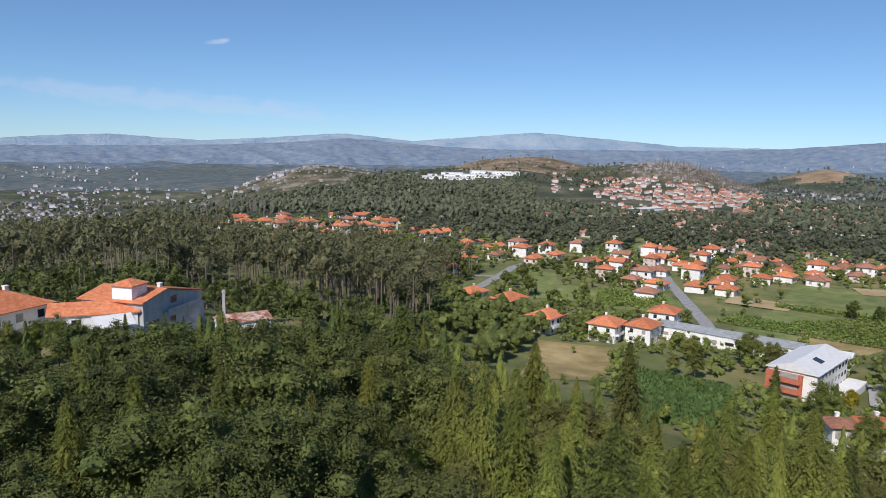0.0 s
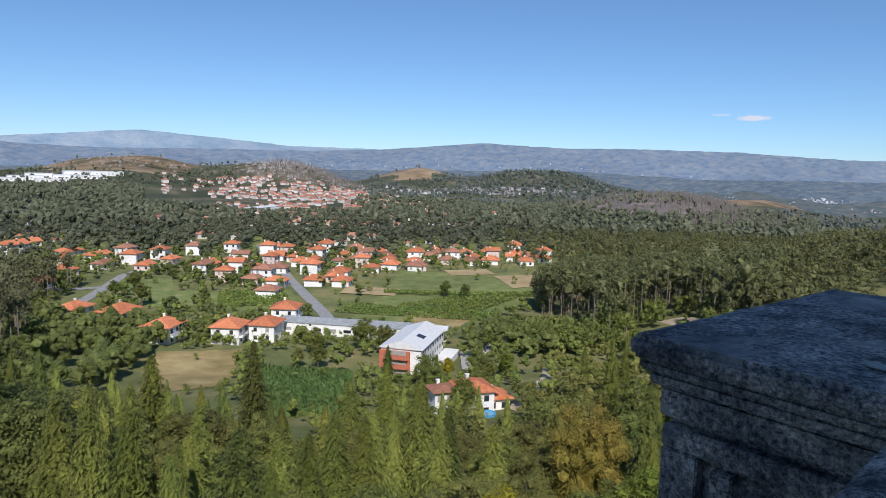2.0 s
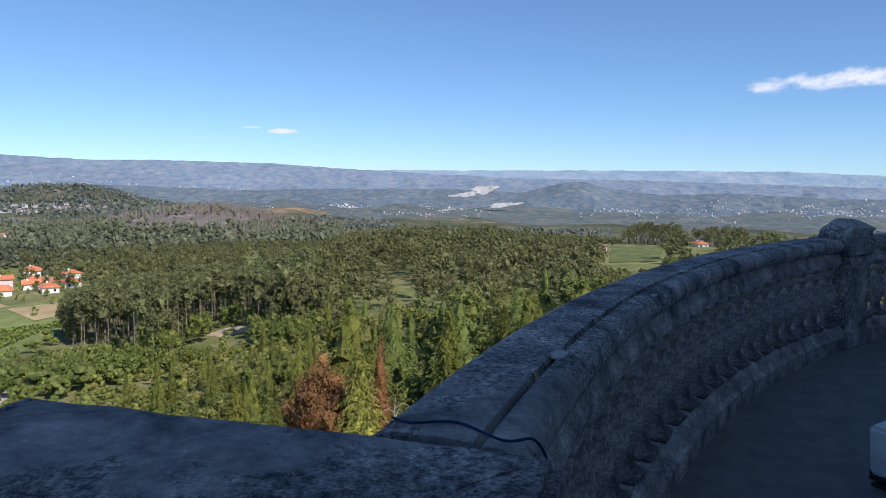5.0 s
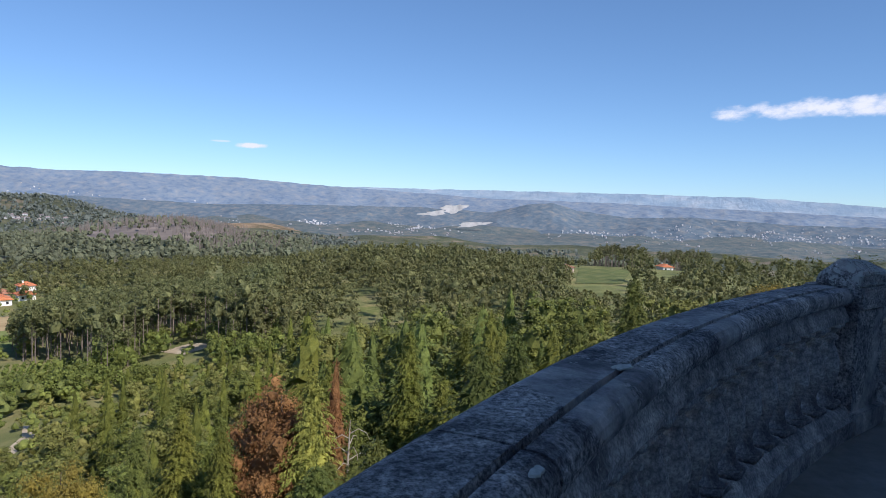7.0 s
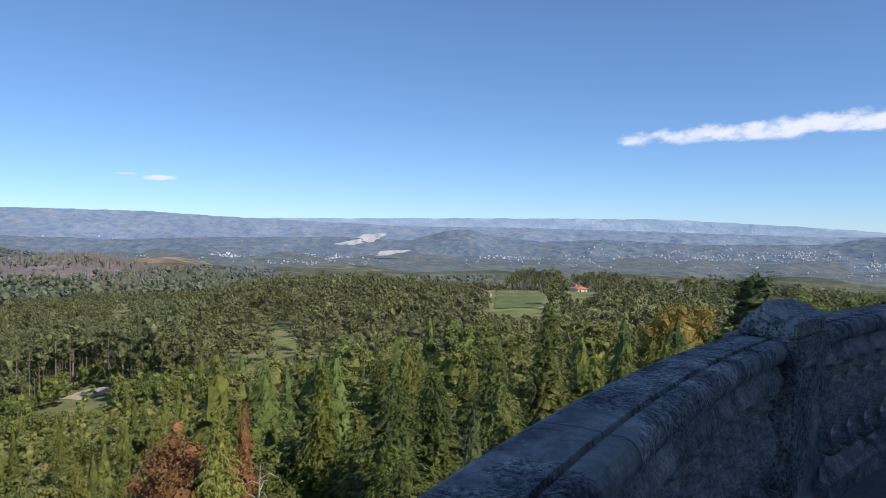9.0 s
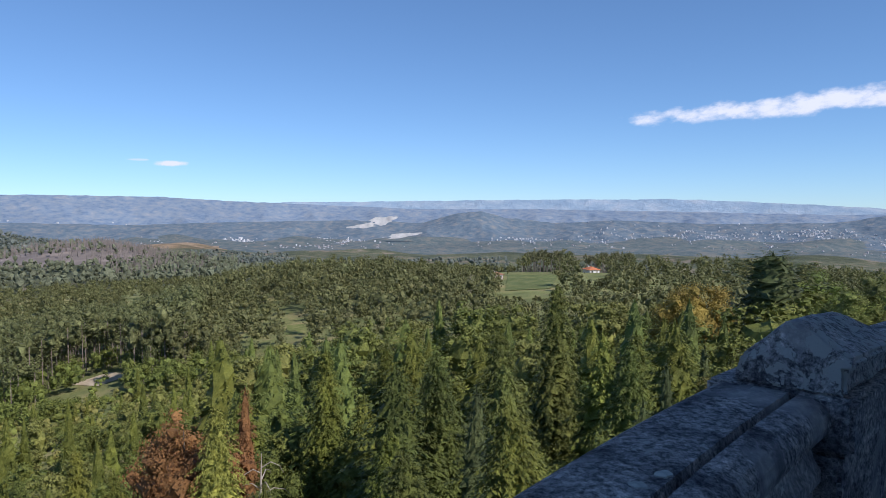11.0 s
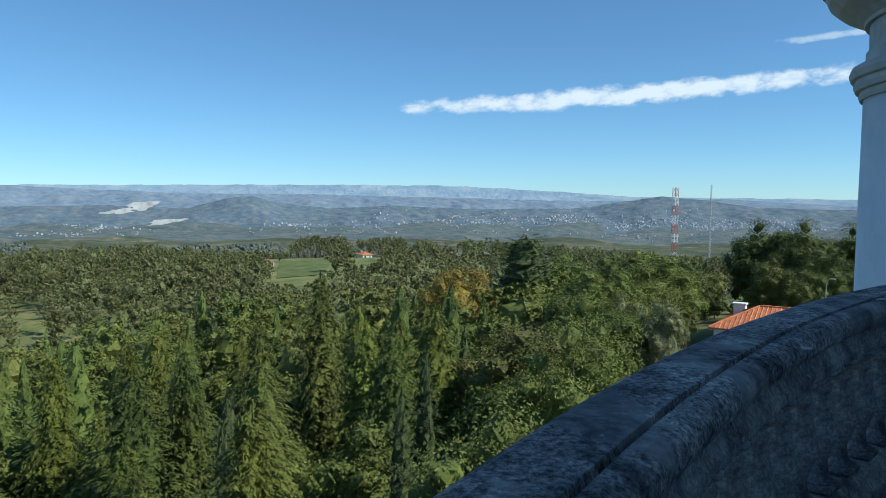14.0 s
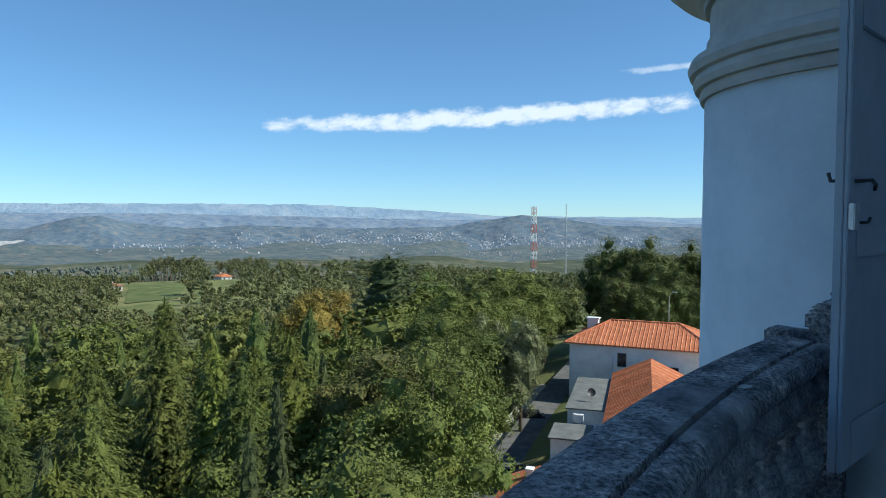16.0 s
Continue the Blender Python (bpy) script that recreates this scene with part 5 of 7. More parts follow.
def shrubs():
    """Low growth that covers the ground between the trees."""
    rng = np.random.default_rng(77)
    sets = {"holm": [], "olive": [], "oak": []}
    for az0, az1, r0, r1, n in ((-24, 20, 26, 150, 420), (20, 58, 26, 110, 520), (58, 80, 26, 215, 950), (80, 142, 26, 200, 500)):
        for _ in range(n):
            az, r = rng.uniform(az0, az1), math.sqrt(rng.uniform(r0 * r0, r1 * r1))
            x, y = polar(az, r)
            if open_ground(x, y) or az > 122 and r < 125:
                continue
            h = rng.uniform(1.4, 4.2)
            q = sets["holm" if az < 20 else "olive" if rng.random() < 0.5 else "oak"]
            for k in range(4):
                c = np.array([x, y, gz(x, y) + h * 0.42]) + rng.normal(0, 0.3, 3) * h * np.array([1, 1, 0.5])
                br = h * rng.uniform(0.22, 0.38)
                q.append(tuft(c, (br * 0.65, br * 0.65, br * 0.6), rng, 1, 0.4))
                d = unit(rng.normal(size=(12, 3)) + np.array([0, 0, 0.4]))
                nrm = unit(d + rng.normal(0, 0.4, (12, 3)))
                u = unit(np.cross(nrm, rng.normal(size=(12, 3))))
                q.append(leaves(c + d * br * rng.uniform(0.55, 1.25, (12, 1)), u * 0.34, np.cross(nrm, u) * 0.13))
    for key, parts in sets.items():
        v, f = joined(parts)
        tagged(raw("undergrowth", v, f, KINDS[key]["mats"][0]), "low green undergrowth between the trees", "shrubs", kind="stuff")


shrubs()


def dead_tree(x, y, h):
    """A bare bleached tree with crooked limbs."""
    t = thing("dead_tree", Matrix.Translation((x, y, gz(x, y) - 0.2)), "bare dead tree with bleached grey branches", "tree")
    bm = bmesh.new()
    tube(bm, [(0, 0, 0), (0.1, 0, h * 0.4), (-0.2, 0.1, h * 0.75), (0, 0, h)], [0.22, 0.17, 0.11, 0.02], 7)
    part("trunk", bm, M_DEADWOOD, t)
    for k in range(16):
        bm = bmesh.new()
        z, a, L = h * (0.45 + 0.5 * k / 16), k * 2.4, 2.8 - 1.4 * k / 16
        d = Vector((math.cos(a), math.sin(a), 0))
        tube(bm, [(0, 0, z), d * L * 0.5 + Vector((0, 0, z + 0.5)), d * L + Vector((0, 0, z + 0.2)), d * L * 1.3 + Vector((0.2, 0.1, z - 0.5))], [0.055, 0.04, 0.026, 0.008], 5)
        part("branch", bm, M_DEADWOOD, t)
    return t


dead_tree(*polar(81.9, 66), 15.2)
dead_tree(*polar(96.5, 300), 14)


# the wooded ridge's outline: headings and elevations
CREST_AZ = [55, 57.5, 58.6, 60.8, 64.8, 67.6, 70, 72.5, 76, 79.5, 81.2, 83.5, 86.7, 90, 93.5, 96.3, 99.8, 100.7, 103.5, 105.4, 108.1, 112.7, 114, 117, 119, 122, 125.5, 129, 133, 145]
CREST_EL = [-9.5, -8.6, -7.8, -7.0, -6.7, -6.2, -6.3, -5.7, -4.8, -3.8, -3.5, -2.95, -3.1, -3.3, -3.8, -4.1, -4.25, -3.0, -2.9, -3.35, -2.95, -3.5, -2.75, -2.95, -3.35, -3.5, -3.7, -4.0, -4.0, -4.2]


def woods(name, label, zones, leaf, mat, boughs, size, seed, trunks=None):
    """Far woodland as one mesh: each tree a few rounded boughs with loose leaf clumps."""
    rng = np.random.default_rng(seed)
    parts, stems = [], []
    for az0, az1, r0, r1, n, h0, h1, slim in zones:
        for _ in range(n):
            az = rng.uniform(az0, az1)
            r = math.sqrt(rng.uniform(r0 * r0, r1 * r1))
            x, y = polar(az, r)
            if 560 < r < 2100 and cover(x, y)[0] not in ("", "wood") and rng.random() < 0.9:
                continue
            if r < 560 and (open_far(x, y) or in_field(x, y) or r < 200 and open_ground(x, y)):
                continue
            z, h = gz(x, y), rng.uniform(h0, h1)
            for a0, a1, far_, fall in GAPS:
                if a0 < az < a1 and r < far_:
                    h = min(h, EYE - r * fall - z)
            if r < 560 and az > 55:
                top = float(np.interp(az, CREST_AZ, CREST_EL)) if r < 380 or az > 76 else -4.9
                h = min(h, EYE + r * math.tan(radians(top + rng.uniform(-0.5, 0.12))) - z)
            if h < 3:
                continue
            w = h * slim * rng.uniform(0.8, 1.25)
            lo = rng.uniform(*trunks) if trunks else 0.08
            c = np.array([x, y, z + h * (lo + 1) / 2])
            rad = np.array([w, w, h * (1 - lo) / 2])
            for k in range(boughs):
                d = unit(rng.normal(size=3) + np.array([0, 0, 0.25]))
                q = c + d * rad * rng.uniform(0.25, 0.72)
                br = w * rng.uniform(0.38, 0.66)
                core_r = br * (0.42 if leaf else 1.25)
                parts.append(tuft(q, (core_r, core_r, core_r * rng.uniform(0.7, 1.4)), rng, 1, 0.5 if leaf else 0.6))
                tall = np.array([1, 1, rng.uniform(0.7, 1.35)])
                if leaf:
                    d = unit(rng.normal(size=(leaf, 3)) + np.array([0, 0, 0.4]))
                    p = q + d * tall * br * rng.uniform(0.5, 1.3, (leaf, 1))
                    nrm = unit(d + rng.normal(0, 0.55, (leaf, 3)))
                    u = unit(np.cross(nrm, rng.normal(size=(leaf, 3))))
                    v = np.cross(nrm, u)
                    kk = size * rng.uniform(0.6, 1.3, (leaf, 1))
                    parts.append(leaves(p, u * kk * 1.5, v * kk * 0.6))
            if trunks:
                a = rng.random() * 6.28
                o = np.array([0.22 * math.cos(a), 0.22 * math.sin(a), 0])
                stems.append((np.array([[x, y, z - 0.5] - o, [x, y, z - 0.5] + o, [x, y, z + h * 0.7] + o * 0.5, [x, y, z + h * 0.7] - o * 0.5]), np.array([[0, 1, 2, 3]])))
                o = o[[1, 0, 2]] * np.array([-1, 1, 1])
                stems.append((np.array([[x, y, z - 0.5] - o, [x, y, z - 0.5] + o, [x, y, z + h * 0.7] + o * 0.5, [x, y, z + h * 0.7] - o * 0.5]), np.array([[0, 1, 2, 3]])))
    v, f = joined(parts)
    ob = raw(name, v, f, mat)
    tagged(ob, label, "woods", kind="stuff")
    if stems:
        v, f = joined(stems)
        st = raw("eucalyptus_trunks", v, f, M_PALEBARK)
        tagged(st, "pale bare trunks of the eucalyptus wood", "tree trunks", kind="stuff")
    return ob


FAR_CLEAR = [(231, 88, 9), (281, 37, 11), (378, -74, 24), (352, -66, 14), (402, -80, 26), (420, -84, 16)]


def open_far(x, y):
    return any((x - a) ** 2 + (y - b) ** 2 < c * c for a, b, c in FAR_CLEAR)


for key, parts_ in GROVE.items():
    v, f = joined(parts_)
    if key == "stem":
        st = raw("grove_trunks", v, [tuple(dict.fromkeys(q)) for q in f.tolist()], M_BARK)
        tagged(st, "brown trunks of the trees further down the slope", "tree trunks", kind="stuff")
    else:
        tagged(raw("grove", v, f, KINDS[key]["mats"][0]), KINDS[key]["label"].replace("tree among", "trees among").replace("among other trees", "massed on the slope"), "woods", kind="stuff")

woods("eucalyptus_wood", "dark eucalyptus wood with tall pale trunks", [(-26, 3, 168, 400, 520, 14, 23, 0.17), (3, 19.5, 205, 330, 300, 15, 24, 0.17), (19, 22, 300, 330, 16, 15, 18, 0.16), (100.5, 104.5, 480, 520, 60, 16, 24, 0.15), (105.5, 109, 500, 540, 50, 14, 22, 0.15)], 30, L_EUCA, 6, 0.40, 5, (0.3, 0.5))
woods("dense_grove", "dense dark grove of tall rounded trees", [(57.5, 75.5, 222, 330, 420, 15, 27, 0.19)], 34, L_GROVE, 8, 0.40, 15, (0.1, 0.3))
woods("wood_edge", "low mixed trees along the edge of the dense grove", [(57, 76, 204, 236, 150, 4, 9, 0.40), (62, 76, 232, 262, 120, 5, 10, 0.40)], 26, L_OAK, 7, 0.32, 8)
woods("wood_edge", "low dark trees along the edge of the eucalyptus wood", [(-26, 19.5, 146, 205, 240, 5, 11, 0.36)], 26, L_HOLM, 7, 0.32, 9)
woods("hill_wood", "mixed green woodland on the ridge", [(74, 100, 215, 420, 760, 9, 20, 0.22), (60, 100, 330, 560, 700, 9, 19, 0.2), (55, 78, 380, 560, 420, 6, 11, 0.3), (100, 145, 190, 470, 1000, 9, 19, 0.23)], 24, L_FARWOOD, 5, 0.46, 6)


# ---- fields, roads, village ----
def drape(name, corners, mat, label, category, n=14, lift=0.12):
    """A patch of land between four corners, laid on the ground."""
    a, b, c, d = [np.array(p, float) for p in corners]
    s = np.linspace(0, 1, n + 1)
    U, V = np.meshgrid(s, s)
    P = (a * (1 - U)[..., None] + b * U[..., None]) * (1 - V)[..., None] + (d * (1 - U)[..., None] + c * U[..., None]) * V[..., None]
    P = P.reshape(-1, 2)
    v = np.c_[P, ground_z(P[:, 0], P[:, 1]) + lift]
    i, j = np.meshgrid(np.arange(n), np.arange(n))
    q = (j * (n + 1) + i).ravel()
    ob = raw(name, v, np.stack([q, q + 1, q + n + 2, q + n + 1], -1), mat)
    return tagged(ob, label, category, kind="structure")


def strip(name, pts, w, mat, label, category="road", lift=0.2):
    """A road along a line of points."""
    pts = [np.array(p, float) for p in pts]
    fine = [pts[k] + (pts[k + 1] - pts[k]) * f for k in range(len(pts) - 1) for f in np.arange(0, 1, 0.05)] + [pts[-1]]
    v, f = [], []
    for k, p in enumerate(fine):
        d = fine[min(k + 1, len(fine) - 1)] - fine[max(k - 1, 0)]
        nrm = np.array([-d[1], d[0]]) / np.hypot(*d)
        for s in (-1, 1):
            e = p + nrm * w / 2 * s
            v.append((e[0], e[1], gz(*p) + lift))
    for k in range(len(fine) - 1):
        f.append((2 * k, 2 * k + 2, 2 * k + 3, 2 * k + 1))
    return tagged(raw(name, v, f, mat), label, category, kind="structure")


drape("ground_field", [(80, 110), (110, 157), (123, 134), (95, 103)], M_VINE, "dark green maize field", "field")
drape("ground_field", [(70, 144), (97, 188), (119, 177), (94, 146)], M_DRY, "dry brown grass field", "field")
drape("ground_field", [(166, 184), (189, 146), (252, 158), (212, 210)], M_GRASS, "green meadow with rows of vines", "field", lift=0.14)
drape("ground_field", [(178, 168), (187, 150), (210, 157), (196, 182)], M_DRY, "strip of dry grass", "field", lift=0.3)
drape("ground_field", [(213, 212), (252, 160), (300, 200), (264, 250)], M_GRASS, "bright green pasture", "field", lift=0.18)
drape("ground_field", [(200, 225), (213, 205), (226, 214), (214, 236)], M_STRAW, "ploughed straw-coloured field", "field", lift=0.35)
drape("ground_field", [(262, 178), (282, 168), (300, 190), (285, 206)], M_STRAW, "ploughed straw-coloured field", "field", lift=0.35)
drape("ground_field", [(272, 222), (290, 208), (300, 222), (282, 236)], M_STRAW, "straw-coloured stubble field", "field", lift=0.35)
drape("ground_field", [(128, 250), (143, 240), (160, 268), (140, 282)], M_GRASS, "green garden plot", "field")
drape("ground_field", [(142, 230), (172, 214), (190, 246), (160, 262)], M_GRASS, "green meadow among houses", "field")
drape("ground_field", [(128, 262), (142, 255), (165, 300), (146, 312)], M_GRASS, "rough grass plot beside the road", "field", lift=0.2)
drape("ground_field", [(225, 360), (262, 345), (300, 400), (262, 420)], M_GRASS, "green plot behind the village", "field")
drape("ground_field", [(330, 440), (372, 420), (400, 470), (356, 500)], M_GRASS, "green plot below the hillside village", "field")
drape("ground_field", [(222, 86), (232, 98), (240, 90), (231, 78)], M_TRACK, "bare sandy clearing in the wood", "clearing")
drape("ground_field", [polar(81.9, 274), polar(82.1, 294), polar(83.7, 290), polar(83.5, 270)], M_VINE, "bright grass clearing in the wood", "field")
drape("ground_field", [polar(99.2, 345), polar(99.4, 430), polar(103.4, 430), polar(102.8, 350)], M_LAWN, "green meadow on the ridge", "field", lift=0.3)
drape("ground_field", [(186, 126), (212, 140), (226, 118), (196, 104)], M_VINE, "rough green vineyard slope", "field")
strip("road_main", [(270, 380), (224, 297), (206, 267), (170, 200), (158, 180)], 4.8, M_ROAD, "pale straight asphalt road through the village")
strip("road_side", [(100, 255), (108, 267), (132, 295), (152, 320), (171, 335), (190, 338), (226, 345)], 4.6, M_ROAD, "grey side road climbing to the houses")
strip("road_fork", [(134, 297), (122, 300), (112, 310)], 4.5, M_ROAD, "grey side road at a junction")
strip("road_track", [(116, 78), (127, 83), (148, 90), (158, 96)], 2.4, M_TRACK, "sandy farm track")
strip("road_yard", [(150, 112), (164, 124), (184, 128)], 10, M_PAVE, "pale concrete yard beside the building", "yard")


def maize():
    rng = np.random.default_rng(3)
    parts = []
    a, b, c, d = [np.array(p, float) for p in ((80, 110), (110, 157), (123, 134), (95, 103))]
    for k in range(26):
        s = (k + 0.5) / 26
        p0, p1 = a + (d - a) * s, b + (c - b) * s
        n = 120
        t = (np.arange(n) + rng.random(n)) / n
        P = p0 + (p1 - p0) * t[:, None] + rng.normal(0, 0.12, (n, 2))
        z = ground_z(P[:, 0], P[:, 1])
        C = np.c_[P, z + rng.uniform(0.5, 1.1, n)]
        u = unit(np.c_[rng.normal(size=(n, 2)), np.full(n, 0.3)]) * 0.45
        parts.append(quads(C, u, np.c_[np.zeros((n, 2)), np.full(n, 0.8)] + rng.normal(0, 0.15, (n, 3))))
    v, f = joined(parts)
    tagged(raw("maize", v, f, L_MAIZE), "rows of tall green maize plants", "crops", kind="stuff")


maize()


def vine_rows(name, a, b, c, d, rows_n, step, label):
    """Rows of low trained vines with posts, joined."""
    rng = np.random.default_rng(len(name))
    parts = []
    a, b, c, d = [np.array(p, float) for p in (a, b, c, d)]
    for k in range(rows_n):
        s = (k + 0.5) / rows_n
        p0, p1 = a + (d - a) * s, b + (c - b) * s
        n = int(2.2 * np.hypot(*(p1 - p0)) / step)
        t = (np.arange(n) + rng.random(n)) / n
        P = p0 + (p1 - p0) * t[:, None] + rng.normal(0, 0.3, (n, 2))
        C = np.c_[P, ground_z(P[:, 0], P[:, 1]) + rng.uniform(0.5, 1.7, n)]
        u = unit(rng.normal(size=(n, 3))) * 0.36
        w = unit(np.cross(u, rng.normal(size=(n, 3)))) * 0.28
        parts.append(quads(C, u, w))
    v, f = joined(parts)
    tagged(raw(name, v, f, L_VINE), label, "vines", kind="stuff")


vine_rows("vine_row", (172, 198), (200, 150), (216, 152), (188, 204), 4, 0.25, "rows of trained vines along the meadow edge")
vine_rows("vineyard", (186, 126), (212, 140), (226, 118), (196, 104), 12, 0.35, "rows of vines on a rough slope")
vine_rows("vine_row", (146, 233), (170, 219), (186, 246), (163, 259), 9, 0.28, "rows of trained vines in a plot among the houses")
vine_rows("vine_row", (204, 158), (244, 162), (228, 186), (196, 190), 7, 0.3, "rows of trained vines across the meadow")
vine_rows("hedge_line", (213, 212), (252, 160), (256, 162), (217, 215), 3, 0.3, "green hedges between the fields")


def window(parent, x, y, z, w, h, rot, shut=False):
    """A window on a far house: frame, and a pane or a shutter in it."""
    bm = bmesh.new()
    box(bm, -w / 2 - 0.07, w / 2 + 0.07, -0.05, 0.04, -0.09, h + 0.07)
    fr = part("window", bm, M_PAVE, parent)
    fr.matrix_local = Matrix.Translation((x, y, z)) @ Matrix.Rotation(radians(rot), 4, "Z")
    bm = bmesh.new()
    box(bm, -w / 2, w / 2, -0.065, -0.052, 0, h)
    part("shutter" if shut else "pane", bm, M_SHUTTER if shut else M_PANE, fr)
    return fr


def roof_hip(bm, w, d, z, rise, over=0.5, gable=False):
    a, b = w / 2 + over, d / 2 + over
    k = 0 if gable else min(b, a) * 0.92
    th = 0.14
    for dz in (0,):
        p = [(-a, -b, z), (a, -b, z), (a, b, z), (-a, b, z), (-a + k, 0, z + rise), (a - k, 0, z + rise)]
        top = [bm.verts.new((q[0], q[1], q[2] + th)) for q in p]
        bot = [bm.verts.new(q) for q in p[:4]]
        for f in ((0, 1, 5, 4), (1, 2, 5), (2, 3, 4, 5), (3, 0, 4)):
            bm.faces.new([top[i] for i in f])
        for i in range(4):
            bm.faces.new((bot[i], bot[(i + 1) % 4], top[(i + 1) % 4], top[i]))
        bm.faces.new(bot[::-1])
    return bm


def house(x, y, rot, w, d, floors, roof_mat, wall_mat, gable=False, balcony=False, label=None, rise=None):
    """A rendered village house with tiled roof, windows on all sides, door and chimney."""
    z = min(gz(x + u, y + v) for u in (-w / 2, 0, w / 2) for v in (-d / 2, 0, d / 2))
    hh = 2.55 * floors + 0.4
    t = thing("house", Matrix.Translation((x, y, z)) @ Matrix.Rotation(radians(rot), 4, "Z"), label or ("white rendered house with orange tiled roof" if roof_mat is M_TILE else "rendered house with weathered brown tiled roof"), "house", "village houses")
    bm = bmesh.new()
    box(bm, -w / 2, w / 2, -d / 2, d / 2, -1.2, hh)
    if gable:
        r = rise or d * 0.25
        for s in (-1, 1):
            vs = [bm.verts.new(p) for p in ((s * w / 2, -d / 2, hh), (s * w / 2, d / 2, hh), (s * w / 2, 0, hh + r))]
            bm.faces.new(vs)
    part("wall", bm, wall_mat, t)
    bm = bmesh.new()
    roof_hip(bm, w, d, hh + 0.01, rise or d * 0.25, 0.75, gable)
    part("roof", bm, roof_mat, t)
    bm = bmesh.new()
    box(bm, -0.35, 0.35, -0.3, 0.3, hh - 0.2, hh + d * 0.22 + 0.7)
    box(bm, -0.45, 0.45, -0.4, 0.4, hh + d * 0.22 + 0.7, hh + d * 0.22 + 0.85)
    ch = part("chimney", bm, wall_mat, t)
    ch.location = (w * 0.22, d * 0.12, 0)
    n = max(2, int(w / 3.2))
    for fl in range(floors):
        zz = 1.0 + 2.55 * fl
        for k in range(n):
            xx = -w / 2 + w * (k + 0.5) / n
            if fl == 0 and k == n // 2:
                bm = bmesh.new()
                box(bm, xx - 0.55, xx + 0.55, -d / 2 - 0.04, -d / 2 + 0.03, 0.15, 2.4)
                part("door", bm, M_SHUTTER, t)
            else:
                window(t, xx, -d / 2, zz, 1.2, 1.25, 0, random.random() < 0.4)
        for s in (-1, 1):
            for yy in (-d * 0.24, d * 0.24):
                window(t, s * w / 2, yy, zz, 1.0, 1.2, 90 * s, random.random() < 0.4)
    if balcony:
        bm = bmesh.new()
        box(bm, -w / 2, w * 0.1, -d / 2 - 1.3, -d / 2 - 0.002, 2.6, 2.75)
        box(bm, -w / 2, w * 0.1, -d / 2 - 1.3, -d / 2 - 1.2, 2.75, 3.6)
        part("balcony", bm, wall_mat, t)
    return t


def cluster(places, base, floors=(1, 1, 1, 2), size=(6.8, 9.6), walls=None):
    for k, (x, y) in enumerate(places):
        w = random.uniform(*size)
        d = random.uniform(6.5, 9)
        rm = M_TILE if random.random() < 0.7 else M_TILE_OLD
        wm = random.choice(walls or [M_WALL, M_WALL, M_WALL, M_WALL_PINK])
        house(x, y, base + random.choice((0, 0, 90)) + random.uniform(-8, 8), w, d, random.choice(floors), rm, wm, random.random() < 0.3)


# houses closest to the church
house(122, 188, 38, 9.5, 8.5, 2, M_TILE, M_WALL, balcony=True)
house(132, 183, 34, 9.5, 8, 2, M_TILE, M_WALL)
house(152, 199, 40, 9.5, 8.5, 2, M_TILE, M_WALL, balcony=True)
house(107, 229, 30, 11, 9, 2, M_TILE, M_WALL_PINK)
house(107, 200, 32, 10, 8.5, 2, M_TILE, M_WALL, balcony=True)
house(103, 254, 30, 10, 8, 1, M_TILE, M_WALL)
house(112.5, 86, 58, 7.5, 6.5, 2, M_TILE, M_WALL, label="white house with bright orange roof beside a small pool")
house(116.6, 83.4, 58, 4.6, 5, 1, M_TILE, M_WALL, True)
house(106.4, 89.4, 60, 4.2, 4, 2, M_TILE_OLD, M_WALL, label="tall narrow white house with old tiles")
cluster([(188, 342), (183, 304), (210, 322), (207, 298), (228, 338), (197, 274), (191, 257), (175, 241), (225, 307), (255, 332), (244, 311)], 35)
cluster([(224, 273), (246, 298), (261, 312), (252, 284), (219, 250), (213, 238), (230, 258), (259, 273), (291, 312), (250, 257), (265, 258), (272, 246)], 35)
cluster([(264, 284), (278, 272), (289, 284), (283, 258), (273, 247), (306, 267), (327, 280), (315, 257), (321, 246), (309, 238), (335, 243), (337, 230), (366, 249), (327, 214), (343, 213), (355, 220), (251, 345), (302, 250)], 40)
cluster([(50, 427), (42, 397), (65, 456), (68, 437), (78, 438), (77, 413), (90, 456), (96, 436), (105, 443), (113, 457), (103, 530), (124, 535), (148, 504), (140, 450), (139, 413), (169, 476)], 20, size=(8, 12))
cluster([(133, 337), (113, 313), (164, 372), (155, 345), (180, 374), (158, 392), (30, 440), (18, 455), (8, 468), (28, 470), (58, 480)], 25, size=(8, 12))

cluster([(196, 318), (240, 322), (236, 296), (270, 300), (276, 288), (296, 298), (310, 282), (318, 272), (298, 270), (333, 262), (346, 254), (352, 238), (318, 232), (345, 226), (205, 248), (186, 268), (181, 282), (214, 286), (200, 300), (168, 330), (172, 352), (146, 372), (192, 360), (216, 366), (238, 362), (264, 352), (282, 330), (300, 322)], 38, size=(6, 9))
cluster([(34, 420), (54, 446), (60, 424), (86, 426), (72, 470), (100, 470), (118, 440), (128, 470), (112, 420), (84, 395), (44, 462), (140, 520), (128, 500), (156, 440), (180, 430)], 20, size=(7, 10))


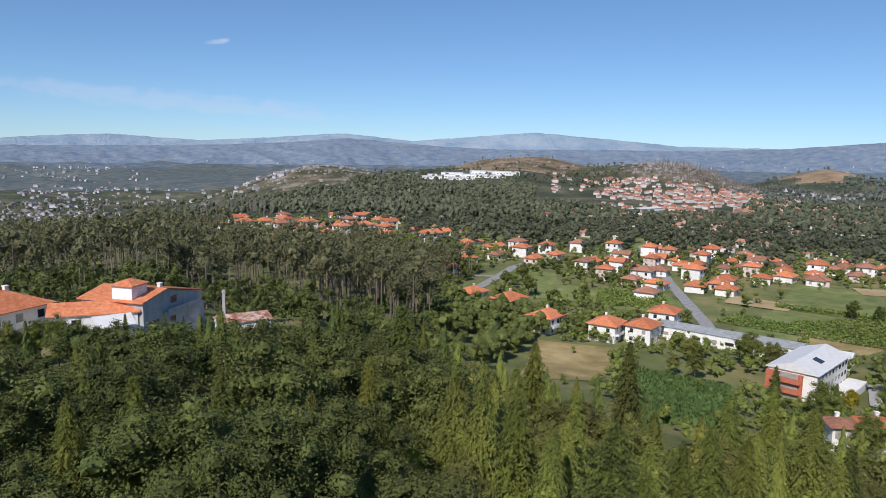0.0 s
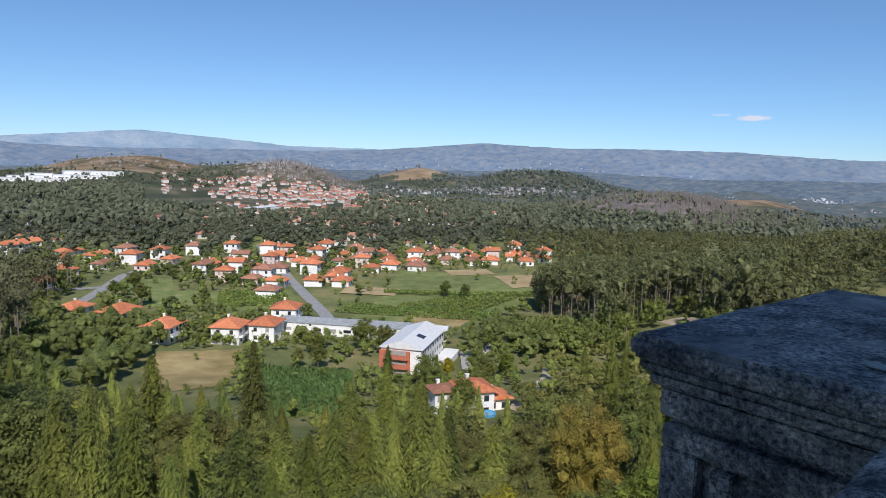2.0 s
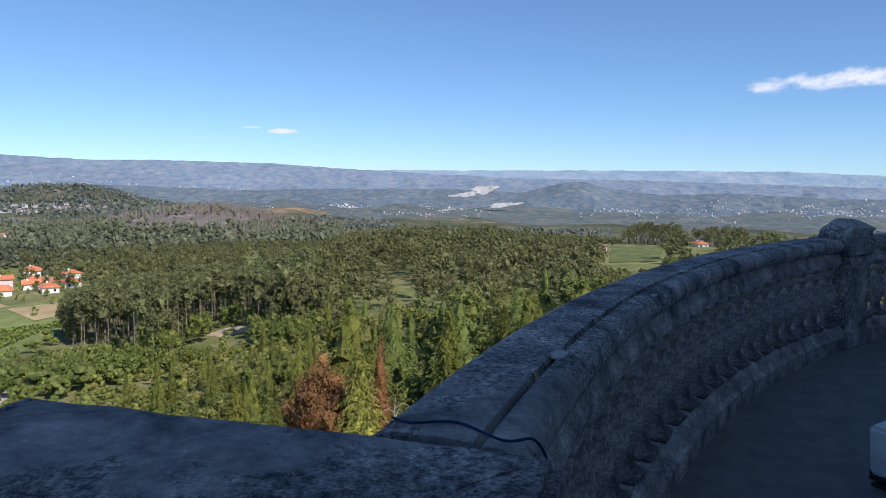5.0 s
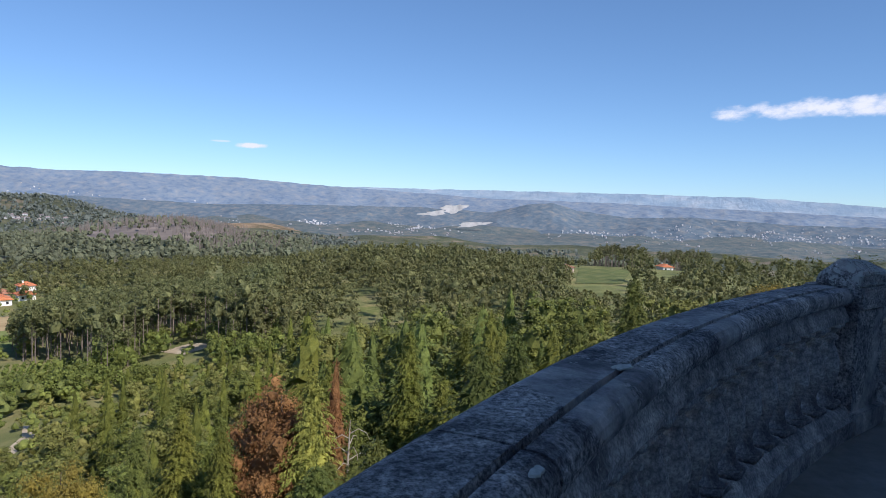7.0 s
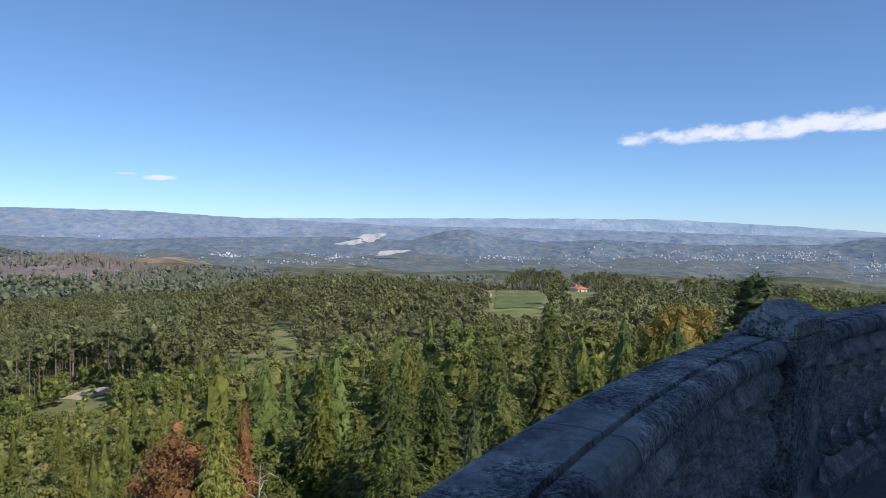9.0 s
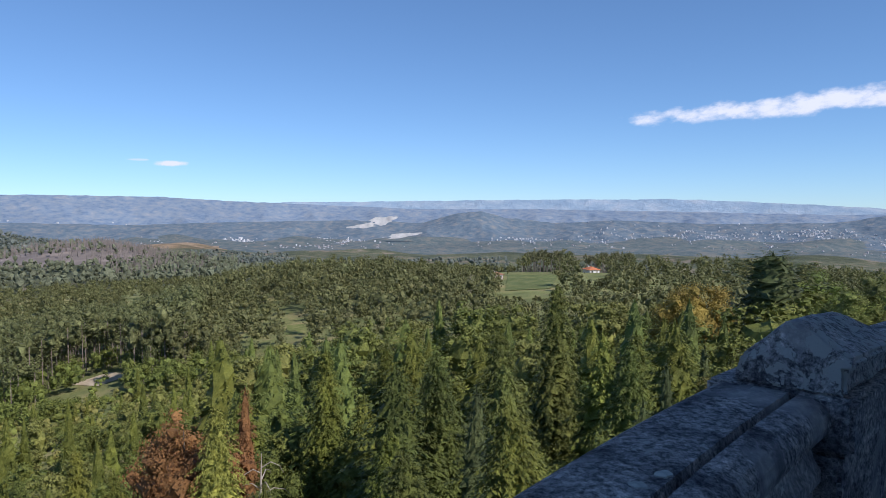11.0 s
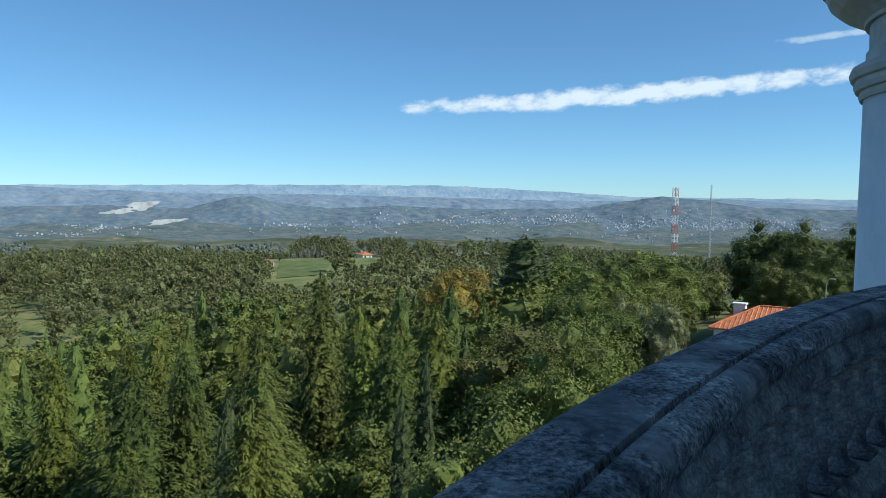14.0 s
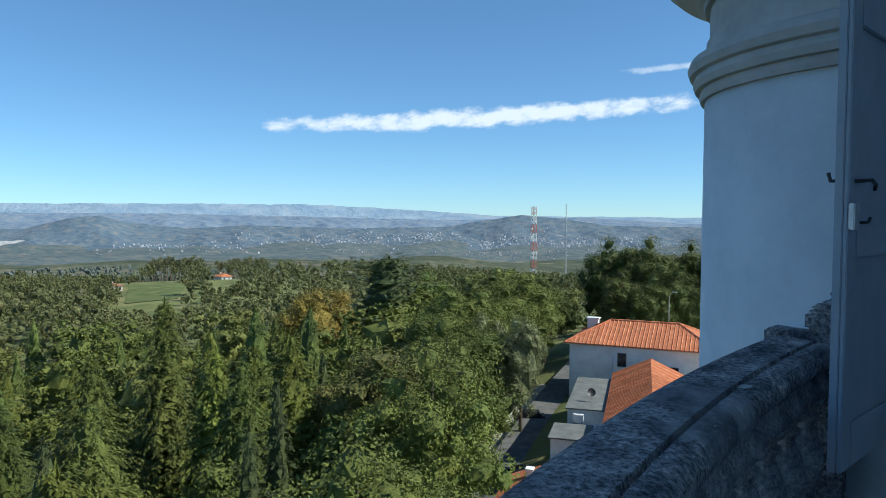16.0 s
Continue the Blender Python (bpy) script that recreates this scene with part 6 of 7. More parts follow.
def white_block():
    """Three-storey building: brick gable end with balconies, white long side, white sheet roof with a dark skylight."""
    a, b = np.array((131.4, 130.0)), np.array((134.2, 119.6))
    side = np.array((155.5, 130.0))
    gw = 11.0
    ux = (side - b) / np.linalg.norm(side - b)
    L = 24.0
    rot = math.degrees(math.atan2(ux[1], ux[0]))
    c = b + ux * L / 2 + np.array((-ux[1], ux[0])) * gw / 2
    z = gz(*c) + 0.3
    H = 7.6
    t = thing("apartment_building", Matrix.Translation((c[0], c[1], z)) @ Matrix.Rotation(radians(rot), 4, "Z"), "white three-storey building with brick end and white roof", "building")
    bm = bmesh.new()
    box(bm, -L / 2, L / 2, -gw / 2, gw / 2, -2, H)
    for s in (-1, 1):
        bm.faces.new([bm.verts.new(p) for p in ((s * L / 2, -gw / 2, H), (s * L / 2, gw / 2, H), (s * L / 2, 0, H + 1.9))])
    part("wall", bm, M_WALL, t)
    bm = bmesh.new()
    roof_hip(bm, L, gw, H + 0.01, 1.95, 0.5, True)
    part("roof", bm, M_METALROOF, t)
    bm = bmesh.new()
    n = Vector((0, -1.9, gw / 2)).normalized()
    box(bm, -1.3, 1.3, -1.1, 1.1, 0.0, 0.12)
    sk = part("skylight", bm, M_PANE, t, "dark roof skylight")
    sk.matrix_local = Matrix.Translation((-2.5, -gw * 0.25, H + 1.22)) @ Matrix.Rotation(math.atan2(1.95, gw / 2 + 0.5), 4, "X")
    bm = bmesh.new()
    box(bm, -L / 2 - 0.9, -L / 2 - 0.003, -gw / 2 + 3.0, gw / 2 + 0.2, -1.5, H - 0.6)
    part("brick_bay", bm, M_BRICK, t, "red brick stair bay")
    for fl in range(3):
        bm = bmesh.new()
        box(bm, -L / 2 - 2.0, -L / 2 - 0.9, -gw / 2 + 3.2, gw / 2 - 1.2, 0.1 + 2.45 * fl, 0.25 + 2.45 * fl)
        box(bm, -L / 2 - 2.0, -L / 2 - 1.85, -gw / 2 + 3.2, gw / 2 - 1.2, 0.25 + 2.45 * fl, 1.1 + 2.45 * fl)
        part("balcony", bm, M_BRICK if fl else M_WALL, t)
        window(t, -L / 2 - 0.92, 0.5, 1.15 + 2.45 * fl, 4.0, 1.1, -90, True)
        for k in range(9):
            window(t, -L / 2 + 1.6 + k * 2.6, -gw / 2, 0.9 + 2.45 * fl, 1.1, 1.0, 0, k % 4 == 1)
    bm = bmesh.new()
    box(bm, L / 2 - 9, L / 2 + 2, -gw / 2 - 4.5, -gw / 2 - 0.02, -0.8, 1.6)
    part("porch", bm, M_WALL, t)


white_block()


def shed(x, y, rot, L, w, h, roof, wall, label):
    z = gz(x, y)
    t = thing("long_shed", Matrix.Translation((x, y, z)) @ Matrix.Rotation(radians(rot), 4, "Z"), label, "shed")
    bm = bmesh.new()
    box(bm, -L / 2, L / 2, -w / 2, w / 2, -1, h)
    part("wall", bm, wall, t)
    bm = bmesh.new()
    roof_hip(bm, L, w, h + 0.01, 1.0, 0.3, True)
    part("roof", bm, roof, t)
    for k in range(int(L / 5)):
        window(t, -L / 2 + 2.5 + 5 * k, -w / 2, 1.6, 2.4, 0.9, 0, k % 3 == 0)
    return t


shed(154, 170, -58, 42, 9, 4.0, M_GREYROOF, M_WALL, "long low white shed with grey roof")
shed(170, 148, -58, 12, 8, 3.2, M_METALROOF, M_WALL, "small white shed with pale roof")
shed(8.3, 137, 14, 9, 6, -30.9 - gz(8.3, 137), M_RUST, M_WALL, "low white barn with rust-streaked sheet roof")
shed(430, 600, 20, 40, 14, 5, M_METALROOF, M_WALL, "white industrial shed with pale roof")
for k in range(8):
    shed(*polar(18.6 + 0.85 * k, 1090 + 22 * (k % 3)), -18 + 4 * (k % 2), 34 + 8 * (k % 2), 24, 3.5 + k % 3, M_METALROOF, M_WALL, "white factory hall on the ridge")


def grey_house():
    """Large house whose grey gable wall stands in the shade, with a small tower and low wings."""
    t = thing("large_house", Matrix.Translation((-8.3, 124.9, -33)) @ Matrix.Rotation(radians(56.8), 4, "Z"), "large grey rendered house with stepped orange roofs", "house")

    def prism(bm, prof, y0, y1):
        a = [bm.verts.new((x, y0, z)) for x, z in prof]
        c = [bm.verts.new((x, y1, z)) for x, z in prof]
        n = len(prof)
        bm.faces.new(a)
        bm.faces.new(c[::-1])
        for k in range(n):
            bm.faces.new((a[k], c[k], c[(k + 1) % n], a[(k + 1) % n]))
        bmesh.ops.recalc_face_normals(bm, faces=bm.faces[:])

    bm = bmesh.new()
    prism(bm, [(0, -3), (17, -3), (17, 7.5), (6.2, 9.7), (0, 8.5)], 0, 12)
    part("wall", bm, M_WALL_GREY, t)
    for prof in ([(-0.6, 8.42), (6.2, 9.74), (6.2, 9.92), (-0.6, 8.60)], [(6.21, 9.92), (6.21, 9.74), (17.6, 7.42), (17.6, 7.60)]):
        bm = bmesh.new()
        prism(bm, prof, -0.4, 12.4)
        part("roof", bm, M_TILE, t)
    bm = bmesh.new()
    box(bm, 0.2, 4.2, 2.2, 6, -3, 11.0)
    part("tower", bm, M_WALL, t)
    bm = bmesh.new()
    roof_hip(bm, 4, 3.8, 0, 0.9, 0.4)
    r = part("roof", bm, M_TILE, t)
    r.location = (2.2, 4.1, 11.01)
    bm = bmesh.new()
    box(bm, 17.02, 19.4, 1, 9, -3, 5.0)
    part("lean_to", bm, M_WALL_GREY, t)
    bm = bmesh.new()
    box(bm, 5.5, 15.5, -0.9, -0.01, 5.6, 5.75)
    box(bm, 5.5, 15.5, -0.9, -0.84, 5.75, 6.4)
    part("balcony", bm, M_WALL_GREY, t)
    for x, z, w in ((8.3, 7.0, 1.7), (3.0, 3.8, 2.2), (8, 3.4, 1.6), (13, 3.4, 1.6)):
        window(t, x, 0, z, w, 1.2, 0, x > 9)
    bm = bmesh.new()
    box(bm, 6.3, 7.0, 1.2, 1.8, 9.0, 10.5)
    box(bm, 6.2, 7.1, 1.1, 1.9, 10.5, 10.65)
    part("chimney", bm, M_WALL, t)


def house_wing(x, y, rot, w, d, h, rise, roof, label):
    """A low wing on a tall terraced base, gable-roofed."""
    t = thing("house_wing", Matrix.Translation((x, y, -33)) @ Matrix.Rotation(radians(rot), 4, "Z"), label, "house")
    bm = bmesh.new()
    box(bm, -w / 2, w / 2, -d / 2, d / 2, -4, h)
    part("wall", bm, M_WALL, t)
    bm = bmesh.new()
    roof_hip(bm, w, d, h + 0.01, rise, 0.4, True)
    part("roof", bm, roof, t)
    for k in range(int(w / 2.6)):
        window(t, -w / 2 + 1.3 + 2.6 * k, -d / 2, h - 1.9, 1.3, 1.2, 0, k % 2 == 0)
    return t


grey_house()


def flue(x, y, top):
    z = gz(x, y)
    bm = bmesh.new()
    box(bm, -0.28, 0.28, -0.28, 0.28, -0.5, top - z, 0.03)
    box(bm, -0.36, 0.36, -0.36, 0.36, top - z - 0.5, top - z - 0.3, 0.03)
    o = part("flue", bm, M_WALL_GREY)
    o.location = (x, y, z)
    tagged(o, "tall grey concrete flue beside the large house", "chimney")


flue(*polar(2.05, 140), EYE - 140 * math.tan(radians(11.1)))
house_wing(-15.8, 128.0, 3, 13, 6.5, 7.0, 1.5, M_TILE, "low white wing with long orange tiled roof")
house_wing(-12.6, 120.5, 20, 5, 4.5, 6.4, 1.3, M_METALROOF, "small annex with pale sheet roof")
house(-31, 133, 50, 12, 10, 2, M_TILE, M_WALL)


def small_pool(x, y):
    z = gz(x, y)
    bm = bmesh.new()
    lathe(bm, [(1.55, 0), (1.6, 0.75), (1.65, 0.78), (1.5, 0.78), (1.48, 0.6), (0, 0.6)], 28)
    m = material("blue_pool_plastic", [(0.4, (0.08, 0.30, 0.55)), (0.6, (0.12, 0.40, 0.65))], rough=0.3)
    o = part("paddling_pool", bm, m)
    o.location = (x, y, z)
    tagged(o, "round blue plastic paddling pool", "pool")


small_pool(110.5, 80.5)


def far_houses(name, label, zones, seed, size, wall, roof):
    """Houses too far off to be told apart: walls in one mesh, roofs in another."""
    rng = np.random.default_rng(seed)
    wv, wf, rv, rf = [], [], [], []
    for az0, az1, r0, r1, n in zones:
        for _ in range(n):
            az, r = np.clip(rng.normal((az0 + az1) / 2, (az1 - az0) / 3.4), az0 - 1, az1 + 1), rng.uniform(r0, r1)
            x, y = polar(az, r)
            s = size * rng.uniform(0.7, 1.4)
            w, d, h = s, s * rng.uniform(0.6, 0.9), s * rng.uniform(0.34, 0.55)
            a = rng.random() * 3.14
            c, n_ = math.cos(a), math.sin(a)
            z = gz(x, y)
            P = [(-w / 2, -d / 2), (w / 2, -d / 2), (w / 2, d / 2), (-w / 2, d / 2)]
            Q = [(x + p * c - q * n_, y + p * n_ + q * c) for p, q in P]
            o = len(wv)
            wv += [(p, q, z - 3) for p, q in Q] + [(p, q, z + h) for p, q in Q]
            wf += [(o + i, o + (i + 1) % 4, o + 4 + (i + 1) % 4, o + 4 + i) for i in range(4)]
            o = len(rv)
            Q = [(x + p * 1.12 * c - q * 1.12 * n_, y + p * 1.12 * n_ + q * 1.12 * c) for p, q in P]
            k = w * 0.3
            rv += [(p, q, z + h) for p, q in Q] + [(x - k * c, y - k * n_, z + h + d * 0.3), (x + k * c, y + k * n_, z + h + d * 0.3)]
            rf += [(o, o + 1, o + 5, o + 4), (o + 1, o + 2, o + 5), (o + 2, o + 3, o + 4, o + 5), (o + 3, o, o + 4)]
    tagged(raw(name + "_walls", wv, wf, wall), label + ", pale walls", "houses", kind="stuff")
    tagged(raw(name + "_roofs", rv, rf, roof), label + ", tiled roofs", "houses", kind="stuff")


# Haze over the far towns is mixed into these wall and roof colours.
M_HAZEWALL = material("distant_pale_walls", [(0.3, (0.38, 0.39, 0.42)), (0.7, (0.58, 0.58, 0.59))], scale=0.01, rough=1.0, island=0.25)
M_HAZEROOF = material("hazed_roofs", [(0.3, (0.22, 0.19, 0.20)), (0.7, (0.32, 0.27, 0.26))], scale=0.01, rough=1.0, island=0.2)
M_FARWALL = material("far_pale_walls", [(0.3, (0.55, 0.52, 0.49)), (0.7, (0.74, 0.71, 0.68))], scale=0.01, rough=1.0, island=0.15)
M_FARROOF = material("far_roofs", [(0.3, (0.34, 0.15, 0.10)), (0.7, (0.46, 0.24, 0.17))], scale=0.01, rough=1.0, island=0.25)
far_houses("hillside_village", "hillside village houses", [(29.5, 39, 960, 1190, 150), (36, 46, 930, 1160, 170), (33, 47, 740, 960, 90), (20, 50, 430, 700, 50), (46, 56, 700, 1100, 40), (30, 50, 560, 800, 60)], 3, 6.2, M_FARWALL, M_FARROOF)
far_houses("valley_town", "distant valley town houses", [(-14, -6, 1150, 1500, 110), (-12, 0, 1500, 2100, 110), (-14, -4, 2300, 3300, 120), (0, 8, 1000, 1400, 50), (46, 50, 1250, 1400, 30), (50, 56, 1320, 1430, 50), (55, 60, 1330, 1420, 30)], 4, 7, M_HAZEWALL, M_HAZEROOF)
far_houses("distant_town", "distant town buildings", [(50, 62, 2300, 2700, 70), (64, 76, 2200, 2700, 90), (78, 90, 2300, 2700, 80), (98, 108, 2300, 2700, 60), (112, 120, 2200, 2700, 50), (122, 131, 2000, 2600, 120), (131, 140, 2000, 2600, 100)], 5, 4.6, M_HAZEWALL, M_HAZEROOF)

# trees among the houses and hedges
for x, y, h, key in ((130, 158, 8, "oak2"), (143, 151, 10, "oak2"), (146, 144, 9, "olive2"), (167, 123, 7, "oak2"), (174, 118, 8, "spruce2"), (138, 281, 9, "oak2"), (127, 274, 7, "oak2"), (127, 253, 9, "oak2"), (228, 190, 7, "oak2"), (232, 182, 6, "oak2"), (160, 176, 4, "oak2"), (118, 150, 6, "olive2"), (121, 145, 7, "oak2"), (126, 110, 8, "spruce2"), (122, 104, 9, "spruce2"), (114, 112, 11, "spruce2"), (140, 106, 8, "oak2"), (131, 97, 8, "oak2"), (145, 100, 7, "fresh"), (136, 112, 6, "yellow"), (112, 98, 10, "oak2"), (121, 91, 7, "oak2"), (107, 84, 8, "oak2")):
    tree(key, x, y, h, 1.15)


ROADS = [[(270, 380), (224, 297), (206, 267), (170, 200), (158, 180)], [(100, 255), (108, 267), (132, 295), (152, 320), (171, 335), (190, 338), (226, 345)]]


def near_road(x, y, gap=7.0):
    if math.hypot(x - 138, y - 117) < 15 or math.hypot(x - 124, y - 113) < 8:
        return True
    for line in ROADS:
        for (ax, ay), (bx, by) in zip(line, line[1:]):
            f = min(1, max(0, ((x - ax) * (bx - ax) + (y - ay) * (by - ay)) / ((bx - ax) ** 2 + (by - ay) ** 2)))
            if math.hypot(x - ax - f * (bx - ax), y - ay - f * (by - ay)) < gap:
                return True
    return False


def scatter(name, label, zones, h0, h1, mat, seed, boughs=5, leaf=14, size=0.27):
    rng = np.random.default_rng(seed)
    parts = []
    for x0, y0, sx, sy, n in zones:
        for _ in range(n):
            x, y = rng.normal(x0, sx), rng.normal(y0, sy)
            if in_field(x, y) and rng.random() < 0.94 or near_road(x, y):
                continue
            h = rng.uniform(h0, h1)
            z = gz(x, y)
            c, rad = np.array([x, y, z + h * 0.5]), np.array([h * 0.42, h * 0.42, h * 0.46])
            for k in range(boughs):
                d = unit(rng.normal(size=3) + np.array([0, 0, 0.25]))
                q, br = c + d * rad * rng.uniform(0.3, 0.75), h * rng.uniform(0.14, 0.25)
                parts.append(tuft(q, (br * 0.7, br * 0.7, br * 0.6), rng, 1, 0.4))
                d = unit(rng.normal(size=(leaf, 3)) + np.array([0, 0, 0.4]))
                p = q + d * br * rng.uniform(0.6, 1.25, (leaf, 1))
                nrm = unit(d + rng.normal(0, 0.4, (leaf, 3)))
                u = unit(np.cross(nrm, rng.normal(size=(leaf, 3))))
                kk = size * rng.uniform(0.6, 1.3, (leaf, 1))
                parts.append(leaves(p, u * kk * 1.5, np.cross(nrm, u) * kk * 0.6))
    v, f = joined(parts)
    tagged(raw(name, v, f, mat), label, "trees", kind="stuff")


scatter("garden_trees", "garden trees and shrubs among village houses", [(120, 220, 22, 26, 90), (150, 240, 22, 24, 70), (150, 170, 20, 14, 40), (220, 300, 40, 30, 260), (300, 260, 40, 26, 240), (150, 360, 40, 40, 220), (80, 440, 40, 30, 220), (200, 215, 26, 22, 14), (130, 130, 22, 16, 22), (105, 160, 12, 10, 12), (250, 190, 26, 20, 12), (165, 110, 16, 10, 30), (190, 105, 16, 14, 60), (90, 240, 14, 30, 60), (112, 104, 12, 8, 45), (128, 98, 12, 9, 50), (96, 134, 10, 12, 30), (150, 150, 12, 9, 30), (140, 168, 12, 8, 34), (118, 120, 12, 12, 30), (100, 98, 10, 8, 40), (180, 128, 16, 12, 40), (225, 150, 20, 8, 40), (120, 190, 14, 10, 40)], 2.0, 6.5, L_OAK, 11)
scatter("edge_trees", "taller trees at the village edge", [(85, 200, 14, 18, 55), (90, 225, 10, 24, 60), (62, 165, 10, 12, 34), (100, 300, 16, 30, 60), (95, 340, 20, 30, 70), (185, 120, 14, 12, 40)], 5, 9, L_HOLM, 12, 12, 44, 0.16)
scatter("plot_trees", "dark rounded trees between the village plots", [(150, 255, 26, 22, 60), (200, 300, 34, 26, 130), (255, 300, 34, 26, 110), (180, 330, 30, 30, 110), (120, 285, 20, 24, 60), (118, 215, 14, 14, 36), (170, 205, 14, 10, 22)], 2.5, 6.5, L_HOLM, 17, 8, 22, 0.2)
scatter("back_trees", "dark trees behind the village", [(240, 420, 70, 40, 260), (330, 380, 60, 40, 240), (400, 320, 60, 40, 220), (200, 470, 60, 40, 160), (330, 480, 80, 40, 220)], 6, 11, L_HILLWOOD, 13, 5, 6, 0.55)
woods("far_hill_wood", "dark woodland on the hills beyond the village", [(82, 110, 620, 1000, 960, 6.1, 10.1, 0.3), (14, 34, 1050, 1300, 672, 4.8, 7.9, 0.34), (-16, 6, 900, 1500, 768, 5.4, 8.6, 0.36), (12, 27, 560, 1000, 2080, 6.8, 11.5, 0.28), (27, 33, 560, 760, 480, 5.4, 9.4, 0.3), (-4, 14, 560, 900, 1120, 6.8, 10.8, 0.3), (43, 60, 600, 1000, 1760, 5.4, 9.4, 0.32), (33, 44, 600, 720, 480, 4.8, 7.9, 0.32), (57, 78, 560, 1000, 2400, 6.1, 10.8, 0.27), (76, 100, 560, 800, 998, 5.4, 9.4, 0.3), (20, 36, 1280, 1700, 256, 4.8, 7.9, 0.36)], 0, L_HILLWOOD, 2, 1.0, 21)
woods("hazy_wood", "woodland on the far low hills, haze in its colour", [(44, 62, 1000, 1800, 1500, 5.6, 9.8, 0.34), (50, 68, 1300, 1800, 930, 5.6, 9.8, 0.4), (58, 82, 980, 1500, 1350, 5.6, 10.5, 0.36), (82, 112, 1000, 1400, 630, 5.6, 9.8, 0.38)], 0, L_HAZEWOOD, 2, 1.0, 22)


def dead_wood():
    """Bare burnt trunks on the rocky knoll and the cleared slope."""
    rng = np.random.default_rng(31)
    v, f = [], []
    for az, r, sa, sr, n in ((38.5, 1240, 1.8, 60, 420), (41.5, 1260, 1.2, 40, 140), (70.5, 860, 2.6, 60, 600), (63, 900, 3.0, 40, 260), (72, 700, 2.0, 50, 200), (3, 620, 2.0, 40, 160)):
        for _ in range(n):
            x, y = polar(rng.normal(az, sa), rng.normal(r, sr))
            z, h = gz(x, y), rng.uniform(6, 13)
            o = len(v)
            w = 0.35
            px, py = w * y / r, -w * x / r
            v += [(x - px, y - py, z - 1), (x + px, y + py, z - 1), (x + px * 0.4, y + py * 0.4, z + h), (x - px * 0.4, y - py * 0.4, z + h), (x, y - w, z + h * 0.5), (x + px * 5, y + py * 5, z + h * 0.8), (x, y + w, z + h * 0.55)]
            f += [(o, o + 1, o + 2, o + 3), (o + 4, o + 5, o + 6)]
    tagged(raw("burnt_trunks", v, f, M_DEADBARK), "bare grey burnt trunks on the hillsides", "tree trunks", kind="stuff")


M_DEADBARK = material("burnt_grey_bark", [(0.3, (0.10, 0.088, 0.08)), (0.7, (0.24, 0.21, 0.19))], scale=0.2, rough=0.95)
dead_wood()


def boulders():
    rng = np.random.default_rng(32)
    parts = []
    for az, r, sa, sr, n, s0 in ((37.3, 1290, 1.6, 60, 300, 3.5), (9, 1120, 3.5, 110, 260, 3.0), (26, 1380, 2.5, 120, 90, 3.0), (42.5, 1230, 1.5, 50, 120, 3.0)):
        for _ in range(n):
            x, y = polar(rng.normal(az, sa), rng.normal(r, sr))
            s = s0 * rng.uniform(0.4, 1.3)
            parts.append(core((x, y, gz(x, y) + s * 0.1), (s, s, s * 0.6), rng, 3, 5))
    v, f = joined(parts)
    tagged(raw("boulders", v, f, M_ROCK), "grey granite boulders on the bare hills", "rocks", kind="stuff")


boulders()


def specks(name, slope, zones, seed, size):
    """Pale houses scattered in drifts over a distant slope."""
    rng = np.random.default_rng(seed)
    g = SLOPES[slope]
    v, f = [], []
    for az, wa, k0, k1, n in zones:
        for _ in range(n):
            i = int(np.clip((rng.normal(az, wa * 0.6) + 34) / 0.2, 0, g.shape[1] - 2))
            k = int(np.clip(rng.normal((k0 + k1) / 2, (k1 - k0) / 2), 0, 28))
            p = g[k, i] + (g[k + 1, i] - g[k, i]) * rng.random() + (g[k, i + 1] - g[k, i]) * rng.random()
            s = size * rng.uniform(0.6, 1.5)
            a = rng.random() * 3.14
            ux, uy = math.cos(a) * s, math.sin(a) * s
            o = len(v)
            q = [(p[0] + ux, p[1] + uy), (p[0] - uy * 0.7, p[1] + ux * 0.7), (p[0] - ux, p[1] - uy), (p[0] + uy * 0.7, p[1] - ux * 0.7)]
            v += [(*c, p[2] - 6) for c in q] + [(*c, p[2] + s * 0.9) for c in q] + [(p[0], p[1], p[2] + s * 1.3)]
            f += [(o + j, o + (j + 1) % 4, o + 4 + (j + 1) % 4, o + 4 + j) for j in range(4)] + [(o + 4 + j, o + 4 + (j + 1) % 4, o + 8) for j in range(4)]
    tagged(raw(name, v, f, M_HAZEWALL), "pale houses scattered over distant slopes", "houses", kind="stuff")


specks("slope_houses", "backdrop_near_mountains", [(-8, 4, 2, 9, 90), (4, 4, 3, 10, 45), (20, 5, 2, 9, 45), (42, 4, 3, 14, 99), (49, 3, 3, 12, 63), (57, 4, 3, 14, 99), (66, 4, 2, 9, 144), (74, 4, 2, 8, 117), (84, 4, 2, 6, 81), (104, 8, 3, 12, 54), (118, 6, 3, 14, 81)], 41, 3.6)
specks("hill_houses", "backdrop_middle_hills", [(60, 4, 4, 14, 45), (73, 3, 3, 9, 108), (77.5, 2.5, 4, 9, 108), (86, 3, 4, 10, 117), (92, 2, 3, 7, 54), (101, 3, 5, 9, 72), (108, 4, 6, 18, 81), (113.5, 2.5, 8, 18, 90), (117, 3, 12, 20, 99), (122, 2, 14, 21, 108), (128, 3, 8, 15, 180), (133, 3, 6, 14, 198), (138, 3, 8, 16, 144)], 42, 3.3)


